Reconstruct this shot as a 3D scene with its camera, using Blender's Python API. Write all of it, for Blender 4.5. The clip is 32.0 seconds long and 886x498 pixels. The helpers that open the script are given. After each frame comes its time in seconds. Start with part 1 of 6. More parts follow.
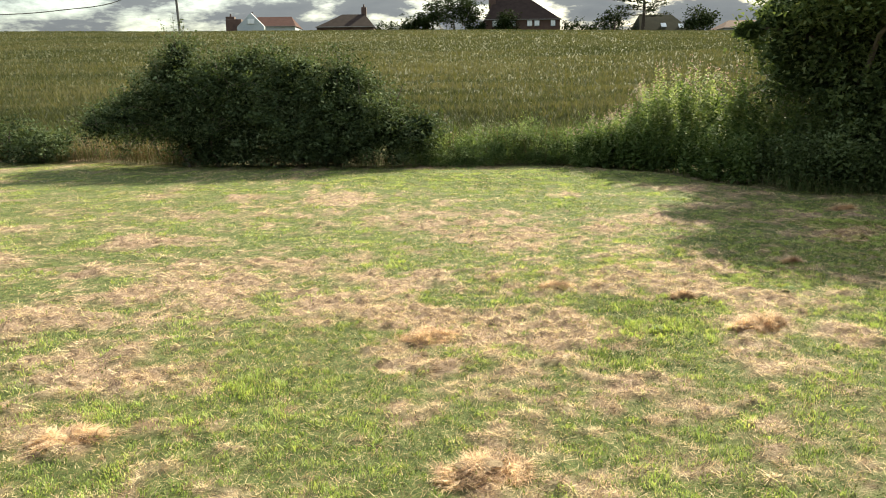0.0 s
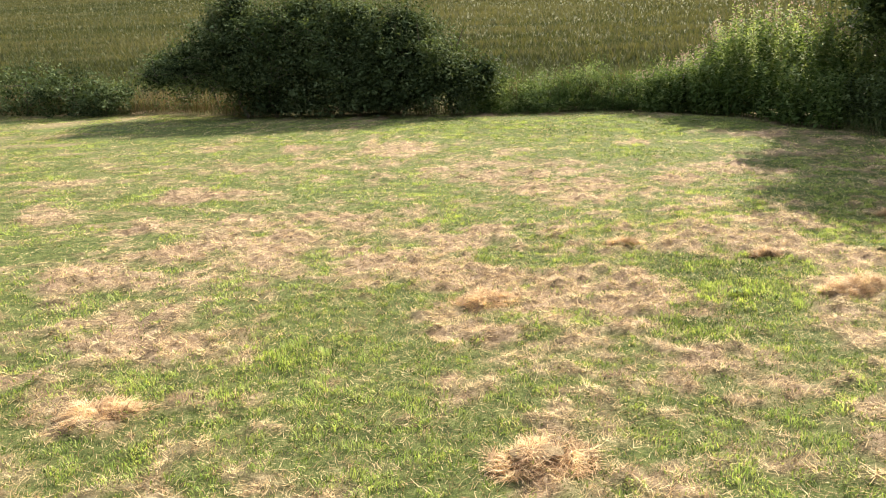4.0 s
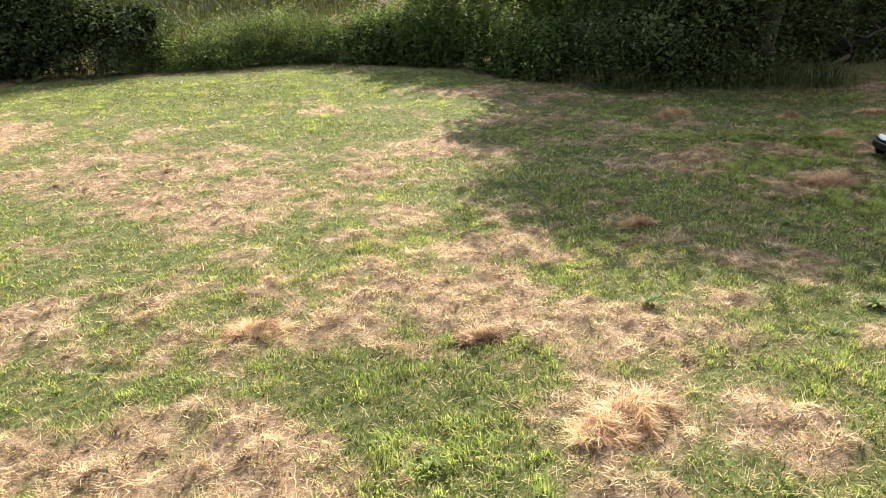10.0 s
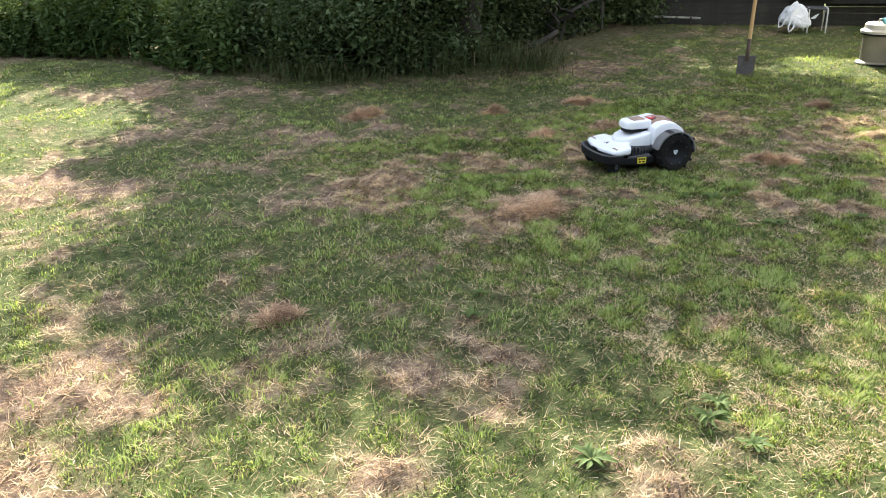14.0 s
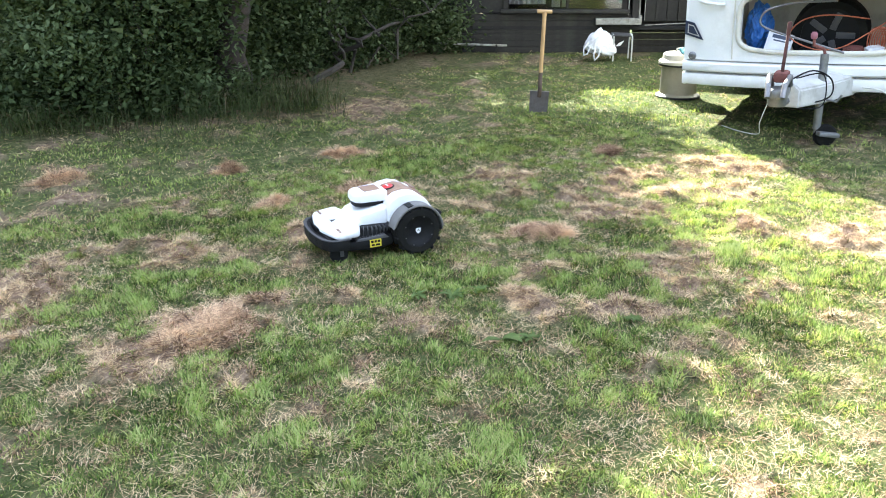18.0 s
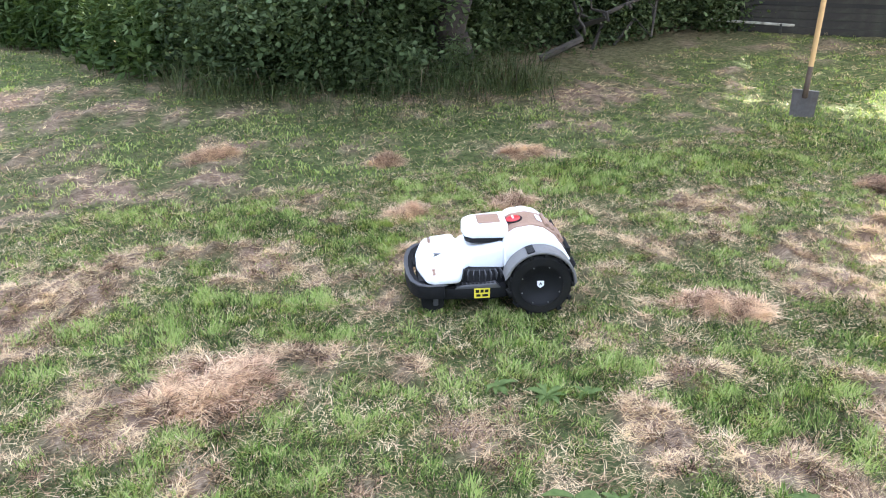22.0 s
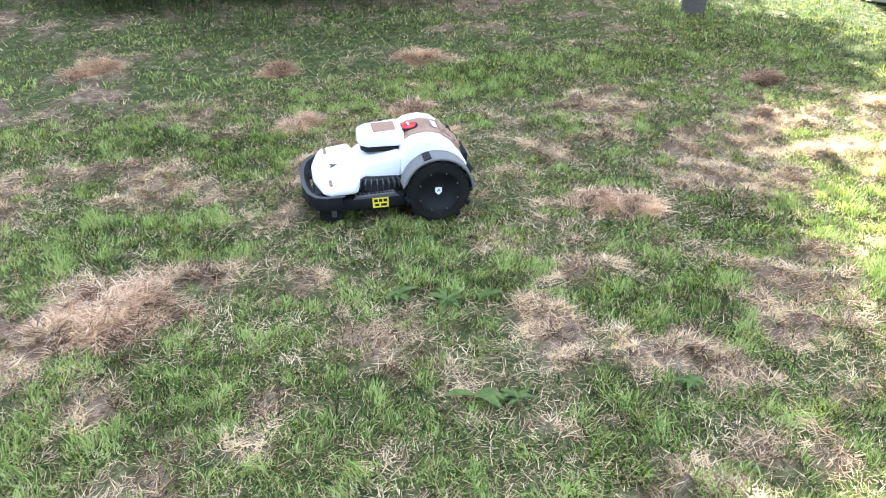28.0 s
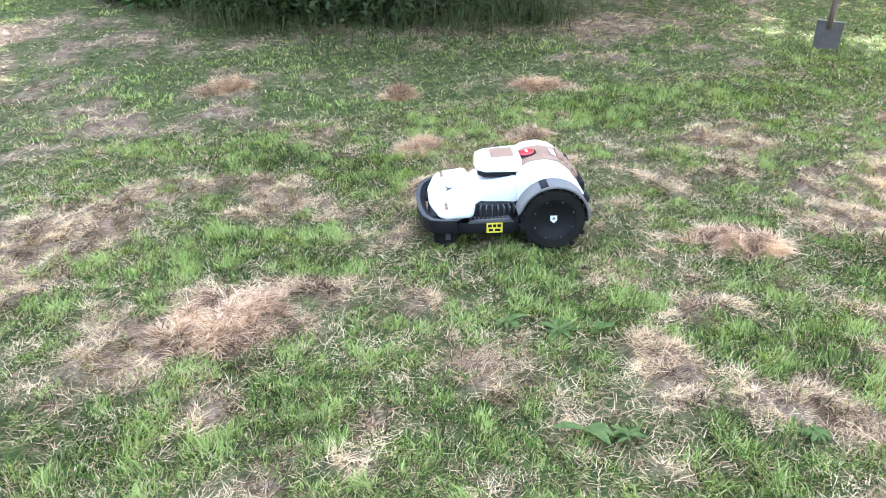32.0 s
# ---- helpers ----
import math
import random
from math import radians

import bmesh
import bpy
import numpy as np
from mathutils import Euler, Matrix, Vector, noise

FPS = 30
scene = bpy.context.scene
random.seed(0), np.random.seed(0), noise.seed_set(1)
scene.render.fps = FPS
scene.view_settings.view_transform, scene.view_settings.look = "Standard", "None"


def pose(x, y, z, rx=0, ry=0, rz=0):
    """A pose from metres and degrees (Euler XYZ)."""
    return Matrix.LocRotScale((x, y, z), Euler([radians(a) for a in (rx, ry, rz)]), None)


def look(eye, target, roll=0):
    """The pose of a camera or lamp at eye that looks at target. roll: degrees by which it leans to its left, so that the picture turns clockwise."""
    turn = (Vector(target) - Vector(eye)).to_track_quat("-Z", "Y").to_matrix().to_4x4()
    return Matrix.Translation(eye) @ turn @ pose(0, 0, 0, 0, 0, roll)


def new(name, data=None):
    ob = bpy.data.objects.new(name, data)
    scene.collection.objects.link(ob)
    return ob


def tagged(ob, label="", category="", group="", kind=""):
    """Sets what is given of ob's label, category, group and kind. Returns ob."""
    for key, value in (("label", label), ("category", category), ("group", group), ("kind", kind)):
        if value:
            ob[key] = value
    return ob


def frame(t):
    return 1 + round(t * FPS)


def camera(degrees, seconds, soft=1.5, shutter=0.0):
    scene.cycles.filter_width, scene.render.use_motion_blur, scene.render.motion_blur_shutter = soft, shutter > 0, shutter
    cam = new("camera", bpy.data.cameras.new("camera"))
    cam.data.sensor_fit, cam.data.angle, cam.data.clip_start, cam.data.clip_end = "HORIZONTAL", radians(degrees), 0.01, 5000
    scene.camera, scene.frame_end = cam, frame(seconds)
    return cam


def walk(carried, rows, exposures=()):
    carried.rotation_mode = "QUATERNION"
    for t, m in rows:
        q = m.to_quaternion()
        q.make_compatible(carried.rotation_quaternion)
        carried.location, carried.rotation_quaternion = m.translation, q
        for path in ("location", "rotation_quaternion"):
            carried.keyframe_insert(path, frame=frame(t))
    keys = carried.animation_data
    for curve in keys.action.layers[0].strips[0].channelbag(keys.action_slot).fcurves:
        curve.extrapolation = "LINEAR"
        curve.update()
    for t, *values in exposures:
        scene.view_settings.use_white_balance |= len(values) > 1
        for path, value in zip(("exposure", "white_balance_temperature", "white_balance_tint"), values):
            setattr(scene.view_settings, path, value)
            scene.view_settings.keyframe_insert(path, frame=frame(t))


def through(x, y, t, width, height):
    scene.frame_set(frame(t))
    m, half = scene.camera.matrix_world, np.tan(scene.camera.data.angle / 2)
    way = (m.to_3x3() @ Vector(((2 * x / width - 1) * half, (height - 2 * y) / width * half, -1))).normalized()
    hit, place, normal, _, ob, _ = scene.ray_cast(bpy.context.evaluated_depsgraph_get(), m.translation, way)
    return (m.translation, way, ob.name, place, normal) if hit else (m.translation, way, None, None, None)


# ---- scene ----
cam = camera(56.8, 32.0, soft=1.0)
METRES, EYE, TILT, LEAN, TURN = 8.571, 1.65, 3.04, -2.66, 0.0
ROWS = [
    (0.0, 0.0, 0.0, 0.0, -0.81, -14.16, 3.22),
    (0.5, -0.0019, -0.0009, 0.0001, 0.9, -14.38, 3.51),
    (1.0, -0.0038, -0.0014, 0.0002, 2.77, -14.37, 3.62),
    (1.5, -0.0058, -0.0019, 0.0005, 4.58, -14.47, 3.69),
    (2.0, -0.0047, -0.001, -0.0004, 5.25, -14.87, 3.91),
    (2.5, -0.0034, -0.0023, -0.0003, 4.9, -15.32, 4.52),
    (4.5, 0.0175, 0.0776, -0.009, 3.35, -17.78, 4.56),
    (5.0, 0.0344, 0.1059, -0.009, 3.94, -17.25, 4.49),
    (5.5, 0.0391, 0.1365, -0.0142, 0.78, -18.19, 3.49),
    (6.0, 0.037, 0.1684, -0.0171, -1.98, -20.18, 3.42),
    (6.5, 0.0451, 0.1898, -0.0209, -2.47, -20.91, 4.38),
    (7.0, 0.0604, 0.2162, -0.0191, -3.0, -21.1, 4.91),
    (7.5, 0.0656, 0.2437, -0.0241, -4.48, -21.94, 4.56),
    (8.0, 0.0652, 0.2764, -0.0255, -7.05, -22.31, 4.61),
    (8.5, 0.0778, 0.3026, -0.0309, -9.99, -23.38, 4.67),
    (9.0, 0.0971, 0.3203, -0.0281, -11.11, -23.14, 4.1),
    (9.5, 0.1092, 0.3342, -0.0293, -12.9, -22.56, 4.02),
    (10.0, 0.1159, 0.3638, -0.0335, -14.97, -22.84, 3.47),
    (10.5, 0.1232, 0.3829, -0.0351, -17.35, -23.57, 3.58),
    (11.0, 0.1437, 0.4015, -0.0394, -18.92, -24.18, 3.26),
    (11.5, 0.1684, 0.4185, -0.0409, -21.74, -24.5, 4.22),
    (12.0, 0.1854, 0.4494, -0.0459, -25.58, -25.75, 4.46),
    (12.5, 0.2049, 0.4661, -0.046, -27.7, -25.53, 4.45),
    (13.0, 0.2359, 0.4784, -0.0453, -28.57, -24.08, 3.84),
    (13.5, 0.255, 0.4956, -0.0505, -30.02, -24.7, 2.95),
    (14.0, 0.2685, 0.5191, -0.05, -32.41, -25.79, 1.89),
    (14.5, 0.2863, 0.531, -0.0523, -34.8, -25.42, 2.05),
    (15.0, 0.317, 0.536, -0.052, -35.95, -22.75, 1.3),
    (15.5, 0.3375, 0.5424, -0.0532, -37.64, -22.51, 0.32),
    (17.5, 0.415, 0.5779, -0.0625, -40.75, -24.33, -0.18),
    (18.0, 0.4417, 0.5869, -0.0671, -42.31, -24.68, 0.48),
    (18.5, 0.4688, 0.6045, -0.0711, -45.96, -23.79, 0.33),
    (19.0, 0.4965, 0.6138, -0.0744, -46.34, -23.23, -0.11),
    (19.5, 0.532, 0.6174, -0.0742, -43.56, -23.27, -1.3),
    (20.0, 0.5572, 0.6315, -0.0804, -43.28, -24.34, -1.39),
    (20.5, 0.5698, 0.6455, -0.0814, -36.11, -25.61, -1.31),
    (21.0, 0.5744, 0.645, -0.0821, -25.16, -25.66, -0.54),
    (21.5, 0.5789, 0.6462, -0.0823, -21.45, -25.82, 1.39),
    (22.0, 0.5801, 0.6482, -0.0832, -21.76, -26.54, 2.08),
    (22.5, 0.5804, 0.6483, -0.0828, -22.6, -27.22, 1.9),
    (23.0, 0.5811, 0.6478, -0.0823, -23.04, -27.38, 2.05),
    (23.5, 0.5816, 0.6481, -0.0837, -23.31, -28.87, 2.17),
    (24.0, 0.5824, 0.6486, -0.0845, -23.9, -31.06, 2.16),
    (24.5, 0.5839, 0.6483, -0.0849, -25.44, -31.87, 2.29),
    (25.0, 0.5853, 0.648, -0.0848, -27.24, -32.32, 2.39),
    (25.5, 0.5861, 0.6477, -0.0848, -28.57, -32.58, 2.18),
    (27.5, 0.5859, 0.6472, -0.0848, -29.1, -33.45, 1.57),
    (28.0, 0.5854, 0.6468, -0.0842, -28.57, -33.09, 1.46),
    (28.5, 0.5846, 0.6468, -0.0838, -27.5, -32.17, 1.44),
    (29.0, 0.5841, 0.6473, -0.084, -26.56, -31.42, 1.47),
    (29.5, 0.5834, 0.6482, -0.0842, -25.42, -30.76, 1.81),
    (30.0, 0.5837, 0.6491, -0.0847, -24.53, -30.51, 2.22),
    (30.5, 0.5834, 0.6494, -0.0844, -24.06, -30.45, 2.28),
    (31.0, 0.5826, 0.6494, -0.084, -23.05, -30.21, 2.38),
    (31.5, 0.5822, 0.6488, -0.0843, -21.89, -30.17, 2.38),
    (32.0, 0.5813, 0.6496, -0.0849, -20.8, -30.99, 2.34),
]
walk(cam, [(t, pose(0, 0, EYE, TILT, LEAN, TURN) @ pose(METRES * x, METRES * y, METRES * z, 90 + pitch, roll, yaw)) for t, x, y, z, yaw, pitch, roll in ROWS],
     exposures=[(0, 1.69, 7250, -1), (2, 1.65, 7300, 1), (5, 1.81, 7350, 2), (9, 1.77, 7150, 5), (12.5, 1.89, 6800, 8), (15, 2.5, 6200, 7), (18, 2.93, 6000, 6), (19, 2.68, 6200, 10), (20, 2.65, 6200, 12), (22, 3.17, 6000, 11), (25, 3, 5950, 10), (28, 3.07, 5750, 7), (30, 3.36, 5650, 6), (32, 3.37, 5650, 6)])

# ---- world and sun ----
SUN_AZ, SUN_EL = radians(32), radians(33.5)
TO_SUN = Vector((math.sin(SUN_AZ) * math.cos(SUN_EL), math.cos(SUN_AZ) * math.cos(SUN_EL), math.sin(SUN_EL)))


def build_world():
    w = bpy.data.worlds.new("sky")
    scene.world = w
    w.use_nodes = True
    nt = w.node_tree
    nt.nodes.clear()
    out = nt.nodes.new("ShaderNodeOutputWorld")
    bg = nt.nodes.new("ShaderNodeBackground")
    sky = nt.nodes.new("ShaderNodeTexSky")
    sky.sky_type = "NISHITA"
    sky.sun_disc = False
    sky.sun_elevation = SUN_EL
    sky.sun_rotation = SUN_AZ
    sky.dust_density = 2.0
    co = nt.nodes.new("ShaderNodeTexCoord")
    mp = nt.nodes.new("ShaderNodeMapping")
    mp.inputs["Scale"].default_value = (2.2, 2.2, 7.0)
    ns = nt.nodes.new("ShaderNodeTexNoise")
    ns.inputs["Scale"].default_value = 2.1
    ns.inputs["Detail"].default_value = 7
    ns.inputs["Roughness"].default_value = 0.62
    cover = nt.nodes.new("ShaderNodeValToRGB")
    cover.color_ramp.elements[0].position = 0.34
    cover.color_ramp.elements[1].position = 0.52
    shade = nt.nodes.new("ShaderNodeValToRGB")
    e = shade.color_ramp.elements
    e[0].position, e[0].color = 0.36, (1.00, 1.06, 1.20, 1)
    e[1].position, e[1].color = 0.66, (0.60, 0.66, 0.82, 1)
    mix = nt.nodes.new("ShaderNodeMixRGB")
    nt.links.new(co.outputs["Generated"], mp.inputs["Vector"])
    nt.links.new(mp.outputs["Vector"], ns.inputs["Vector"])
    nt.links.new(ns.outputs["Fac"], cover.inputs["Fac"])
    nt.links.new(ns.outputs["Fac"], shade.inputs["Fac"])
    nt.links.new(cover.outputs["Color"], mix.inputs["Fac"])
    nt.links.new(sky.outputs["Color"], mix.inputs["Color1"])
    # an overcast dome: dim towards the horizon, bright overhead
    sep = nt.nodes.new("ShaderNodeSeparateXYZ")
    nt.links.new(co.outputs["Generated"], sep.inputs["Vector"])
    dome = nt.nodes.new("ShaderNodeMapRange")
    dome.inputs["From Min"].default_value = 0.03
    dome.inputs["From Max"].default_value = 1.0
    dome.inputs["To Min"].default_value = 0.70
    dome.inputs["To Max"].default_value = 5.6
    nt.links.new(sep.outputs["Z"], dome.inputs["Value"])
    lit = nt.nodes.new("ShaderNodeVectorMath")
    lit.operation = "SCALE"
    nt.links.new(shade.outputs["Color"], lit.inputs[0])
    nt.links.new(dome.outputs["Result"], lit.inputs["Scale"])
    nt.links.new(lit.outputs["Vector"], mix.inputs["Color2"])
    nt.links.new(mix.outputs["Color"], bg.inputs["Color"])
    bg.inputs["Strength"].default_value = 0.12
    nt.links.new(bg.outputs["Background"], out.inputs["Surface"])
    lamp = bpy.data.lights.new("sun", "SUN")
    lamp.energy = 5.0
    lamp.angle = radians(0.6)
    lamp.color = (1.0, 0.93, 0.80)
    ob = new("sun", lamp)
    ob.matrix_world = look(TO_SUN * 60, (0, 0, 0))


build_world()

# ---- shared tools ----
rng = np.random.default_rng(7)


def nodes_of(name):
    m = bpy.data.materials.new(name)
    m.use_nodes = True
    nt = m.node_tree
    return m, nt, nt.nodes["Principled BSDF"], nt.nodes["Material Output"]


def noise_tex(nt, scale, detail=5.0, rough=0.6, coords="Object"):
    co = nt.nodes.new("ShaderNodeTexCoord")
    n = nt.nodes.new("ShaderNodeTexNoise")
    n.inputs["Scale"].default_value = scale
    n.inputs["Detail"].default_value = detail
    n.inputs["Roughness"].default_value = rough
    nt.links.new(co.outputs[coords], n.inputs["Vector"])
    return n.outputs["Fac"]


def fibres(nt, turn, fine, along):
    """Streaks like short lying strands, in one direction of the plan."""
    co = nt.nodes.new("ShaderNodeTexCoord")
    mp = nt.nodes.new("ShaderNodeMapping")
    mp.inputs["Rotation"].default_value = (0, 0, turn)
    mp.inputs["Scale"].default_value = (along, fine, 1)
    n = nt.nodes.new("ShaderNodeTexNoise")
    n.inputs["Scale"].default_value = 1.0
    n.inputs["Detail"].default_value = 3
    nt.links.new(co.outputs["Object"], mp.inputs["Vector"])
    nt.links.new(mp.outputs["Vector"], n.inputs["Vector"])
    return n.outputs["Fac"]


def ramp(nt, fac, *stops):
    r = nt.nodes.new("ShaderNodeValToRGB")
    e = r.color_ramp.elements
    while len(e) < len(stops):
        e.new(0.5)
    for k, (pos, col) in enumerate(stops):
        e[k].position = pos
        e[k].color = (*col, 1)
    nt.links.new(fac, r.inputs["Fac"])
    return r.outputs["Color"]


def mixed(nt, fac, a, b, blend="MIX"):
    m = nt.nodes.new("ShaderNodeMixRGB")
    m.blend_type = blend
    for socket, v in (("Fac", fac), ("Color1", a), ("Color2", b)):
        if isinstance(v, (int, float)):
            m.inputs[socket].default_value = v
        elif isinstance(v, tuple):
            m.inputs[socket].default_value = (*v, 1)
        else:
            nt.links.new(v, m.inputs[socket])
    return m.outputs["Color"]


def surface(name, dark, light, scale=6.0, rough=0.6, bump=0.15, metal=0.0, grain=60.0, dirt=None, dirt_amount=0.5, spec=0.5):
    """A two-scale procedural surface: broad tone, fine grain, optional dirt stains."""
    m, nt, bsdf, out = nodes_of(name)
    broad = noise_tex(nt, scale, 4)
    fine = noise_tex(nt, grain, 6, 0.7)
    col = ramp(nt, broad, (0.3, dark), (0.7, light))
    col = mixed(nt, 0.35, col, ramp(nt, fine, (0.3, dark), (0.7, light)))
    if dirt:
        stain = ramp(nt, noise_tex(nt, scale * 0.6 + 1.3, 8, 0.7), (0.5, (0, 0, 0)), (0.72, (dirt_amount,) * 3))
        col = mixed(nt, stain, col, dirt)
    nt.links.new(col, bsdf.inputs["Base Color"])
    rr = nt.nodes.new("ShaderNodeMapRange")
    rr.inputs["To Min"].default_value = max(0.02, rough - 0.12)
    rr.inputs["To Max"].default_value = min(1.0, rough + 0.12)
    nt.links.new(fine, rr.inputs["Value"])
    nt.links.new(rr.outputs["Result"], bsdf.inputs["Roughness"])
    bsdf.inputs["Metallic"].default_value = metal
    bsdf.inputs["Specular IOR Level"].default_value = spec
    if bump:
        b = nt.nodes.new("ShaderNodeBump")
        b.inputs["Strength"].default_value = bump
        b.inputs["Distance"].default_value = 0.01
        nt.links.new(fine, b.inputs["Height"])
        nt.links.new(b.outputs["Normal"], bsdf.inputs["Normal"])
    return m


def leafy(name, greens, straws=None, through=0.45, rough=0.5, attr="tone"):
    """Thin plant matter: colour by the attributes rnd and tone, light passes through it."""
    m, nt, bsdf, out = nodes_of(name)
    a = nt.nodes.new("ShaderNodeAttribute")
    a.attribute_name = "rnd"
    col = ramp(nt, a.outputs["Fac"], *[(k / (len(greens) - 1), c) for k, c in enumerate(greens)])
    if straws:
        d = nt.nodes.new("ShaderNodeAttribute")
        d.attribute_name = attr
        dry = ramp(nt, a.outputs["Fac"], *[(k / (len(straws) - 1), c) for k, c in enumerate(straws)])
        col = mixed(nt, d.outputs["Fac"], col, dry)
    nt.links.new(col, bsdf.inputs["Base Color"])
    bsdf.inputs["Roughness"].default_value = rough
    bsdf.inputs["Specular IOR Level"].default_value = 0.05
    tr = nt.nodes.new("ShaderNodeBsdfTranslucent")
    nt.links.new(mixed(nt, 1.0, col, (1.0, 0.95, 0.5), "MULTIPLY"), tr.inputs["Color"])
    mx = nt.nodes.new("ShaderNodeMixShader")
    mx.inputs["Fac"].default_value = through
    nt.links.new(bsdf.outputs["BSDF"], mx.inputs[1])
    nt.links.new(tr.outputs["BSDF"], mx.inputs[2])
    nt.links.new(mx.outputs["Shader"], out.inputs["Surface"])
    return m


def let_light_through(m, share, tint=(1.0, 0.95, 0.5)):
    """Make a surface thin like a leaf: part of the light comes through from behind."""
    nt = m.node_tree
    bsdf, out = nt.nodes["Principled BSDF"], nt.nodes["Material Output"]
    tr = nt.nodes.new("ShaderNodeBsdfTranslucent")
    nt.links.new(mixed(nt, 1.0, bsdf.inputs["Base Color"].links[0].from_socket, tint, "MULTIPLY"), tr.inputs["Color"])
    mx = nt.nodes.new("ShaderNodeMixShader")
    mx.inputs["Fac"].default_value = share
    nt.links.new(bsdf.outputs["BSDF"], mx.inputs[1])
    nt.links.new(tr.outputs["BSDF"], mx.inputs[2])
    nt.links.new(mx.outputs["Shader"], out.inputs["Surface"])
    return m


def grid_noise(x, y, size, seed=0, octaves=4):
    """Fractal value noise in 0..1 on the plan, of that feature size in metres."""
    x, y = np.asarray(x, float), np.asarray(y, float)
    total, weight, amp = np.zeros(np.broadcast(x, y).shape), 0.0, 1.0
    for o in range(octaves):
        f = 2.0 ** o / size
        xi, yi = x * f, y * f
        x0, y0 = np.floor(xi), np.floor(yi)
        u, v = xi - x0, yi - y0
        u, v = u * u * (3 - 2 * u), v * v * (3 - 2 * v)

        def corner(a, b):
            s = np.sin(a * 127.1 + b * 311.7 + (seed + o) * 74.7) * 43758.5453
            return s - np.floor(s)

        n = (corner(x0, y0) * (1 - u) + corner(x0 + 1, y0) * u) * (1 - v) + (corner(x0, y0 + 1) * (1 - u) + corner(x0 + 1, y0 + 1) * u) * v
        total += n * amp
        weight += amp
        amp *= 0.55
    return total / weight


def mesh_arrays(name, verts, faces, mats, attrs=None, smooth=False, parent=None):
    """One mesh object from arrays; faces is an (n, 3) or (n, 4) array."""
    me = bpy.data.meshes.new(name)
    k = faces.shape[1]
    me.vertices.add(len(verts))
    me.vertices.foreach_set("co", np.ascontiguousarray(verts, dtype=np.float32).ravel())
    me.loops.add(faces.size)
    me.loops.foreach_set("vertex_index", np.ascontiguousarray(faces, dtype=np.int32).ravel())
    me.polygons.add(len(faces))
    me.polygons.foreach_set("loop_start", np.arange(0, faces.size, k, dtype=np.int32))
    if smooth:
        me.polygons.foreach_set("use_smooth", np.ones(len(faces), dtype=bool))
    for key, v in (attrs or {}).items():
        me.attributes.new(key, "FLOAT", "POINT").data.foreach_set("value", np.ascontiguousarray(v, dtype=np.float32))
    me.update(calc_edges=True)
    for m in mats if isinstance(mats, (list, tuple)) else [mats]:
        me.materials.append(m)
    ob = new(name, me)
    ob.parent = parent
    return ob


def blade_arrays(base, h, w, turn, bend, droop=0.0):
    """Bent lance-shaped blades, two triangles each: base (n,3), height, width, heading, forward reach of the tip."""
    n = len(base)
    d = np.stack([np.cos(turn), np.sin(turn), np.zeros(n)], 1)
    s = np.stack([-np.sin(turn), np.cos(turn), np.zeros(n)], 1) * (w * 0.5)[:, None]
    zz = np.zeros((n, 3))
    zz[:, 2] = 1
    mid = base + d * (bend * 0.35)[:, None] + zz * (h * 0.6)[:, None]
    tip = base + d * bend[:, None] + zz * (h * (1 - droop))[:, None]
    v = np.stack([base, mid - s, mid + s, tip], 1).reshape(-1, 3)
    k = np.arange(n)[:, None] * 4
    f = np.concatenate([k + [0, 2, 1], k + [1, 2, 3]], 1).reshape(-1, 3)
    return v, f


def spike_arrays(base, h, w, turn, bend):
    """One-triangle blades for what stays far off."""
    n = len(base)
    s = np.stack([-np.sin(turn), np.cos(turn), np.zeros(n)], 1) * (w * 0.5)[:, None]
    tip = base + np.stack([np.cos(turn) * bend, np.sin(turn) * bend, h], 1)
    v = np.stack([base - s, base + s, tip], 1).reshape(-1, 3)
    return v, np.arange(n * 3).reshape(-1, 3)


def small_leaf_arrays(p, size, seed_rng, flat=0.5, slim=0.6):
    """Tiny pointed leaves of one triangle each."""
    n = len(p)
    nrm = seed_rng.normal(size=(n, 3))
    nrm[:, 2] = np.abs(nrm[:, 2]) + flat
    nrm /= np.linalg.norm(nrm, axis=1)[:, None]
    a = np.cross(nrm, seed_rng.normal(size=(n, 3)))
    a /= np.linalg.norm(a, axis=1)[:, None]
    b = np.cross(nrm, a)
    sz = np.asarray(size)[:, None]
    v = np.stack([p - a * sz * 0.45 - b * sz * slim * 0.5, p - a * sz * 0.45 + b * sz * slim * 0.5, p + a * sz * 0.75], 1).reshape(-1, 3)
    return v, (np.arange(n)[:, None] * 3 + [0, 1, 2])


def leaf_arrays(p, size, seed_rng, flat=0.5, slim=0.6):
    """Folded pointed leaves, four corners and two triangles each, turned at random about a mostly upward face."""
    n = len(p)
    nrm = seed_rng.normal(size=(n, 3))
    nrm[:, 2] = np.abs(nrm[:, 2]) + flat
    nrm /= np.linalg.norm(nrm, axis=1)[:, None]
    a = np.cross(nrm, seed_rng.normal(size=(n, 3)))
    a /= np.linalg.norm(a, axis=1)[:, None]
    b = np.cross(nrm, a)
    sz = np.asarray(size)[:, None] if np.ndim(size) else size
    v = np.stack([p - a * sz * 0.5, p + b * sz * slim * 0.5 - nrm * sz * 0.08, p + a * sz * 0.5, p - b * sz * slim * 0.5 - nrm * sz * 0.08], 1).reshape(-1, 3)
    k = np.arange(n)[:, None] * 4
    f = np.concatenate([k + [0, 1, 2], k + [0, 2, 3]], 1).reshape(-1, 3)
    return v, f


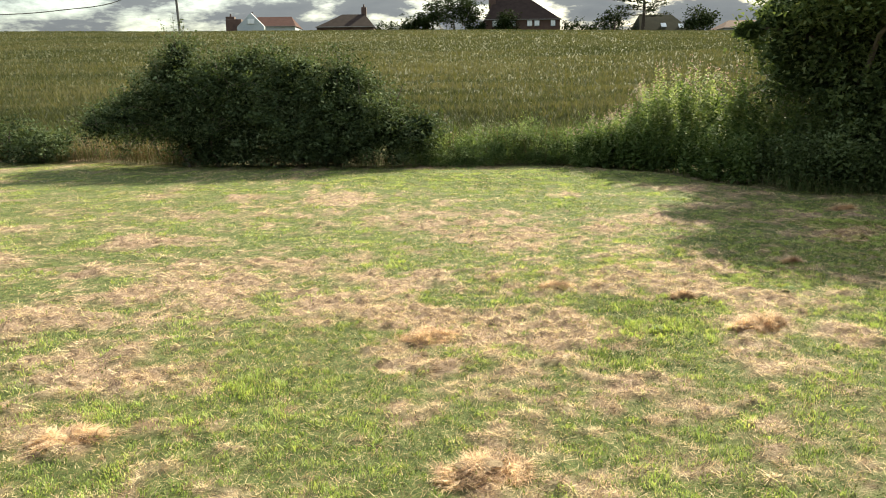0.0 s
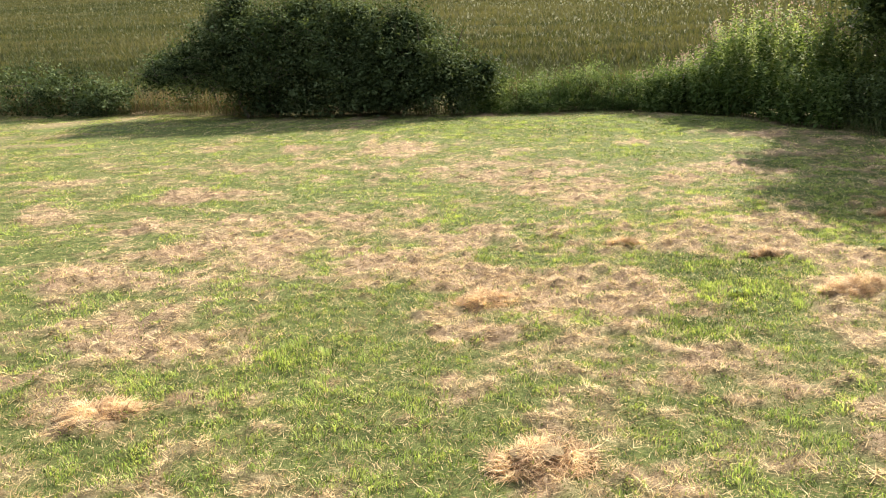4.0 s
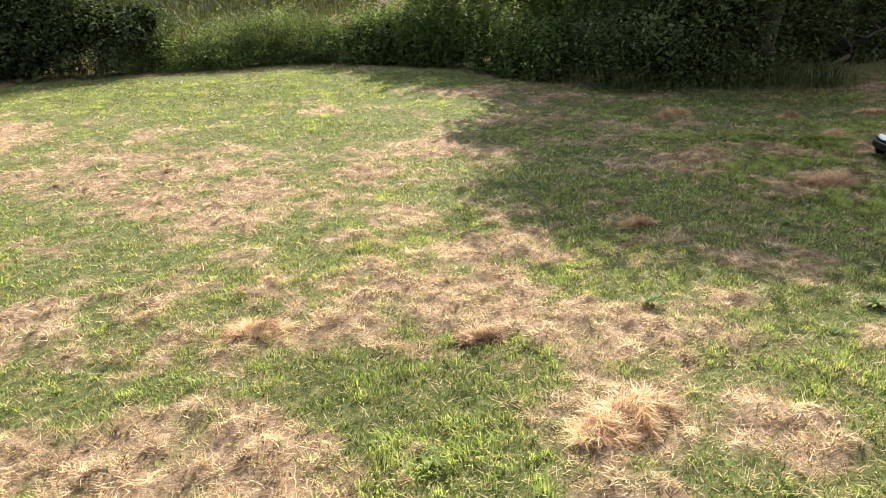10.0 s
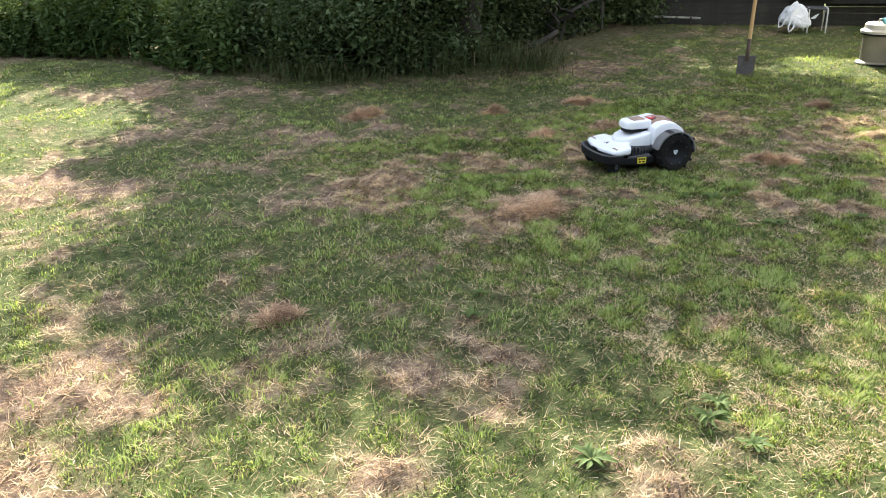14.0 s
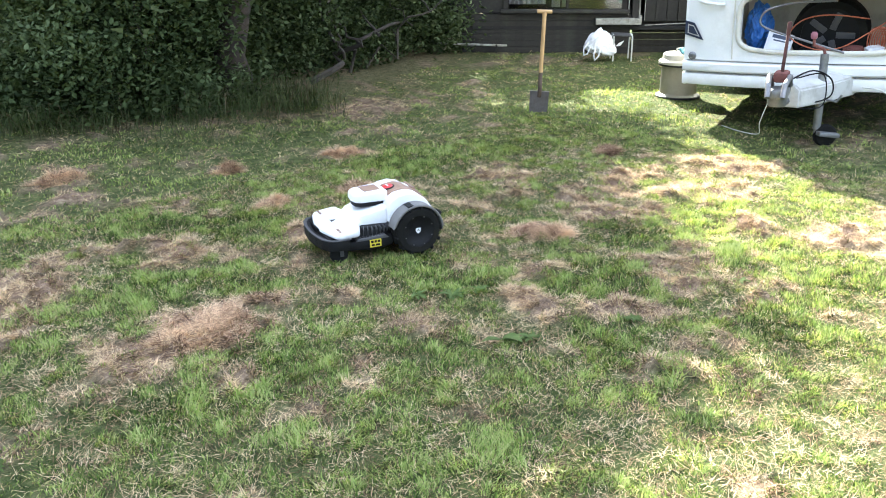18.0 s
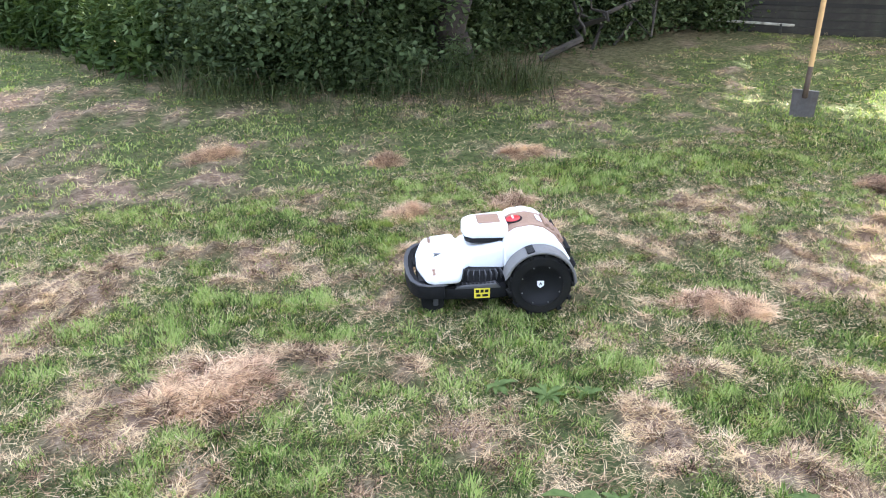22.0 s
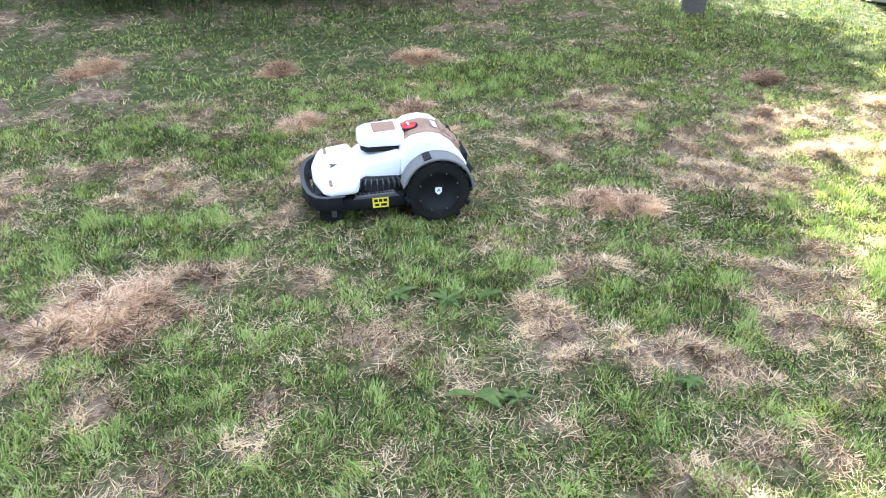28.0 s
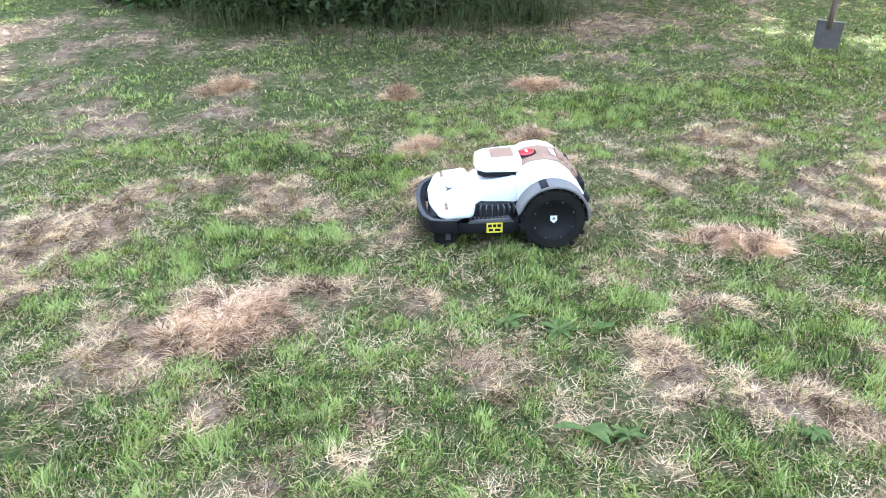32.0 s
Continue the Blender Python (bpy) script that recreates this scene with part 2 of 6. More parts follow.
def box_bm(sx, sy, sz, bevel=0.0, segs=2, at=(0, 0, 0)):
    bm = bmesh.new()
    bmesh.ops.create_cube(bm, size=1)
    bmesh.ops.scale(bm, vec=(sx, sy, sz), verts=bm.verts)
    if bevel:
        bmesh.ops.bevel(bm, geom=bm.edges[:], offset=bevel, segments=segs, profile=0.6, affect="EDGES")
    bmesh.ops.translate(bm, vec=at, verts=bm.verts)
    return bm


def tube_bm(points, radius, sides=8, taper=1.0):
    """A round bar along a run of points."""
    bm = bmesh.new()
    pts = [Vector(p) for p in points]
    rings = []
    for i, p in enumerate(pts):
        d = (pts[min(i + 1, len(pts) - 1)] - pts[max(i - 1, 0)]).normalized()
        u = d.orthogonal().normalized() if i == 0 else (u - d * u.dot(d)).normalized()
        v = d.cross(u)
        r = radius * (1 + (taper - 1) * i / max(1, len(pts) - 1))
        rings.append([bm.verts.new(p + (u * math.cos(2 * math.pi * k / sides) + v * math.sin(2 * math.pi * k / sides)) * r) for k in range(sides)])
    for a, b in zip(rings, rings[1:]):
        for k in range(sides):
            bm.faces.new((a[k], a[(k + 1) % sides], b[(k + 1) % sides], b[k]))
    bm.faces.new(list(reversed(rings[0])))
    bm.faces.new(rings[-1])
    return bm


def lathe_bm(profile, sides=32, axis="Z", ring=False):
    """A turned solid from (radius, height) pairs; ring leaves the middle open."""
    bm = bmesh.new()
    rings = []
    for r, z in profile:
        r = max(r, 0.0008)
        rings.append([bm.verts.new((r * math.cos(2 * math.pi * k / sides), r * math.sin(2 * math.pi * k / sides), z)) for k in range(sides)])
    for a, b in zip(rings, rings[1:]):
        for k in range(sides):
            bm.faces.new((a[k], a[(k + 1) % sides], b[(k + 1) % sides], b[k]))
    if ring:
        for k in range(sides):
            bm.faces.new((rings[-1][k], rings[-1][(k + 1) % sides], rings[0][(k + 1) % sides], rings[0][k]))
    else:
        bm.faces.new(list(reversed(rings[0])))
        bm.faces.new(rings[-1])
    bmesh.ops.recalc_face_normals(bm, faces=bm.faces)
    if axis == "Y":
        bmesh.ops.rotate(bm, verts=bm.verts, cent=(0, 0, 0), matrix=Matrix.Rotation(radians(90), 3, "X"))
    if axis == "X":
        bmesh.ops.rotate(bm, verts=bm.verts, cent=(0, 0, 0), matrix=Matrix.Rotation(radians(90), 3, "Y"))
    return bm


def prism_bm(outline, lo, hi, axis="Z", bevel=0.0, segs=2):
    """A flat outline of (a, b) pairs pushed from lo to hi along an axis."""
    bm = bmesh.new()
    put = {"Z": lambda a, b, c: (a, b, c), "Y": lambda a, b, c: (a, c, b), "X": lambda a, b, c: (c, a, b)}[axis]
    lower = [bm.verts.new(put(a, b, lo)) for a, b in outline]
    upper = [bm.verts.new(put(a, b, hi)) for a, b in outline]
    n = len(outline)
    bm.faces.new(list(reversed(lower)))
    bm.faces.new(upper)
    for k in range(n):
        bm.faces.new((lower[k], lower[(k + 1) % n], upper[(k + 1) % n], upper[k]))
    bmesh.ops.recalc_face_normals(bm, faces=bm.faces)
    if bevel:
        bmesh.ops.bevel(bm, geom=bm.edges[:], offset=bevel, segments=segs, profile=0.6, affect="EDGES")
    return bm


def joined(*bms):
    out = bms[0]
    for b in bms[1:]:
        me = bpy.data.meshes.new("tmp")
        b.to_mesh(me)
        b.free()
        out.from_mesh(me)
        bpy.data.meshes.remove(me)
    return out


def part(name, bm, material, parent=None, label="", smooth=True, m=None):
    me = bpy.data.meshes.new(name)
    bm.to_mesh(me)
    bm.free()
    for mt in material if isinstance(material, (list, tuple)) else [material]:
        me.materials.append(mt)
    if smooth:
        me.polygons.foreach_set("use_smooth", np.ones(len(me.polygons), dtype=bool))
        me.set_sharp_from_angle(angle=radians(38))
    ob = new(name, me)
    ob.parent = parent
    if m is not None:
        ob.matrix_basis = m
    if label:
        tagged(ob, label)
    return ob


def thing(name, label, category, m=None, group="", kind=""):
    ob = tagged(new(name), label, category, group, kind)
    ob.empty_display_size = 0.1
    if m is not None:
        ob.matrix_basis = m
    return ob

# ---- the lawn's plan: dry patches (x, y, radius), lush patches, straw heaps ----
DRY_NEAR_START = [(-4.3, 8.1, 0.35), (-3.2, 9.0, 0.39), (-3.0, 12.8, 0.36), (-2.9, 6.0, 0.43), (-2.3, 4.7, 0.27), (-2.1, 6.6, 0.94), (-1.8, 3.7, 0.16), (-1.7, 4.5, 0.19), (-1.5, 12.7, 0.54), (-1.4, 7.7, 0.32), (-0.7, 6.2, 0.48), (-0.4, 6.9, 0.44), (-0.2, 4.8, 0.17), (-0.1, 7.2, 0.32), (0.0, 5.6, 0.32), (0.2, 3.3, 0.2), (0.2, 10.3, 0.72), (0.4, 7.2, 0.2), (0.4, 5.2, 0.24), (0.7, 5.4, 0.5), (0.8, 9.1, 0.76), (0.8, 5.0, 0.21), (1.0, 4.4, 0.14), (1.8, 6.7, 0.41), (1.9, 12.6, 0.3), (2.0, 4.8, 0.25), (2.0, 8.2, 0.23), (2.1, 9.6, 0.33)]
DRY_MIDDLE = [(2.1, 8.1, 0.2), (2.2, 5.5, 0.24), (2.3, 7.4, 0.29), (2.6, 6.2, 0.31), (2.7, 6.4, 0.11), (2.8, 5.3, 0.19), (2.8, 10.3, 0.32), (3.2, 6.3, 0.12), (3.6, 6.8, 0.12), (3.7, 5.7, 0.2), (3.9, 6.7, 0.19), (4, 5.9, 0.16), (4.2, 13.2, 0.54), (4.3, 8.8, 0.34), (4.6, 8.9, 0.24), (4.7, 12.5, 0.45), (4.8, 6.4, 0.09)]
DRY_LAST = [(5.1, 7.94, 0.27), (5.26, 8.03, 0.15), (4.73, 8.81, 0.13), (4.8, 7.92, 0.14), (4.94, 7.56, 0.12), (5.4, 7.22, 0.12), (5.73, 7.9, 0.09), (5.5, 8.1, 0.12), (6.33, 7.31, 0.1), (6.32, 7.15, 0.12), (6.57, 6.92, 0.17), (6.67, 6.76, 0.07), (6.67, 7.5, 0.12), (7.17, 7.08, 0.13), (7.65, 8.09, 0.27), (7.66, 7.75, 0.16), (7.01, 7.84, 0.15), (7.82, 7.67, 0.13), (7.72, 8.8, 0.23), (8.29, 8.23, 0.15), (7.31, 10.08, 0.16), (6.41, 10.28, 0.12), (5.46, 10.85, 0.22), (5.33, 10.36, 0.13), (4.86, 10.39, 0.13)]
DRY_CORNER = [(4.64, 10.78, 0.13), (5.84, 9.77, 0.14), (6.24, 9.37, 0.1), (6.07, 8.81, 0.11), (6.27, 8.45, 0.19), (5.61, 8.9, 0.07), (4.82, 9.2, 0.14), (5.26, 8.83, 0.09), (4.72, 12.69, 0.36), (5.21, 12.03, 0.19), (8.63, 11.43, 0.41), (7.88, 10.57, 0.2), (8.82, 8.77, 0.12), (5.77, 7.42, 0.12), (6.03, 7.24, 0.1), (5.32, 7.8, 0.09), (9.02, 7.84, 0.31), (7.15, 7.03, 0.22), (8.2, 6.67, 0.23), (8.07, 6.43, 0.14), (6.69, 6.49, 0.1), (6.52, 6.92, 0.16), (6.33, 7.27, 0.17), (7.96, 7.11, 0.16), (7.62, 7.75, 0.19)]
LUSH = [(-1.0, 4.4, 0.22), (9.9, 9.6, 0.8), (10.6, 10.2, 0.8), (1.5, 5.6, 0.45), (1.6, 6.0, 0.35), (1.2, 4.9, 0.3), (1.5, 14.5, 1.6), (-0.3, 15.4, 1.2), (3.5, 15.2, 0.8), (2.0, 11.5, 0.7)]
LUSH_LAST = [(6.18, 7.99, 0.25), (6.86, 7.71, 0.09), (7.4, 7.64, 0.13), (6.62, 7.35, 0.16), (6.74, 7.14, 0.16), (5.19, 7.5, 0.19), (5.68, 7.21, 0.17), (6.29, 6.94, 0.14), (4.7, 7.53, 0.16), (5.18, 8.54, 0.2), (5.52, 8.32, 0.15), (5.88, 9.13, 0.27), (6.25, 6.77, 0.14), (6.26, 7.64, 0.19), (5.52, 9.48, 0.31), (7.56, 9.55, 0.33), (8.43, 9.35, 0.3), (7.28, 10.9, 0.36), (7.54, 6.46, 0.23), (7.43, 6.91, 0.14), (7.39, 7.52, 0.2), (10.59, 9.65, 0.35), (6.87, 6.33, 0.21), (6.86, 7.23, 0.15)]


def lawn_back(x):
    """The y at which the mown grass ends, along x."""
    return np.interp(x, [-30, -10, -4.6, 0.4, 2.4, 3.6, 4.4, 4.9, 5.9, 7.2, 9.0, 12.0, 14.0, 30.0], [24.5, 19.7, 18.3, 17.4, 17.3, 16.6, 15.4, 13.8, 12.5, 11.9, 12.2, 13.4, 14.5, 18.0])


def patch(x, y, rows, soft=0.5):
    best = np.zeros(np.broadcast(x, y).shape)
    wx = x + 0.20 * (grid_noise(x, y, 0.18, 11, 3) - 0.5)
    wy = y + 0.20 * (grid_noise(x, y, 0.18, 12, 3) - 0.5)
    for px, py, r in rows:
        d = np.hypot(wx - px, (wy - py) * 1.05) / (r * 1.05)
        best = np.maximum(best, np.clip((1.0 + soft * 0.5 - d) / soft, 0, 1))
    return best


def dryness_plan(x, y):
    """0 on green turf to 1 on dead thatch."""
    broad = grid_noise(x, y, 1.1, 3, 3)
    mid = grid_noise(x, y, 0.34, 21, 3)
    fine = grid_noise(x, y, 0.10, 5, 2)
    start = np.clip((4.5 - x) / 3.0, 0, 1) * np.clip((15.0 - y) / 4.0, 0, 1)
    p = np.maximum(np.maximum(patch(x, y, DRY_NEAR_START, 1.3), patch(x, y, DRY_MIDDLE, 1.3)), np.maximum(patch(x, y, DRY_LAST, 1.0), patch(x, y, DRY_CORNER, 1.0)))
    g = np.maximum(patch(x, y, LUSH, 1.2), patch(x, y, LUSH_LAST, 1.2))
    shady = np.clip((y - 10.0) / 1.0, 0, 1) * np.clip((x - 4.5) / 1.0, 0, 1) * np.clip((10.8 - x) / 1.0, 0, 1)
    f = 0.56 * p + 0.55 * (broad - 0.5) + 1.10 * (mid - 0.5) + 1.15 * (fine - 0.5) - 0.34 * g + 0.09 * start + 0.12 * shady
    edge = np.clip(1 - (lawn_back(x) - y) / 0.9, 0, 1) * np.clip((2.0 - x) / 1.5, 0, 1)
    return np.clip((f - 0.125 + 0.08 * edge) * 2.3, 0, 1)


MAP_X0, MAP_Y0, MAP_STEP = -16.0, -8.0, 0.04
MAP_NX, MAP_NY = 850, 740
_gx, _gy = np.meshgrid(MAP_X0 + MAP_STEP * np.arange(MAP_NX), MAP_Y0 + MAP_STEP * np.arange(MAP_NY))
DRY_MAP = dryness_plan(_gx, _gy)
LUSH_MAP = np.maximum(patch(_gx, _gy, LUSH, 1.2), patch(_gx, _gy, LUSH_LAST, 1.2))


def sample(grid, x, y):
    """Bilinear look-up in one of the lawn's plans."""
    u = np.clip((np.asarray(x, float) - MAP_X0) / MAP_STEP, 0, MAP_NX - 1.001)
    v = np.clip((np.asarray(y, float) - MAP_Y0) / MAP_STEP, 0, MAP_NY - 1.001)
    i, j = u.astype(int), v.astype(int)
    a, b = u - i, v - j
    return (grid[j, i] * (1 - a) + grid[j, i + 1] * a) * (1 - b) + (grid[j + 1, i] * (1 - a) + grid[j + 1, i + 1] * a) * b


def dryness(x, y):
    x, y = np.asarray(x, float), np.asarray(y, float)
    inside = (x > MAP_X0) & (x < MAP_X0 + MAP_STEP * (MAP_NX - 1)) & (y > MAP_Y0) & (y < MAP_Y0 + MAP_STEP * (MAP_NY - 1))
    d = np.atleast_1d(sample(DRY_MAP, x, y))
    out = np.atleast_1d(~inside)
    if out.any():
        ox, oy = np.atleast_1d(x)[out], np.atleast_1d(y)[out]
        d[out] = np.clip((0.7 * grid_noise(ox, oy, 1.1, 3, 3) + 1.3 * grid_noise(ox, oy, 0.34, 21, 3) - 1.0) * 2.0 + 0.35, 0, 1)
    return d.reshape(x.shape)


def rise(x, y):
    """The height of the ground: the lawn, the field that climbs behind it and the crest."""
    d = y - (19.5 - 0.2 * x)
    top = 9.9 - 0.02 * np.clip(x, -90, 80)
    h = top * np.clip(d / 110.0, 0, 1)
    h = np.where(d > 110, top - 0.012 * (d - 110), h)
    h = h + 0.42 * np.clip((d - 0.5) / 5.0, 0, 1)
    far = np.clip((np.hypot(x, y) - 40) / 60, 0, 1)
    return np.maximum(h, -3) + far * 0.35 * (grid_noise(x, y, 40.0, 8, 2) - 0.5)


def ground_z(x, y):
    near = np.clip((22 - np.abs(x - 2)) / 4, 0, 1) * np.clip((21 - y) / 2, 0, 1)
    bumps = 0.05 * (grid_noise(x, y, 1.3, 31, 3) - 0.5) + 0.03 * (grid_noise(x, y, 0.25, 32, 2) - 0.5)
    lumps = np.clip(grid_noise(x, y, 0.085, 33, 3) - 0.46, 0, 1) * dryness(x, y)
    return rise(x, y) + near * (bumps + 0.15 * lumps)


def axis_lines(a, b, step, far_lo, far_hi, growth=1.22):
    fine = np.arange(a, b + step * 0.5, step)
    up, s, v = [], step, b
    while v < far_hi:
        s *= growth
        v += s
        up.append(v)
    down, s, v = [], step, a
    while v > far_lo:
        s *= growth
        v -= s
        down.append(v)
    return np.array(down[::-1] + list(fine) + up)


def soil_material():
    m, nt, bsdf, out = nodes_of("turf_soil")
    d = nt.nodes.new("ShaderNodeAttribute")
    d.attribute_name = "dry"
    f = nt.nodes.new("ShaderNodeAttribute")
    f.attribute_name = "field"
    fine = noise_tex(nt, 60, 8, 0.85)
    mid = noise_tex(nt, 14, 5, 0.6)
    lay = mixed(nt, 1.0, mixed(nt, 1.0, fibres(nt, 0.4, 330, 30), fibres(nt, 1.5, 300, 26), "LIGHTEN"), fibres(nt, 2.5, 360, 34), "LIGHTEN")
    lay = mixed(nt, 0.35, lay, fine)
    lay = mixed(nt, 0.30, lay, mid)
    green = ramp(nt, lay, (0.44, (0.018, 0.026, 0.009)), (0.54, (0.092, 0.116, 0.038)), (0.66, (0.24, 0.235, 0.105)))
    straw = ramp(nt, lay, (0.43, (0.050, 0.034, 0.024)), (0.54, (0.27, 0.185, 0.130)), (0.66, (0.62, 0.475, 0.350)))
    col = mixed(nt, d.outputs["Fac"], green, straw)
    rows = noise_tex(nt, 1.6, 8, 0.7)
    wheat = ramp(nt, rows, (0.3, (0.050, 0.056, 0.026)), (0.5, (0.085, 0.085, 0.044)), (0.72, (0.13, 0.12, 0.068)))
    col = mixed(nt, f.outputs["Fac"], col, wheat)
    nt.links.new(col, bsdf.inputs["Base Color"])
    bsdf.inputs["Roughness"].default_value = 0.95
    bsdf.inputs["Specular IOR Level"].default_value = 0.1
    b = nt.nodes.new("ShaderNodeBump")
    b.inputs["Strength"].default_value = 0.8
    b.inputs["Distance"].default_value = 0.03
    nt.links.new(fine, b.inputs["Height"])
    nt.links.new(b.outputs["Normal"], bsdf.inputs["Normal"])
    return m


def build_ground():
    xs = axis_lines(-3.2, 9.0, 0.055, -700, 700, 1.09)
    ys = axis_lines(2.6, 10.0, 0.055, -300, 900, 1.08)
    gx, gy = np.meshgrid(xs, ys)
    gx, gy = gx.ravel(), gy.ravel()
    z = ground_z(gx, gy)
    nx, ny = len(xs), len(ys)
    i = (np.arange(ny - 1)[:, None] * nx + np.arange(nx - 1)[None, :]).ravel()
    faces = np.stack([i, i + 1, i + 1 + nx, i + nx], 1)
    field = np.clip((gy - (20.2 - 0.2 * gx)) / 1.5, 0, 1)
    dry = dryness(gx, gy)
    edge = np.clip((gy - lawn_back(gx) + 0.3) / 0.8, 0, 1)
    dry = np.clip(dry + edge * 0.35, 0, 1)
    ob = mesh_arrays("ground", np.stack([gx, gy, z], 1), faces, soil_material(), {"dry": dry, "field": field}, smooth=True)
    tagged(ob, "patchy mown lawn with dead thatch, running into a climbing grain field", "ground", kind="structure")


GRASS = leafy("grass_blades", [(0.024, 0.046, 0.012), (0.073, 0.134, 0.028), (0.156, 0.252, 0.053), (0.36, 0.47, 0.145)],
              [(0.080, 0.050, 0.036), (0.36, 0.230, 0.160), (0.66, 0.462, 0.330), (0.91, 0.72, 0.53)], through=0.50, rough=0.6)
WHEAT = leafy("wheat_ears", [(0.050, 0.060, 0.031), (0.088, 0.092, 0.050), (0.120, 0.116, 0.066), (0.138, 0.130, 0.078)], through=0.30, rough=0.7)
WALK_LINE = [(-0.6, 3.2), (0.8, 5.0), (2.6, 6.2), (4.6, 6.9), (6.6, 8.0)]


def from_line(x, y):
    """Distance on the plan from the strip of lawn that is passed closest."""
    best = np.full(len(x), 99.0)
    for (ax, ay), (bx, by) in zip(WALK_LINE, WALK_LINE[1:]):
        dx, dy = bx - ax, by - ay
        q = np.clip(((x - ax) * dx + (y - ay) * dy) / (dx * dx + dy * dy), 0, 1)
        best = np.minimum(best, np.hypot(x - ax - q * dx, y - ay - q * dy))
    return best


def build_grass(name, label, count, region, ring, scale, long_blades, tuft_size=0.085):
    """Turf in tufts that lean together, with dead strands lying over the dry patches."""
    x0, x1, y0, y1 = region
    x, y = rng.uniform(x0, x1, count), rng.uniform(y0, y1, count)
    far_off = from_line(x, y)
    keep = (y < lawn_back(x) + 0.15) & (far_off >= ring[0]) & (far_off < ring[1])
    x, y = x[keep], y[keep]
    d, lush = dryness(x, y), sample(LUSH_MAP, x, y)
    tuft = grid_noise(x, y, tuft_size, 41, 2)
    patchy = grid_noise(x, y, 0.45, 42, 2)
    n = len(x)
    straw = rng.uniform(size=n) < np.clip(d * 0.64 + (0.29 if scale < 2 else 0.31), 0, 0.91)
    keep = np.where(straw, rng.uniform(size=n) < 0.95, rng.uniform(size=n) < np.clip(1.8 * (tuft - 0.14) + 0.35 * lush, 0.30, 1))
    x, y, d, lush, tuft, patchy, straw = x[keep], y[keep], d[keep], lush[keep], tuft[keep], patchy[keep], straw[keep]
    n = len(x)
    sway = grid_noise(x, y, 0.11, 43, 2) * 4 * math.pi
    turn = np.where(straw, sway * 1.4 + rng.normal(0, 1.7, n), sway + rng.normal(0, 1.0, n))
    tall = np.clip(0.30 + 1.7 * (tuft - 0.25) + 0.9 * (patchy - 0.5) + 0.45 * lush, 0.30, 1.8)
    h = np.where(straw, rng.uniform(0.001, 0.022, n), rng.uniform(0.011, 0.035, n) * tall)
    bend = np.where(straw, rng.uniform(0.015, 0.066, n) * scale ** 0.5, h * rng.uniform(0.2, 1.1, n))
    w = np.where(straw, rng.uniform(0.0018, 0.0040, n), rng.uniform(0.0028, 0.0056, n)) * scale
    base = np.stack([x, y, ground_z(x, y) - 0.003], 1)
    tone = np.where(straw, 0.80 + 0.20 * rng.uniform(size=n), np.clip(rng.normal(0.10, 0.12, n), 0, 0.5))
    rnd = np.where(straw, rng.normal(0.58, 0.32, n) + 1.5 * (grid_noise(x, y, 0.07 if scale < 2 else 0.16, 44, 2) - 0.5), rng.normal(0.47, 0.30 if scale < 2 else 0.20, n) + 1.6 * (tuft - 0.5) + 0.7 * (patchy - 0.5))
    rnd = np.clip(rnd, 0, 1)
    for pick, what in ((~straw, name), (straw, "straw")):
        if long_blades and what == name:
            v, f = blade_arrays(base[pick], h[pick], w[pick], turn[pick], bend[pick], droop=0.14)
            k = 4
        else:
            lower = 1.0 if long_blades else 0.75
            v, f = spike_arrays(base[pick], h[pick] * lower, w[pick] * 1.15, turn[pick], bend[pick])
            k = 3
        ob = mesh_arrays(what, v, f, GRASS, {"tone": np.repeat(tone[pick], k), "rnd": np.repeat(rnd[pick], k)})
        tagged(ob, label if what == name else "dead straw strands lying over the lawn", what, kind="stuff")


def build_wheat():
    u = rng.uniform(size=300000)
    dist = 1.0 + 110.5 * u ** 1.9
    az = rng.uniform(radians(-58), radians(40), len(u))
    r = dist + 20.5
    x = np.sin(az) * r * 1.05
    y = 20.3 - 0.2 * x + dist
    n = len(x)
    # the crop stands in drifts: lodged hollows, drill lines and taller streaks
    wave = grid_noise(x * 0.35, y, 1.6, 61, 4)
    streak = grid_noise(x * 0.12, y, 1.1, 63, 3)
    fine = grid_noise(x, y, 0.5, 64, 2)
    h = 0.03 + 0.08 * wave + 0.10 * streak + 0.05 * fine + rng.uniform(-0.02, 0.04, n)
    w = 0.026 + 0.0013 * r
    v, f = spike_arrays(np.stack([x, y, ground_z(x, y)], 1), h, w, rng.uniform(0, 6.28, n), rng.uniform(0.02, 0.16, n))
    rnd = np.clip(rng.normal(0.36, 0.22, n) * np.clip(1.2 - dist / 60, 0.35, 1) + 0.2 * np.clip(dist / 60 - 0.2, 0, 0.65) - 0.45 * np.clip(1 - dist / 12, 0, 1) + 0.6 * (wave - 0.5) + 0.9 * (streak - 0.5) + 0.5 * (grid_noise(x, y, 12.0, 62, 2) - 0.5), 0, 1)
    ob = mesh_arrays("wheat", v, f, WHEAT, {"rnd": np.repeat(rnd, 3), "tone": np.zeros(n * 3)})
    tagged(ob, "green-gold standing grain crop on the slope", "crop", kind="stuff")


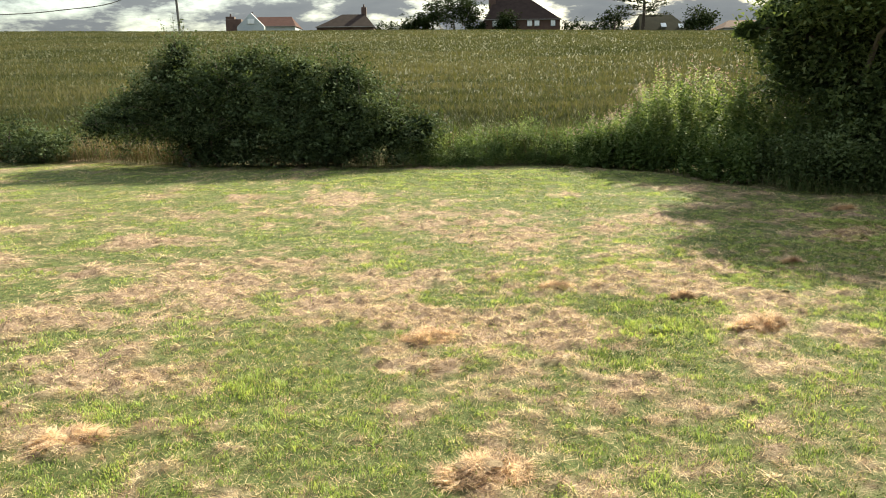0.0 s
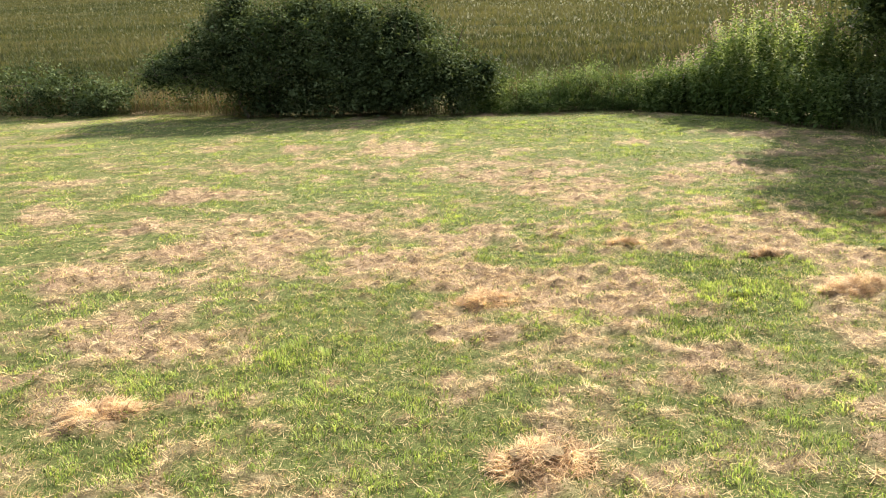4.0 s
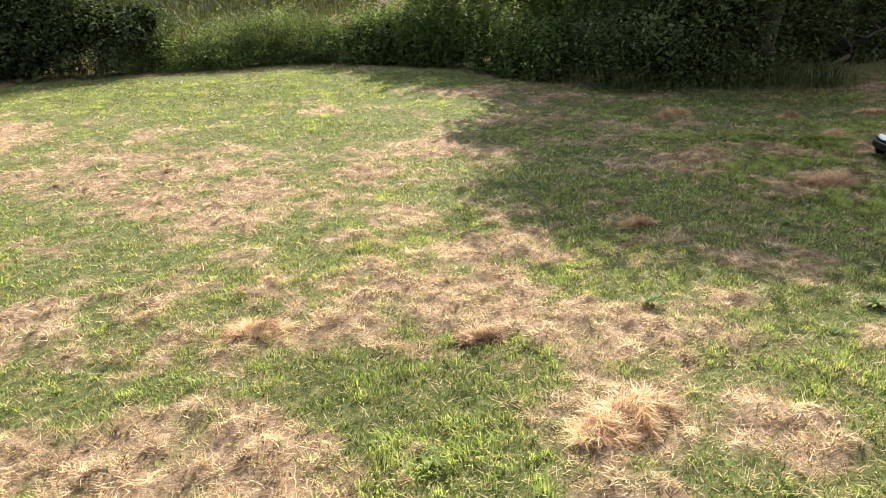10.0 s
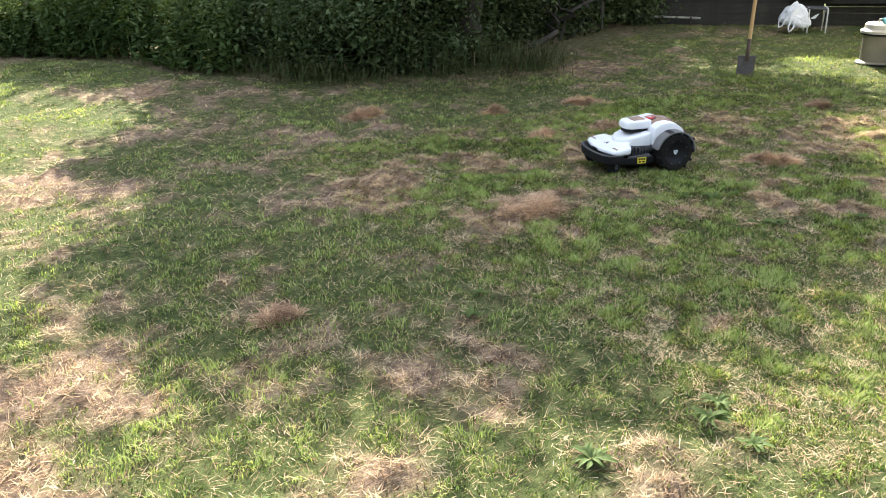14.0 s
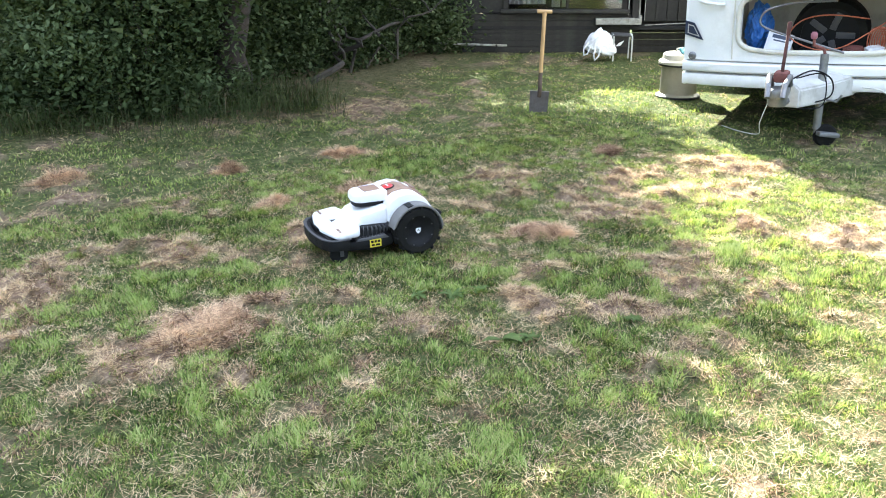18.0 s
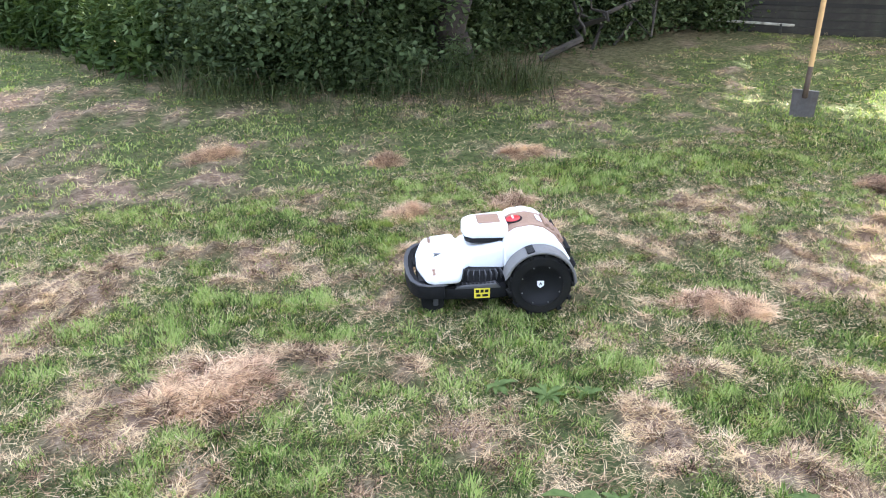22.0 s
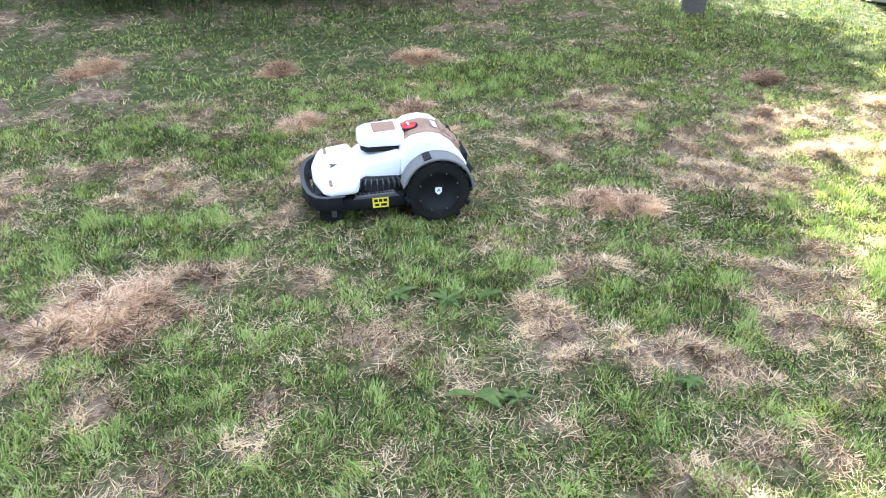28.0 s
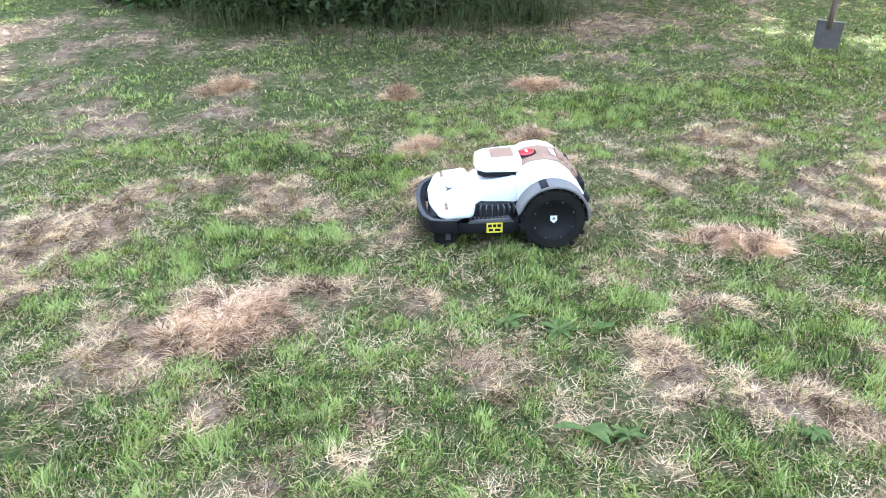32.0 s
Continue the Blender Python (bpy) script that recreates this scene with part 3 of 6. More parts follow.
build_ground()
build_grass("grass", "short mown grass mixed with dead straw", 1250000, (-2.6, 8.6, 1.2, 10.0), (0.0, 1.9), 1.0, True, 0.075)
build_grass("grass", "thick green and dead grass on the corner of the lawn", 720000, (4.3, 9.5, 5.5, 10.0), (0.0, 99.0), 0.95, False, 0.075)
build_grass("grass", "mown grass and straw on either side", 760000, (-5.0, 10.6, 0.0, 12.0), (1.9, 3.9), 1.5, True, 0.11)
build_grass("grass", "patchy mown grass further back", 1050000, (-12.0, 13.5, -2.5, 20.0), (3.9, 30.0), 2.5, False, 0.20)
build_wheat()

# ---- hedge, trees, weeds ----
LEAF_DARK = leafy("hedge_leaf", [(0.020, 0.031, 0.016), (0.042, 0.062, 0.029), (0.074, 0.102, 0.050), (0.135, 0.168, 0.094)], through=0.24, rough=0.75)
LEAF_TREE = leafy("tree_leaf", [(0.036, 0.056, 0.026), (0.076, 0.108, 0.048), (0.132, 0.172, 0.078), (0.21, 0.25, 0.125)], through=0.42, rough=0.7)
# brighter weed leaf for the bank, its sunlight painted into the colour
LEAF_HERB = leafy("willowherb_leaf", [(0.036, 0.062, 0.022), (0.085, 0.132, 0.048), (0.165, 0.225, 0.095), (0.33, 0.39, 0.22)], through=0.50, rough=0.6)
LEAF_BRIGHT = leafy("weed_leaf", [(0.024, 0.042, 0.014), (0.056, 0.090, 0.030), (0.108, 0.160, 0.058), (0.22, 0.28, 0.13)], through=0.40, rough=0.6)
LEAF_BRAMBLE = leafy("bramble_leaf", [(0.024, 0.036, 0.016), (0.054, 0.078, 0.032), (0.095, 0.130, 0.056), (0.16, 0.205, 0.105)], through=0.32, rough=0.6)
REED = leafy("tall_grass_blade", [(0.024, 0.038, 0.013), (0.052, 0.075, 0.027), (0.100, 0.128, 0.052), (0.23, 0.235, 0.125)], [(0.060, 0.044, 0.030), (0.125, 0.094, 0.062), (0.26, 0.21, 0.14)], through=0.34)
PETAL = leafy("willowherb_flower", [(0.30, 0.19, 0.27), (0.40, 0.28, 0.36), (0.48, 0.38, 0.43)], through=0.4)
BARK = surface("bark", (0.024, 0.018, 0.013), (0.058, 0.042, 0.031), 7, 0.9, 0.9, grain=34)
DEADWOOD = surface("dead_wood", (0.025, 0.021, 0.017), (0.070, 0.058, 0.046), 8, 0.9, 0.6, grain=30)
TWIG = surface("twig", (0.05, 0.04, 0.03), (0.13, 0.10, 0.075), 9, 0.9, 0.3)


def lump_points(lumps, count, r, shell=0.72, spray=None, uneven=0.55):
    """Points in sprays through the outer part of overlapping lumps (x, y, z, rx, ry, rz)."""
    sprays = max(8, count // (70 if spray else 34))
    vol = np.array([l[3] * l[4] * l[5] for l in lumps]) ** 0.7
    pick = r.choice(len(lumps), sprays, p=vol / vol.sum())
    L = np.array(lumps)[pick]
    d = r.normal(size=(sprays, 3))
    d /= np.linalg.norm(d, axis=1)[:, None]
    rad = shell + (1.04 - shell) * r.uniform(size=sprays) ** 0.6
    q = d * 2.6 + L[:, :3]
    wob = 1.015 - uneven * 0.5 + uneven * grid_noise(q[:, 0] + q[:, 2] * 1.7, q[:, 1] - q[:, 2] * 1.3, 0.7, 71, 3)
    c = L[:, :3] + d * (rad * wob)[:, None] * L[:, 3:6]
    k = r.integers(0, sprays, count)
    size = spray or 0.17 * float(np.mean(L[:, 3:6])) ** 0.5
    # each spray is a drooping tuft pointing outward
    off = np.clip(r.normal(size=(count, 3)), -1.5, 1.5) * size * r.uniform(0.4, 1.3, sprays)[k][:, None]
    along = d[k] * (r.uniform(-1.2, 1.4, count) * size)[:, None]
    out = c[k] + off * [1, 1, 0.7] + along
    out[:, 2] -= np.abs(off[:, 0]) * 0.25
    # outside and top of a crown lighter, its light painted into the leaf tone
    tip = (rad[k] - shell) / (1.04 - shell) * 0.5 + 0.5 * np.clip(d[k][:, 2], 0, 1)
    return out, k, tip


def leaf_mass(name, lumps, count, size, material, parent, seed, label="", floor=0.02, flat=0.5, slim=0.6, shell=0.72, spray=None, uneven=0.55):
    r = np.random.default_rng(seed)
    p, k, tip = lump_points(lumps, count, r, shell, spray, uneven)
    # the leaves of one spray share a tone, raised where tip paints light
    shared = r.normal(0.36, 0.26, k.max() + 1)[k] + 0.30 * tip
    keep = p[:, 2] > floor
    p, shared = p[keep], shared[keep]
    sz = size * r.uniform(0.6, 1.35, len(p))
    small = len(p) > 12000
    v, f = small_leaf_arrays(p, sz, r, flat, slim * 1.2) if small else leaf_arrays(p, sz, r, flat, slim)
    c = 3 if small else 4
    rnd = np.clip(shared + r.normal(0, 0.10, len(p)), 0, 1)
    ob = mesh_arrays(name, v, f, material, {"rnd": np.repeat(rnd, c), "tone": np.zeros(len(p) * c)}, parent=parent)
    if label:
        tagged(ob, label)
    return ob


def inner_mass(lumps, count, size, material, parent, seed, floor=0.05):
    """Closed foliage added deep inside a crown to block light, its shade painted dark."""
    r = np.random.default_rng(seed)
    L = np.array(lumps)[r.integers(0, len(lumps), count)]
    d = r.normal(size=(count, 3))
    d /= np.linalg.norm(d, axis=1)[:, None]
    p = L[:, :3] + d * (0.70 * r.uniform(size=count) ** 0.4)[:, None] * L[:, 3:6]
    p = p[p[:, 2] > floor]
    v, f = leaf_arrays(p, size * r.uniform(0.6, 1.2, len(p)), r, 0.3, 0.7)
    # tones kept to the dark third, painting the shade inside the crown
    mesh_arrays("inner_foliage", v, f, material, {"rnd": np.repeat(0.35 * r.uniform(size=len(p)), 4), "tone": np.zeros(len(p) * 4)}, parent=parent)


def limb_run(a, b, r, wiggle=0.12, n=6):
    a, b = Vector(a), Vector(b)
    pts = []
    for k in range(n + 1):
        t = k / n
        p = a.lerp(b, t)
        if 0 < k < n:
            p += Vector((r.normal(), r.normal(), r.normal() * 0.5)) * wiggle * (b - a).length * 0.25
        pts.append(p)
    return pts


def build_tree(name, label, category, base, lean, height, radius, lumps, leaves, leaf, seed, material=None, limbs=9, floor=0.02, size_shell=0.72, spray=None):
    """A tapered trunk with limbs into a crown of separate leaves. Lumps are in the world's metres."""
    r = np.random.default_rng(seed)
    t = thing(name, label, category)
    top = Vector((base[0] + lean[0], base[1] + lean[1], height))
    run = limb_run((base[0], base[1], -0.12), top, r, 0.10, 8)
    part("trunk", tube_bm(run, radius, 10, 0.45), BARK, t)
    for k in range(limbs):
        l = lumps[k % len(lumps)]
        s = run[min(len(run) - 1, 2 + k % 6)]
        e = (l[0] + r.normal() * l[3] * 0.4, l[1] + r.normal() * l[4] * 0.4, l[2] + r.normal() * l[5] * 0.4)
        part("branch", tube_bm(limb_run(s, e, r, 0.2, 5), radius * 0.42, 6, 0.25), TWIG, t)
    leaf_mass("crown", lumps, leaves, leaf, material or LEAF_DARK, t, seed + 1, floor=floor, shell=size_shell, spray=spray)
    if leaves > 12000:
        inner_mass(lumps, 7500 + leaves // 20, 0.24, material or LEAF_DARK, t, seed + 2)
    return t


def build_hedge():
    lumps = [(-6.85, 18.4, 1.05, 0.6, 0.6, 0.42), (-6.5, 18.5, 1.35, 0.5, 0.5, 0.40), (-5.9, 18.5, 1.35, 0.75, 0.7, 0.75), (-5.65, 18.6, 1.95, 0.55, 0.5, 0.55), (-5.6, 18.6, 2.42, 0.32, 0.3, 0.42), (-4.9, 18.4, 1.6, 0.75, 0.8, 0.7), (-4.2, 18.5, 1.5, 0.8, 0.9, 0.85), (-3.4, 18.4, 1.6, 0.8, 0.9, 0.8), (-2.9, 18.3, 2.0, 0.5, 0.5, 0.40), (-4.1, 18.5, 2.1, 0.5, 0.5, 0.42), (-4.75, 18.6, 2.0, 0.35, 0.4, 0.3),
             (-2.3, 18.3, 1.35, 0.8, 0.9, 0.9), (-1.9, 18.2, 1.85, 0.45, 0.5, 0.40), (-1.5, 18.0, 1.05, 0.7, 0.8, 0.7), (-0.8, 17.9, 0.75, 0.55, 0.7, 0.55), (-0.3, 17.9, 0.85, 0.35, 0.45, 0.32), (-3.6, 18.1, 0.75, 2.1, 0.9, 0.65), (-2.1, 17.9, 0.6, 1.3, 0.75, 0.5), (-5.2, 18.4, 0.75, 0.9, 0.6, 0.45), (-4.6, 18.5, 0.28, 1.1, 0.5, 0.32), (-2.6, 18.4, 0.28, 1.2, 0.5, 0.32), (-7.45, 18.4, 0.95, 0.35, 0.4, 0.22)]
    t = thing("hawthorn_hedge", "dense dark green hawthorn hedge at the back of the lawn", "hedge")
    r = np.random.default_rng(3)
    for k in range(26):
        x = -6.2 + 5.3 * k / 25
        y = 18.55 - 0.1 * (x + 3.5) + r.normal() * 0.25
        top = (x + r.normal() * 0.4, y + r.normal() * 0.3, 1.2 + r.uniform() * 0.9)
        part("stem", tube_bm(limb_run((x, y, -0.1), top, r, 0.15, 5), 0.035, 6, 0.35), TWIG, t)
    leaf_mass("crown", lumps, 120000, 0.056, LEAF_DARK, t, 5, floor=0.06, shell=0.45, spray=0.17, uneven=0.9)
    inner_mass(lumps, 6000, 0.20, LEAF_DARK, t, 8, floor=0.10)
    # long sprays that reach out of the face and the ends
    for k in range(90):
        x = -7.3 + 7.0 * r.uniform()
        reach = np.interp(x, [-7.3, -6.4, -5.6, -4.8, -3.5, -2.0, -0.3], [1.0, 1.4, 2.3, 2.0, 2.1, 1.9, 0.9])
        z = reach * r.uniform(0.25, 0.95)
        b = Vector((x, 17.75 + 0.35 * r.uniform(), z))
        e = b + Vector((r.normal() * 0.35, -0.25 - 0.3 * r.uniform(), 0.05 + r.normal() * 0.18))
        tw = part("spray", tube_bm([b, (b + e) / 2 + Vector((0, 0, 0.08)), e], 0.007, 4, 0.4), TWIG, t)
        p = np.array([b.lerp(e, q) + Vector(r.normal(size=3)) * 0.06 for q in r.uniform(0.0, 1.05, 70)])
        v, f = leaf_arrays(p, 0.05 * r.uniform(0.6, 1.2, len(p)), r)
        mesh_arrays("leaves", v, f, LEAF_TREE, {"rnd": np.repeat(np.clip(r.normal(0.45, 0.2, len(p)), 0, 1), 4), "tone": np.zeros(len(p) * 4)}, parent=tw)
    # loose sprigs that stand out of the top
    for k in range(110):
        x = -7.2 + 6.7 * r.uniform()
        z = np.interp(x, [-7.3, -6.4, -5.9, -5.6, -5.2, -4.6, -3.5, -2.0, -0.6], [1.2, 1.65, 2.2, 2.85, 2.3, 2.3, 2.35, 2.15, 1.2])
        b = Vector((x, 18.5 + r.normal() * 0.3, z - 0.35))
        e = b + Vector((r.normal() * 0.15, r.normal() * 0.1, 0.45 + 0.40 * r.uniform()))
        tw = part("sprig", tube_bm([b, (b + e) / 2, e], 0.006, 4, 0.4), TWIG, t)
        p = np.array([b.lerp(e, q) + Vector(r.normal(size=3)) * 0.035 for q in r.uniform(0.1, 1.05, 34)])
        v, f = leaf_arrays(p, 0.06 * r.uniform(0.6, 1.2, len(p)), r)
        mesh_arrays("leaves", v, f, LEAF_DARK, {"rnd": np.repeat(r.uniform(0.3, 1, len(p)), 4), "tone": np.zeros(len(p) * 4)}, parent=tw)


def build_bushes():
    for k, (x, y, h, w) in enumerate([(-10.2, 19.8, 1.1, 0.9), (-11.6, 20.2, 1.2, 1.1), (-9.3, 19.6, 0.8, 0.7)]):
        lumps = [(x, y, h * 0.5, w, 0.6, h * 0.5), (x + w * 0.4, y + 0.2, h * 0.35, w * 0.6, 0.5, h * 0.4), (x - w * 0.4, y, h * 0.4, w * 0.5, 0.5, h * 0.45)]
        build_tree("bush", "low dark green bush in the field margin", "bush", (x, y), (0.1, 0.0), h * 0.7, 0.03, lumps, 4200, 0.075, 80 + 3 * k, limbs=6)


def lowered(lumps):
    """The upper lumps of a crown, kept under the height at which their shade ends."""
    return [(x, y, z * 0.88 if z > 2.9 else z, a, b, c * 0.9 if z > 2.9 else c) for x, y, z, a, b, c in lumps]


def build_trees():
    # crowns of the row by the lawn; unseen upper lumps added to shade the grass
    build_tree("tree", "broad dark-leaved tree leaning over the corner of the lawn", "tree", (6.9, 13.6), (-0.3, 0.1), 4.6, 0.16,
               lowered([(7.2, 13.9, 2.3, 1.0, 1.0, 1.3), (7.6, 13.9, 3.5, 1.3, 1.2, 1.0), (7.1, 14.0, 4.0, 0.8, 0.8, 0.7), (6.5, 12.1, 3.6, 1.1, 1.0, 0.5), (7.5, 11.5, 3.6, 1.1, 1.0, 0.5), (6.15, 12.5, 3.7, 0.8, 0.9, 0.4), (6.6, 11.4, 3.5, 0.9, 0.8, 0.35), (7.2, 13.3, 1.5, 1.0, 0.9, 1.1), (5.2, 13.9, 2.55, 0.22, 0.2, 0.10), (5.65, 13.9, 2.75, 0.34, 0.35, 0.20), (5.8, 13.8, 2.2, 0.34, 0.34, 0.26), (6.05, 13.8, 1.85, 0.42, 0.4, 0.35), (6.1, 13.9, 2.7, 0.5, 0.5, 0.5), (6.6, 13.9, 3.3, 0.6, 0.6, 0.6), (6.45, 13.9, 2.2, 0.4, 0.5, 0.4)]), 62000, 0.076, 201, LEAF_TREE, size_shell=0.35, spray=0.22)
    # overhanging and right-hand lumps are out of view, placed where the lawn needs shade
    build_tree("tree", "mature tree with a bare brown trunk and shading crown", "tree", (8.05, 12.85), (0.3, 0.5), 4.8, 0.17,
               lowered([(8.4, 13.4, 3.8, 1.6, 1.3, 1.0), (9.3, 13.6, 4.1, 1.4, 1.2, 0.9), (8.0, 13.4, 4.3, 1.1, 1.0, 0.6), (9.6, 14.2, 3.9, 1.4, 1.3, 1.0), (8.6, 13.8, 5.25, 0.75, 0.75, 0.6), (9.6, 13.6, 5.2, 0.8, 0.75, 0.6), (7.9, 14.2, 5.3, 0.65, 0.7, 0.6), (8.6, 11.7, 3.7, 1.1, 1.0, 0.5), (9.3, 12.4, 3.7, 1.0, 0.9, 0.5), (8.0, 11.3, 3.5, 1.1, 0.8, 0.35), (8.9, 11.7, 3.5, 0.9, 0.8, 0.35), (9.8, 13.1, 3.9, 0.9, 0.8, 0.4), (11.5, 13.65, 4.1, 0.8, 0.5, 0.4), (12.2, 13.75, 4.0, 0.65, 0.6, 0.4), (11.9, 14.5, 4.0, 0.7, 0.6, 0.4)]), 52000, 0.098, 211, size_shell=0.4)
    build_tree("tree", "tall tree standing behind the undergrowth", "tree", (9.9, 14.4), (0.2, 0.2), 5.0, 0.13,
               lowered([(10.0, 14.4, 4.1, 1.4, 1.3, 1.3), (10.5, 14.4, 4.5, 0.9, 0.8, 0.8), (11.0, 14.0, 4.6, 0.9, 0.8, 0.8), (9.6, 15.0, 2.4, 1.3, 1.0, 1.5), (10.5, 13.5, 5.3, 0.75, 0.75, 0.6)]), 30000, 0.10, 221, size_shell=0.4)
    # the two tall lumps are unseen, added behind to block skylight
    build_tree("tree", "thin dark tree deep in the thicket", "tree", (7.6, 15.8), (0.1, 0.2), 4.6, 0.11,
               lowered([(8.0, 16.0, 2.8, 1.5, 1.2, 1.9), (8.8, 16.0, 2.6, 1.3, 1.1, 1.8), (9.6, 16.6, 5.0, 1.6, 1.3, 1.3), (11.2, 16.7, 5.2, 1.4, 1.2, 1.3)]), 24000, 0.12, 231)
    # last lump, unseen over the cabin roof, is added to dapple the light
    build_tree("tree", "dark ivy-grown tree beside the cabin", "tree", (11.6, 15.8), (0.1, 0.2), 4.2, 0.12,
               lowered([(11.4, 16.0, 2.0, 1.3, 1.0, 2.0), (12.3, 15.9, 1.9, 1.0, 0.8, 1.8), (11.7, 16.2, 3.4, 1.2, 1.1, 1.1), (13.0, 14.95, 3.7, 0.6, 0.5, 0.3)]), 15000, 0.11, 241)
    for k, x in enumerate((8.9, 10.6, 12.6, 14.8, 17.0)):
        build_tree("tree", "dark hedgerow tree closing the thicket behind", "tree", (x, 18.6 + 0.4 * (k % 2)), (0.1, 0.1), 3.2, 0.09,
                   [(x, 18.8, 1.5, 1.5, 0.9, 1.6), (x + 0.5, 18.9, 2.9, 1.2, 0.9, 1.1)], 6500, 0.14, 251 + 3 * k)


def build_undergrowth():
    rows = [(6.4, 13.3, 1.3, 0.7), (6.9, 12.8, 1.6, 0.8), (7.5, 13.2, 1.5, 0.7), (8.8, 13.8, 1.1, 0.7), (9.6, 14.0, 1.2, 0.7), (10.4, 14.1, 1.4, 0.7), (11.1, 14.3, 1.7, 0.8), (11.7, 14.7, 1.5, 0.6), (8.2, 13.9, 1.7, 0.8), (9.2, 14.3, 1.8, 0.8), (10.2, 14.6, 1.8, 0.8), (11.95, 14.15, 1.3, 0.5), (12.3, 15.2, 1.9, 0.7)]
    for k, (x, y, h, w) in enumerate(rows):
        lumps = [(x, y, h * 0.45, w, w * 0.8, h * 0.5), (x - w * 0.5, y - 0.2, h * 0.28, w * 0.6, w * 0.5, h * 0.3), (x + w * 0.45, y + 0.1, h * 0.6, w * 0.55, w * 0.6, h * 0.4)]
        build_tree("bramble_bush", "dark tangled bramble bush under the trees", "bush", (x, y), (0.1, 0.1), h * 0.7, 0.02, lumps, 7500, 0.062, 300 + 5 * k, LEAF_BRAMBLE, limbs=5, size_shell=0.4, spray=0.2)


def stem_plants(name, label, spots, seed, leaf, material, tall, flower=False):
    """Upright weeds with paired leaves along a stem, all of one kind in one mass."""
    r = np.random.default_rng(seed)
    P, S, SP, FP, T = [], [], [], [], []
    for x, y, hh in spots:
        h = hh * tall * r.uniform(0.8, 1.1)
        lean = r.normal(size=2) * 0.09 * h
        own = r.normal(0.5, 0.22)
        m = int(26 * h / 1.2)
        q = np.linspace(0.12, 1.0, m)
        stem = np.stack([x + lean[0] * q ** 2, y + lean[1] * q ** 2, h * q], 1)
        ang = r.uniform(0, 6.28, m) + np.arange(m) * 2.4
        reach = leaf * (0.75 - 0.45 * q)
        for side in (0, math.pi):
            P.append(stem + np.stack([np.cos(ang + side) * reach, np.sin(ang + side) * reach, -reach * 0.25 + r.normal(size=m) * 0.012], 1))
            S.append(leaf * (1.15 - 0.6 * q))
            # leaves lighten up the stem, painting the light on the tops
            T.append(own + 0.30 * (q - 0.5))
        SP.append((x, y, lean[0], lean[1], h))
        if flower:
            fq = r.uniform(0.84, 1.06, 30)
            FP.append(np.stack([x + lean[0] * fq ** 2, y + lean[1] * fq ** 2, h * fq], 1) + r.normal(size=(30, 3)) * 0.022)
    P, S = np.concatenate(P), np.concatenate(S)
    v, f = leaf_arrays(P, S, r, 0.9, 0.42)
    rnd = np.clip(np.repeat(np.concatenate(T) + r.normal(0, 0.12, len(P)), 4), 0, 1)
    ob = mesh_arrays(name, v, f, material, {"rnd": rnd, "tone": np.zeros(len(v))})
    tagged(ob, label, "weeds", kind="stuff")
    SP = np.array(SP)
    n = len(SP)
    sv, sf = spike_arrays(np.stack([SP[:, 0], SP[:, 1], np.zeros(n)], 1), SP[:, 4], np.full(n, 0.016), r.uniform(0, 6.28, n), np.hypot(SP[:, 2], SP[:, 3]))
    mesh_arrays("stems", sv, sf, material, {"rnd": np.full(len(sv), 0.6), "tone": np.zeros(len(sv))}, parent=ob)
    if flower:
        FP = np.concatenate(FP)
        fv, ff = leaf_arrays(FP, 0.026, r, 0.3, 0.9)
        mesh_arrays("flowers", fv, ff, PETAL, {"rnd": np.repeat(r.uniform(size=len(FP)), 4), "tone": np.zeros(len(fv))}, parent=ob)


def build_weeds():
    r = np.random.default_rng(17)
    herb, nettle = [], []
    for k in range(330):
        a = r.uniform()
        x = 3.2 + 3.5 * a + r.normal() * 0.3
        y = np.interp(x, [2.5, 3.6, 4.6, 5.4, 6.5], [17.3, 16.9, 16.0, 14.6, 13.5]) + abs(r.normal()) * 0.7
        herb.append((x, y, np.interp(x, [3.2, 3.8, 4.3, 4.8, 5.6, 6.5], [0.55, 0.75, 1.2, 1.42, 1.3, 1.1])))
    for k in range(330):
        x = r.uniform(3.0, 8.0)
        y = lawn_back(x) + 0.15 + abs(r.normal()) * 0.55
        nettle.append((x, y, np.interp(x, [3.0, 4.5, 6.5, 7.5], [0.75, 1.0, 0.75, 0.35])))
    stem_plants("rosebay_willowherb", "tall flowering willowherb with pale pink spikes", herb[:95], 31, 0.13, LEAF_HERB, 1.4, True)
    stem_plants("nettles", "tall leafy nettles on the bank", herb[95:], 33, 0.14, LEAF_HERB, 1.25)
    stem_plants("nettles", "bed of green stinging nettles along the lawn's edge", [s for s in nettle if s[0] < 5.4], 32, 0.13, LEAF_BRIGHT, 1.0)
    # same nettles in the darker bramble leaf, painting the shade of the trees
    stem_plants("nettles", "nettles under the trees, leaves toned darker for the shade", [s for s in nettle if s[0] >= 5.4], 34, 0.12, LEAF_BRAMBLE, 1.0)


def build_gap():
    """Low leafy growth that closes the gap between hedge and bank."""
    r = np.random.default_rng(29)
    for k in range(11):
        x = -0.4 + 0.40 * k
        y = lawn_back(x) + 0.40 + r.uniform(0, 0.45)
        h = r.uniform(0.55, 1.05)
        t = thing("weed_clump", "tangled green weeds in the hedge gap", "weeds", group="gap weeds")
        lumps = [(x, y, h * 0.4, 0.36, 0.4, h * 0.5), (x + 0.2, y + 0.3, h * 0.6, 0.3, 0.35, h * 0.45), (x - 0.2, y - 0.25, h * 0.25, 0.3, 0.3, h * 0.3)]
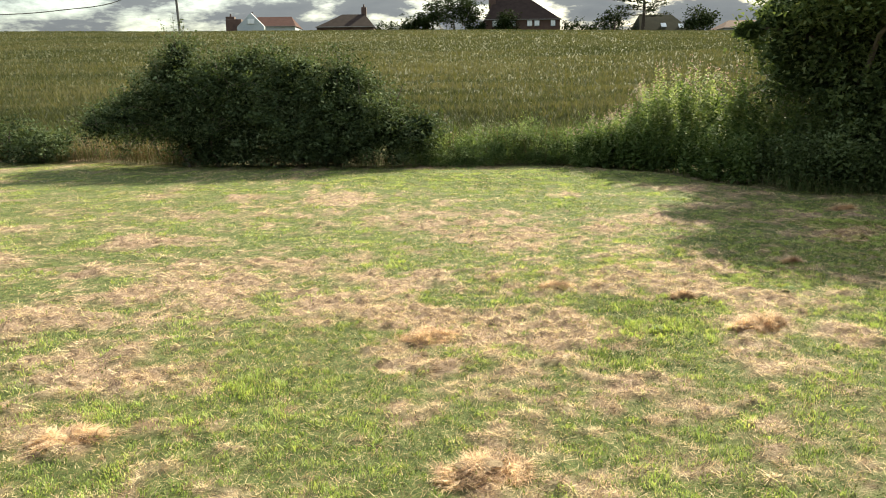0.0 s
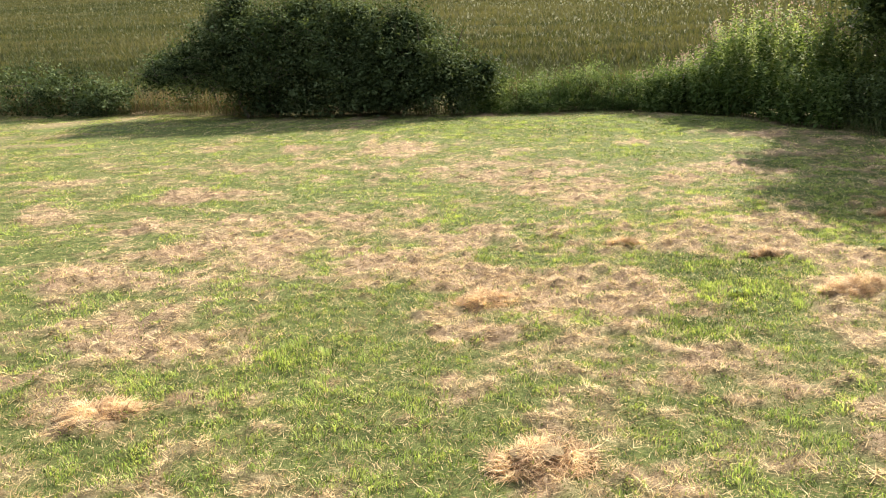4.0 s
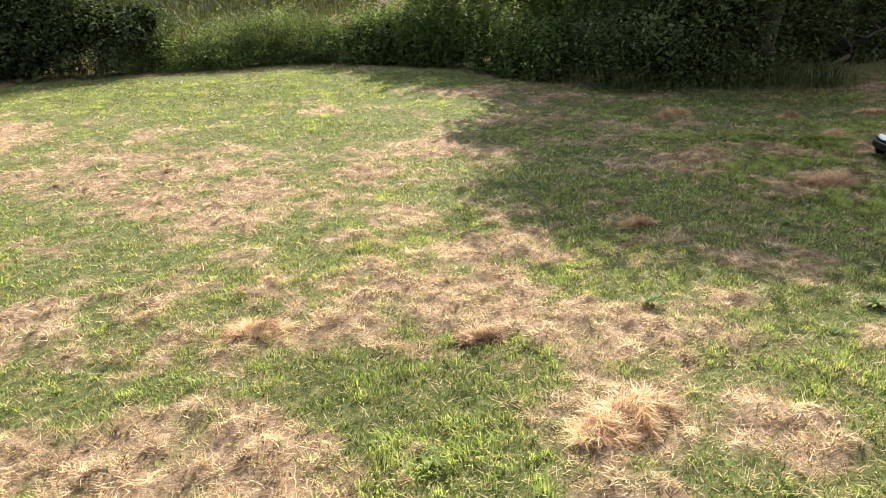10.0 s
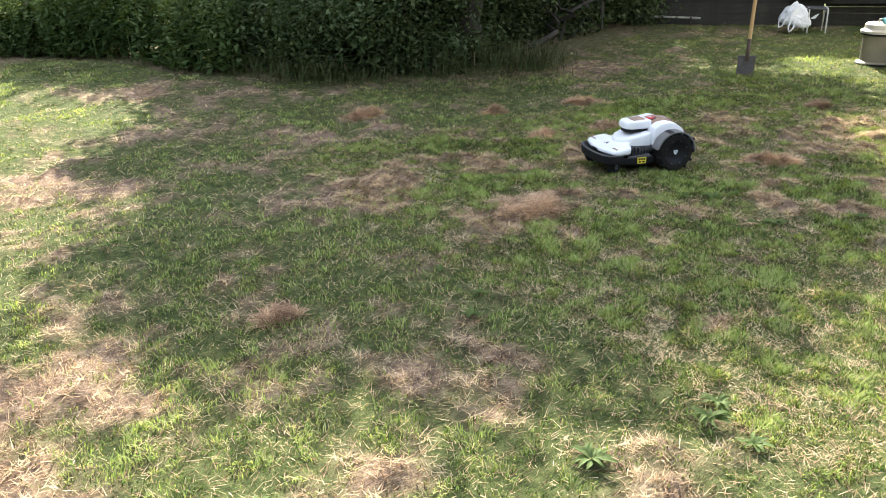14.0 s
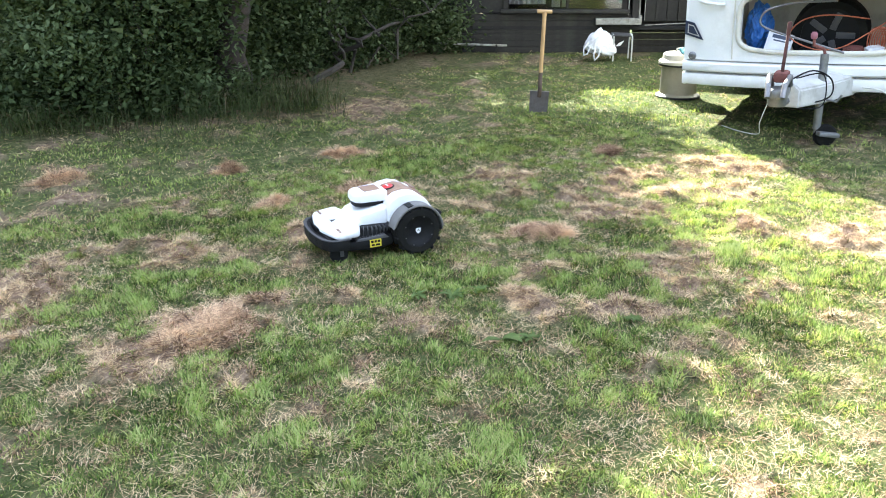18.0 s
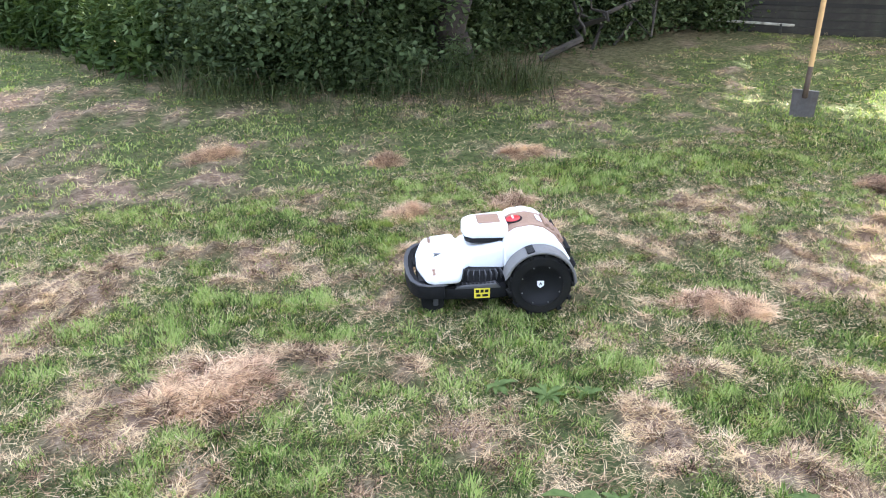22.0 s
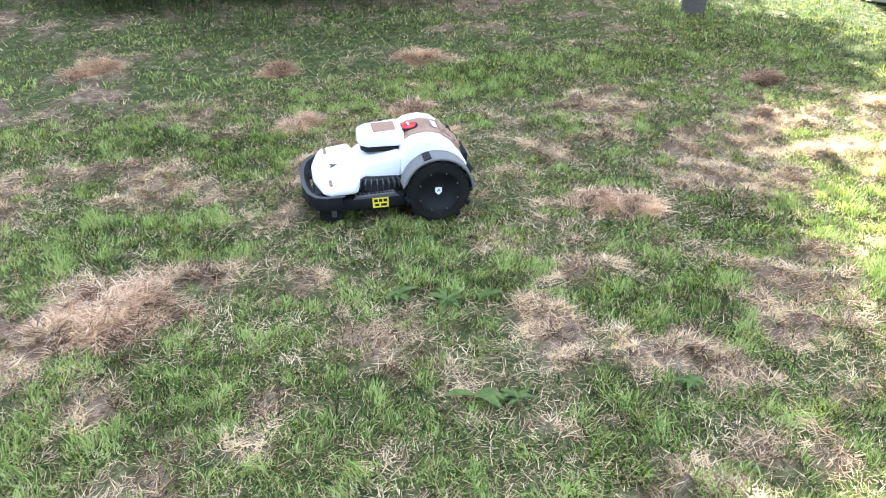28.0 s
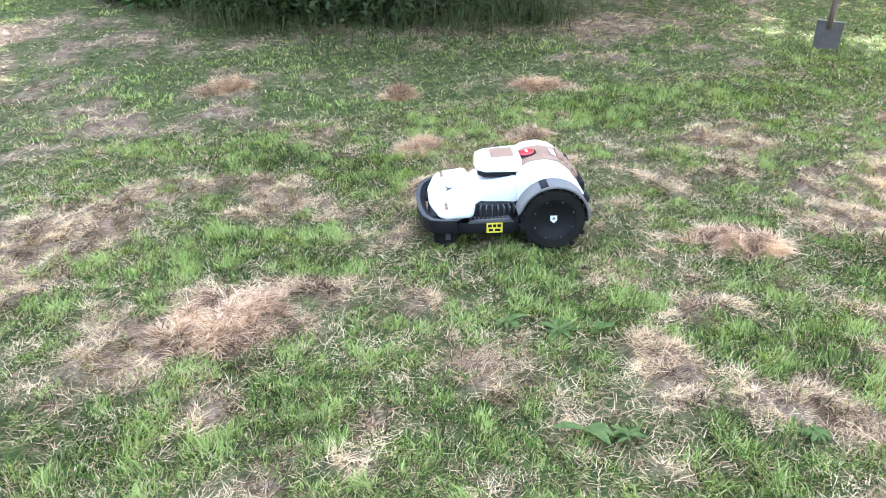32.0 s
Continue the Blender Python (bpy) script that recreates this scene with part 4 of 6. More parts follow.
        leaf_mass("leaves", lumps, 3600, 0.06, LEAF_BRIGHT, t, 600 + k, slim=0.35, shell=0.3)


def tall_grass(name, label, spots, height, dry, seed, spread=0.2, per=60, width=0.009, arch=1.0):
    r = np.random.default_rng(seed)
    c = np.repeat(np.array(spots), per, axis=0)
    n = len(c)
    x, y = c[:, 0] + r.normal(size=n) * spread, c[:, 1] + r.normal(size=n) * spread
    h = height * c[:, 2] * r.uniform(0.45, 1.1, n)
    v, f = blade_arrays(np.stack([x, y, ground_z(x, y) - 0.01], 1), h, np.full(n, width) * r.uniform(0.6, 1.4, n), r.uniform(0, 6.28, n), h * r.uniform(0.1, 0.75, n) * arch, droop=0.18 * arch)
    tone = np.repeat((r.uniform(size=n) < dry) * 1.0, 4)
    ob = mesh_arrays(name, v, f, REED, {"rnd": np.repeat(np.clip(r.normal(0.45, 0.22, n), 0, 1), 4), "tone": tone})
    tagged(ob, label, "grass", kind="stuff")


def build_margins():
    r = np.random.default_rng(23)
    gap = [(x, lawn_back(x) + 0.5 + abs(r.normal()) * 0.9, r.uniform(0.4, 1.25)) for x in r.uniform(-0.7, 3.4, 110)]
    tall_grass("tall_grass", "tall seeding grass in the hedge gap", gap, 0.85, 0.16, 41, spread=0.20, per=34)
    bank = [(x, lawn_back(x) + 1.6 + abs(r.normal()) * 0.6, r.uniform(0.7, 1.2)) for x in r.uniform(-0.5, 5.0, 90)]
    tall_grass("tall_grass", "pale tall grass at the foot of the grain", bank, 1.0, 0.25, 42, spread=0.22, per=36)
    left = [(x, lawn_back(x) + 0.3 + abs(r.normal()) * 1.0, r.uniform(0.5, 1.1)) for x in r.uniform(-14, -4.9, 220)]
    verge = [(x, 20.3 - 0.2 * x + r.normal() * 0.6, r.uniform(0.6, 1.1)) for x in r.uniform(-15, 6.0, 230)]
    tall_grass("tall_grass", "rank green grass between hedge and crop", verge, 0.8, 0.15, 46, spread=0.3, per=30, width=0.012)
    tall_grass("tall_grass", "dry brown stalks and grass beside the hedge", left, 0.75, 0.75, 43)
    foot = [(x, lawn_back(x) + 0.05 + abs(r.normal()) * 0.25, r.uniform(0.5, 1.0)) for x in r.uniform(-6.5, -0.5, 90)]
    tall_grass("tall_grass", "rough shaded grass at the hedge's foot", foot, 0.35, 0.4, 44, per=40)
    tree_foot = [(x, lawn_back(x) + 0.05 + r.normal() * 0.35, r.uniform(0.3, 1.3)) for x in r.uniform(5.4, 8.4, 80)]
    tall_grass("tall_grass", "long soft grass under the trees", tree_foot[:60], 0.40, 0.10, 45, spread=0.17, per=55, width=0.006, arch=2.3)
    for k, (a, b, q) in enumerate((((8.9, 12.9, 0.05), (10.6, 13.4, 0.55), 0.05), ((10.2, 13.6, 0.0), (11.3, 13.2, 0.9), 0.025), ((9.8, 13.4, 0.0), (9.5, 13.7, 1.5), 0.03))):
        t = thing("dead_branch", "bare dead branch lying in the undergrowth", "branch")
        part("limb", tube_bm(limb_run(a, b, r, 0.3, 7), q * 0.8, 7, 0.4), DEADWOOD, t)
        for i in range(3):
            s = Vector(a).lerp(Vector(b), 0.35 + 0.2 * i)
            part("twig", tube_bm(limb_run(s, s + Vector((r.normal() * 0.2, r.normal() * 0.2, 0.3)), r, 0.3, 4), q * 0.4, 5, 0.4), DEADWOOD, t)


build_hedge()
build_bushes()
build_trees()
build_undergrowth()
build_weeds()
build_gap()
build_margins()

# ---- materials of the built things ----
WHITE_PLASTIC = surface("white_plastic", (0.72, 0.73, 0.75), (0.82, 0.83, 0.84), 5, 0.38, 0.04, grain=120, dirt=(0.42, 0.40, 0.33), dirt_amount=0.16)
BLACK_PLASTIC = surface("black_plastic", (0.004, 0.004, 0.005), (0.010, 0.010, 0.011), 8, 0.55, 0.25, grain=220, spec=0.22)
GREY_PLASTIC = surface("grey_plastic", (0.040, 0.040, 0.043), (0.070, 0.070, 0.075), 7, 0.5, 0.12, grain=180, dirt=(0.09, 0.08, 0.06), dirt_amount=0.3)
BROWN_PANEL = surface("brown_panel", (0.23, 0.145, 0.10), (0.33, 0.21, 0.145), 9, 0.45, 0.15, grain=150)
GUARD_GREY = surface("grey_mudguard", (0.095, 0.092, 0.090), (0.15, 0.146, 0.142), 7, 0.5, 0.1, grain=160, dirt=(0.16, 0.14, 0.10), dirt_amount=0.3)
RED_PLASTIC = surface("red_plastic", (0.42, 0.02, 0.025), (0.56, 0.04, 0.04), 9, 0.35, 0.05)
YELLOW_LABEL = surface("yellow_label", (0.62, 0.50, 0.03), (0.74, 0.62, 0.06), 9, 0.5, 0.03)
RUBBER = surface("rubber", (0.004, 0.004, 0.004), (0.011, 0.011, 0.010), 9, 0.8, 0.4, grain=150, dirt=(0.04, 0.034, 0.02), dirt_amount=0.3, spec=0.2)
STEEL = surface("worn_steel", (0.14, 0.14, 0.145), (0.30, 0.30, 0.305), 9, 0.42, 0.2, 0.85, dirt=(0.16, 0.10, 0.06), dirt_amount=0.4)
GALV = surface("galvanised_steel", (0.17, 0.175, 0.18), (0.30, 0.305, 0.31), 12, 0.5, 0.2, 0.7, dirt=(0.09, 0.07, 0.05), dirt_amount=0.5)
RUST = surface("rusty_red_steel", (0.10, 0.032, 0.025), (0.22, 0.075, 0.06), 12, 0.75, 0.4, dirt=(0.05, 0.03, 0.02), dirt_amount=0.5)
VAN_WHITE = surface("caravan_white", (0.70, 0.70, 0.68), (0.80, 0.80, 0.78), 2.2, 0.35, 0.05, grain=90, dirt=(0.40, 0.39, 0.31), dirt_amount=0.35)
VAN_CREAM = surface("locker_cream", (0.55, 0.53, 0.46), (0.68, 0.66, 0.58), 5, 0.6, 0.1, dirt=(0.22, 0.19, 0.13), dirt_amount=0.5)
NAVY = surface("navy_decal", (0.030, 0.042, 0.085), (0.05, 0.066, 0.12), 6, 0.4, 0.02)
DARK_WOOD = surface("dark_boarding", (0.016, 0.015, 0.013), (0.042, 0.038, 0.032), 5, 0.85, 0.5, grain=40, dirt=(0.08, 0.085, 0.06), dirt_amount=0.4)
OLD_PAINT = surface("flaking_pale_paint", (0.24, 0.23, 0.20), (0.46, 0.45, 0.40), 16, 0.8, 0.5, grain=45, dirt=(0.07, 0.06, 0.045), dirt_amount=0.9)
ASH_WOOD = surface("ash_handle", (0.42, 0.25, 0.10), (0.56, 0.36, 0.16), 10, 0.55, 0.1, grain=45, dirt=(0.22, 0.13, 0.06), dirt_amount=0.4)
CURTAIN = surface("net_curtain", (0.42, 0.42, 0.41), (0.58, 0.58, 0.56), 7, 0.9, 0.3, grain=70)
BAG_FILM = surface("white_carrier_bag", (0.66, 0.67, 0.70), (0.80, 0.81, 0.83), 9, 0.4, 0.5, grain=40)
BEIGE = surface("beige_plastic", (0.16, 0.143, 0.108), (0.23, 0.207, 0.158), 6, 0.45, 0.06, dirt=(0.12, 0.11, 0.08), dirt_amount=0.4)
BEIGE_LID = surface("pale_beige_lid", (0.34, 0.315, 0.255), (0.44, 0.41, 0.34), 6, 0.42, 0.06, dirt=(0.2, 0.18, 0.13), dirt_amount=0.3)
TEAL_CLOTH = surface("teal_cloth", (0.06, 0.20, 0.24), (0.16, 0.36, 0.40), 14, 0.85, 0.5)
BLUE_FILM = surface("blue_plastic_bag", (0.012, 0.075, 0.30), (0.04, 0.17, 0.52), 14, 0.35, 0.7, grain=30)
ORANGE = surface("orange_cable", (0.34, 0.085, 0.035), (0.46, 0.13, 0.055), 12, 0.5, 0.05)
PALE_CABLE = surface("pale_cable", (0.50, 0.50, 0.47), (0.64, 0.64, 0.60), 14, 0.5, 0.05)
# near-black colour stands in for the shade inside and underneath
INSIDE_SHADE = surface("interior_shade", (0.012, 0.012, 0.012), (0.03, 0.029, 0.027), 4, 0.9, 0.1)


def glass_material():
    m, nt, bsdf, out = nodes_of("window_glass")
    bsdf.inputs["Base Color"].default_value = (0.9, 0.92, 0.92, 1)
    bsdf.inputs["Transmission Weight"].default_value = 1.0
    bsdf.inputs["Roughness"].default_value = 0.03
    bsdf.inputs["IOR"].default_value = 1.45
    return m


GLASS = glass_material()


def mirror_y(outline):
    """Close a half outline of (x, y) pairs by its mirror image."""
    return outline + [(x, -y) for x, y in reversed(outline) if abs(y) > 1e-6]


def shear_top(bm, rate, above):
    for v in bm.verts:
        if v.co.z > above:
            v.co.z -= rate * (v.co.x + 0.06)
    return bm


# ---- the robot mower ----
def build_mower(m):
    t = thing("robot_lawn_mower", "white and black robot lawn mower with brown top panels", "robot mower", m)
    # chassis and cutting deck
    deck = prism_bm(mirror_y([(-0.26, 0.10), (-0.26, 0.155), (-0.06, 0.155), (-0.04, 0.19), (0.20, 0.19), (0.27, 0.16), (0.30, 0.08)]), 0.055, 0.105, "Z", 0.012)
    part("chassis", deck, BLACK_PLASTIC, t)
    part("cutting_deck", joined(lathe_bm([(0.16, 0.035), (0.175, 0.045), (0.175, 0.10), (0.150, 0.155), (0.06, 0.165)], 40)), BLACK_PLASTIC, t, m=pose(0.05, 0, 0))
    for k in range(46):
        a = 2 * math.pi * k / 46
        if abs(math.cos(a)) < 0.93:
            part("grille_fin", box_bm(0.03, 0.004, 0.040, 0.001, 1), GREY_PLASTIC, t, m=pose(0.05 + 0.158 * math.cos(a), 0.158 * math.sin(a), 0.138, 0, 22, math.degrees(a)))
    for s in (1, -1):
        sill = prism_bm([(-0.02, 0.100), (0.16, 0.100), (0.15, 0.112), (0.0, 0.118)], 0.135 * s, 0.192 * s, "Y", 0.003)
        sill = part("side_step", sill, GREY_PLASTIC, t)
        for i in range(9):
            for j in range(3):
                part("perforation", box_bm(0.010, 0.009, 0.003, 0.001, 1), BLACK_PLASTIC, sill, m=pose(0.012 + i * 0.0155, s * (0.146 + j * 0.016), 0.1165))
        lab = part("warning_label", box_bm(0.062, 0.002, 0.042, 0.0005, 1), YELLOW_LABEL, t, "yellow warning label with black marks", m=pose(0.055, s * 0.1912, 0.080))
        for dx, dz, w, h in ((-0.018, 0.009, 0.014, 0.012), (0.0, 0.009, 0.012, 0.012), (0.018, 0.009, 0.014, 0.012), (-0.012, -0.009, 0.022, 0.010), (0.014, -0.009, 0.016, 0.010)):
            part("label_mark", box_bm(w, 0.001, h), BLACK_PLASTIC, lab, m=pose(dx, s * 0.0013, dz))
    # drive wheels with lugs, hub badge and grey mudguards
    for s in (1, -1):
        w = new("drive_wheel")
        w.parent = t
        w.matrix_basis = pose(-0.165, s * 0.205, 0.125)
        part("tyre", lathe_bm([(0.085, -0.040), (0.112, -0.040), (0.121, -0.030), (0.123, 0.0), (0.121, 0.030), (0.112, 0.040), (0.085, 0.040)], 44, "Y", True), RUBBER, w)
        part("rim", lathe_bm([(0.02, 0.020), (0.060, 0.024), (0.072, 0.034), (0.086, 0.036), (0.090, 0.030), (0.088, -0.03), (0.02, -0.03)] if s < 0 else [(0.02, -0.020), (0.060, -0.024), (0.072, -0.034), (0.086, -0.036), (0.090, -0.030), (0.088, 0.03), (0.02, 0.03)], 40, "Y"), BLACK_PLASTIC, w)
        for k in range(26):
            a = 2 * math.pi * k / 26
            part("tread_lug", box_bm(0.018, 0.040, 0.018, 0.003, 1), RUBBER, w, m=pose(0.121 * math.cos(a), (0.020 if k % 2 else -0.020), 0.121 * math.sin(a), 0, -math.degrees(a) + 90, 14 if k % 2 else -14))
        badge = [(-0.013, 0.014), (0.013, 0.014), (0.013, -0.004), (0.0, -0.016), (-0.013, -0.004)]
        part("hub_badge", prism_bm(badge, s * 0.0245, s * 0.0275, "Y"), WHITE_PLASTIC, w, "small white shield badge")
        part("hub_mark", prism_bm([(-0.007, -0.004), (0, 0.011), (0.007, -0.004), (0.0, 0.002)], s * 0.0275, s * 0.0285, "Y"), BLACK_PLASTIC, w)
        for k in range(8):
            a = 2 * math.pi * (k + 0.5) / 8
            part("rim_bolt", lathe_bm([(0.003, 0), (0.003, 0.004)], 8, "Y"), STEEL, w, m=pose(0.078 * math.cos(a), s * 0.037, 0.078 * math.sin(a)))
        arc = [(-0.165 + r * math.cos(a), 0.125 + r * math.sin(a)) for r, angs in ((0.140, range(10, 186, 11)), (0.129, range(185, 9, -11))) for a in [radians(q) for q in angs]]
        g = part("mudguard", prism_bm(arc, s * 0.160, s * 0.246, "Y", 0.003, 1), GUARD_GREY, t)
        part("guard_seam", box_bm(0.050, 0.07, 0.004, 0.001, 1), BLACK_PLASTIC, g, m=pose(-0.285, s * 0.204, 0.188, 0, 65, 0))
        part("guard_seam", box_bm(0.030, 0.07, 0.004, 0.001, 1), BLACK_PLASTIC, g, m=pose(-0.125, s * 0.204, 0.2605, 0, 17, 0))
    # rear hump between the wheels
    hump = [(-0.300, 0.150), (-0.302, 0.178), (-0.285, 0.205), (-0.245, 0.262), (-0.200, 0.296), (-0.150, 0.308), (-0.090, 0.300), (-0.050, 0.276), (-0.038, 0.235), (-0.038, 0.16)]
    part("rear_shell", prism_bm(hump, -0.157, 0.157, "Y", 0.009, 3), WHITE_PLASTIC, t)
    crest = [(-0.292, 0.203), (-0.250, 0.268), (-0.202, 0.302), (-0.150, 0.3145), (-0.090, 0.306), (-0.052, 0.284), (-0.060, 0.270), (-0.150, 0.300), (-0.245, 0.255)]
    panel = part("top_panel", prism_bm(crest, -0.075, 0.075, "Y", 0.004, 2), BROWN_PANEL, t, "matt brown ribbed panel")
    for k in range(4):
        a = k / 3
        part("panel_rib", tube_bm([(-0.278 + 0.062 * a, -0.062, 0.233 + 0.066 * a), (-0.278 + 0.062 * a, 0.062, 0.233 + 0.066 * a)], 0.0085, 8), BROWN_PANEL, panel)
    part("name_plate", box_bm(0.022, 0.062, 0.003, 0.001, 1), WHITE_PLASTIC, panel, m=pose(-0.192, 0, 0.3085, 0, -24, 0))
    for k in range(9):
        part("vent_slot", box_bm(0.010, 0.003, 0.004), BLACK_PLASTIC, panel, m=pose(-0.290, -0.024 + 0.006 * k, 0.214, 0, -55, 0))
    stop = part("stop_button", lathe_bm([(0.030, 0), (0.030, 0.006), (0.024, 0.010), (0.006, 0.0115)], 26), RED_PLASTIC, t, "red stop button", m=pose(-0.092, 0, 0.306, 0, 10, 0))
    part("button_collar", lathe_bm([(0.037, 0), (0.037, 0.003), (0.031, 0.004)], 26), BLACK_PLASTIC, stop)
    part("button_mark", box_bm(0.007, 0.030, 0.001), WHITE_PLASTIC, stop, m=pose(0, 0, 0.0120))
    part("hinge_gap", box_bm(0.030, 0.10, 0.035, 0.004, 1), BLACK_PLASTIC, t, m=pose(-0.040, 0, 0.262))
    # front shell: a tapering neck that widens to a blunt nose
    nose = mirror_y([(-0.045, 0.105), (0.040, 0.098), (0.100, 0.106), (0.122, 0.130), (0.134, 0.190), (0.150, 0.210), (0.240, 0.216), (0.268, 0.200), (0.285, 0.130), (0.300, 0.060), (0.303, 0.0)])
    sh = prism_bm(nose, 0.128, 0.212, "Z", 0.020, 4)
    part("front_shell", shear_top(sh, 0.16, 0.17), WHITE_PLASTIC, t)
    neck = prism_bm(mirror_y([(-0.045, 0.122), (0.080, 0.116), (0.120, 0.098), (0.155, 0.060), (0.172, 0.0)]), 0.135, 0.250, "Z", 0.022, 4)
    part("neck_shell", shear_top(neck, 0.22, 0.215), WHITE_PLASTIC, t)
    for s in (1, -1):
        for k in range(6):
            part("name_bar", box_bm(0.013, 0.008 if k % 3 else 0.005, 0.0012), BROWN_PANEL, t, m=pose(0.238, s * (0.135 + 0.0115 * k), 0.1662, 0, 9.1, 0))
    part("nose_badge", prism_bm([(0.016, -0.02), (-0.016, 0.0), (0.016, 0.02), (0.008, 0.0)], 0, 0.0015, "Z"), GREY_PLASTIC, t, m=pose(0.215, 0, 0.1689, 0, 9.1, 0))
    part("turret_neck", prism_bm(mirror_y([(-0.048, 0.064), (0.085, 0.058), (0.105, 0.03)]), 0.235, 0.262, "Z", 0.004), BLACK_PLASTIC, t)
    tur = prism_bm(mirror_y([(-0.062, 0.082), (0.080, 0.074), (0.112, 0.050), (0.118, 0.0)]), 0.258, 0.318, "Z", 0.017, 4)
    tur = part("sensor_turret", shear_top(tur, 0.06, 0.29), WHITE_PLASTIC, t)
    part("turret_panel", prism_bm(mirror_y([(-0.040, 0.052), (0.055, 0.046)]), 0.312, 0.3165, "Z", 0.002, 1), BROWN_PANEL, tur, "small brown panel")
    # wrap-round bumper
    arcs = [(0.20, 0.222), (0.26, 0.221), (0.300, 0.207), (0.328, 0.160), (0.342, 0.09), (0.347, 0.0)]
    outer = mirror_y(arcs)
    inner = [(x - 0.034 if abs(y) < 0.215 else x, y * 0.90) for x, y in outer]
    part("bumper", prism_bm(outer + inner[::-1], 0.075, 0.128, "Z", 0.009, 2), BLACK_PLASTIC, t)
    part("bumper_strip", prism_bm([(x + 0.002, y * 1.004) for x, y in outer] + [(x - 0.014, y * 0.96) for x, y in outer][::-1], 0.128, 0.134, "Z", 0.002, 1), GREY_PLASTIC, t)
    part("nose_block", box_bm(0.05, 0.34, 0.05, 0.012), BLACK_PLASTIC, t, m=pose(0.275, 0, 0.108))
    part("front_sensor", box_bm(0.012, 0.07, 0.014, 0.003), BLACK_PLASTIC, t, m=pose(0.306, 0, 0.140))
    for s in (1, -1):
        c = part("caster_wheel", lathe_bm([(0.012, -0.019), (0.040, -0.019), (0.045, -0.011), (0.045, 0.011), (0.040, 0.019), (0.012, 0.019)], 26, "Y"), RUBBER, t, m=pose(0.245, s * 0.165, 0.043))
        part("caster_fork", joined(box_bm(0.020, 0.006, 0.06, 0.002, 1, (-0.01, 0.024, 0.022)), box_bm(0.020, 0.006, 0.06, 0.002, 1, (-0.01, -0.024, 0.022)), box_bm(0.034, 0.055, 0.008, 0.002, 1, (-0.01, 0, 0.052))), GREY_PLASTIC, c)
    # tail: charging bumper with plates
    tail = part("tail_frame", joined(box_bm(0.018, 0.118, 0.014, 0.004, 2, (0, 0, 0.040)), box_bm(0.018, 0.014, 0.085, 0.004, 2, (0, 0.052, 0)), box_bm(0.018, 0.014, 0.085, 0.004, 2, (0, -0.052, 0)), box_bm(0.010, 0.10, 0.08, 0.003, 1, (0.008, 0, -0.002))), BLACK_PLASTIC, t, m=pose(-0.308, 0, 0.152))
    part("tail_plate", box_bm(0.004, 0.078, 0.016, 0.002, 1), WHITE_PLASTIC, tail, m=pose(-0.001, 0, 0.022))
    for k in range(2):
        part("charge_contact", box_bm(0.006, 0.058, 0.012, 0.002, 1), STEEL, tail, m=pose(-0.002, 0, -0.006 - 0.024 * k))
    part("rear_badge", box_bm(0.002, 0.038, 0.016, 0.0005, 1), GREY_PLASTIC, t, m=pose(-0.3025, 0.112, 0.172))
    for k in range(16):
        part("rear_rib", box_bm(0.010, 0.006, 0.07, 0.002, 1), BLACK_PLASTIC, t, m=pose(-0.268, -0.140 + 0.0187 * k, 0.115))
    return t


# ---- straw heaps and lawn weeds ----
def build_heap(x, y, r, squash, h, turn, seed, brown=0.0):
    g = np.random.default_rng(seed)
    n = int(2200 * min(2.4, max(0.5, r / 0.14)))
    a, q = g.uniform(0, 6.28, n), np.sqrt(g.uniform(size=n))
    px, py = np.cos(a) * q * r, np.sin(a) * q * r * squash
    lump = 0.0 + 2.0 * grid_noise(px + x, py + y, 0.06, seed, 2)
    q = q * (0.7 + 0.75 * grid_noise(np.cos(a) * 1.3 + seed, np.sin(a) * 1.3, 0.6, 9, 2))
    px, py = np.cos(a) * q * r, np.sin(a) * q * r * squash
    z = h * np.clip(1 - q ** 2, 0, 1) * lump * g.uniform(0.1, 1, n)
    c, s = math.cos(turn), math.sin(turn)
    wx, wy = x + c * px - s * py, y + s * px + c * py
    base = np.stack([wx, wy, ground_z(wx, wy) + z], 1)
    ln = g.uniform(0.03, 0.10, n)
    lay = 4 * math.pi * grid_noise(wx, wy, 0.06, seed + 1, 2) + g.normal(0, 0.7, n)
    v, f = blade_arrays(base, g.normal(0.010, 0.018, n), g.uniform(0.0020, 0.0046, n), lay, ln, 0.3)
    rnd = np.clip(g.normal(0.66 - brown * 0.40, 0.22, n) + 1.5 * (grid_noise(wx, wy, 0.04, 3, 2) - 0.5), 0, 1)
    ob = thing("straw_heap", "raked heap of pale dead straw on the lawn" if brown < 0.3 else "clump of brown dead thatch on the lawn", "straw", group="straw heaps")
    mesh_arrays("straw", v, f, GRASS, {"rnd": np.repeat(rnd, 4), "tone": np.ones(len(v))}, parent=ob)
    # a low matted core under the strands
    core = bmesh.new()
    bmesh.ops.create_icosphere(core, subdivisions=3, radius=1)
    for vt in core.verts:
        d = vt.co.copy()
        k = 0.75 + 0.35 * noise.noise(d * 2.2 + Vector((seed, 0, 0)))
        lx, ly = d.x * r * 0.7 * k, d.y * r * squash * 0.7 * k
        vt.co = (x + c * lx - s * ly, y + s * lx + c * ly, float(ground_z(x, y)) + max(-0.02, d.z) * h * 0.40 * k)
    part("matted_core", core, THATCH, ob)


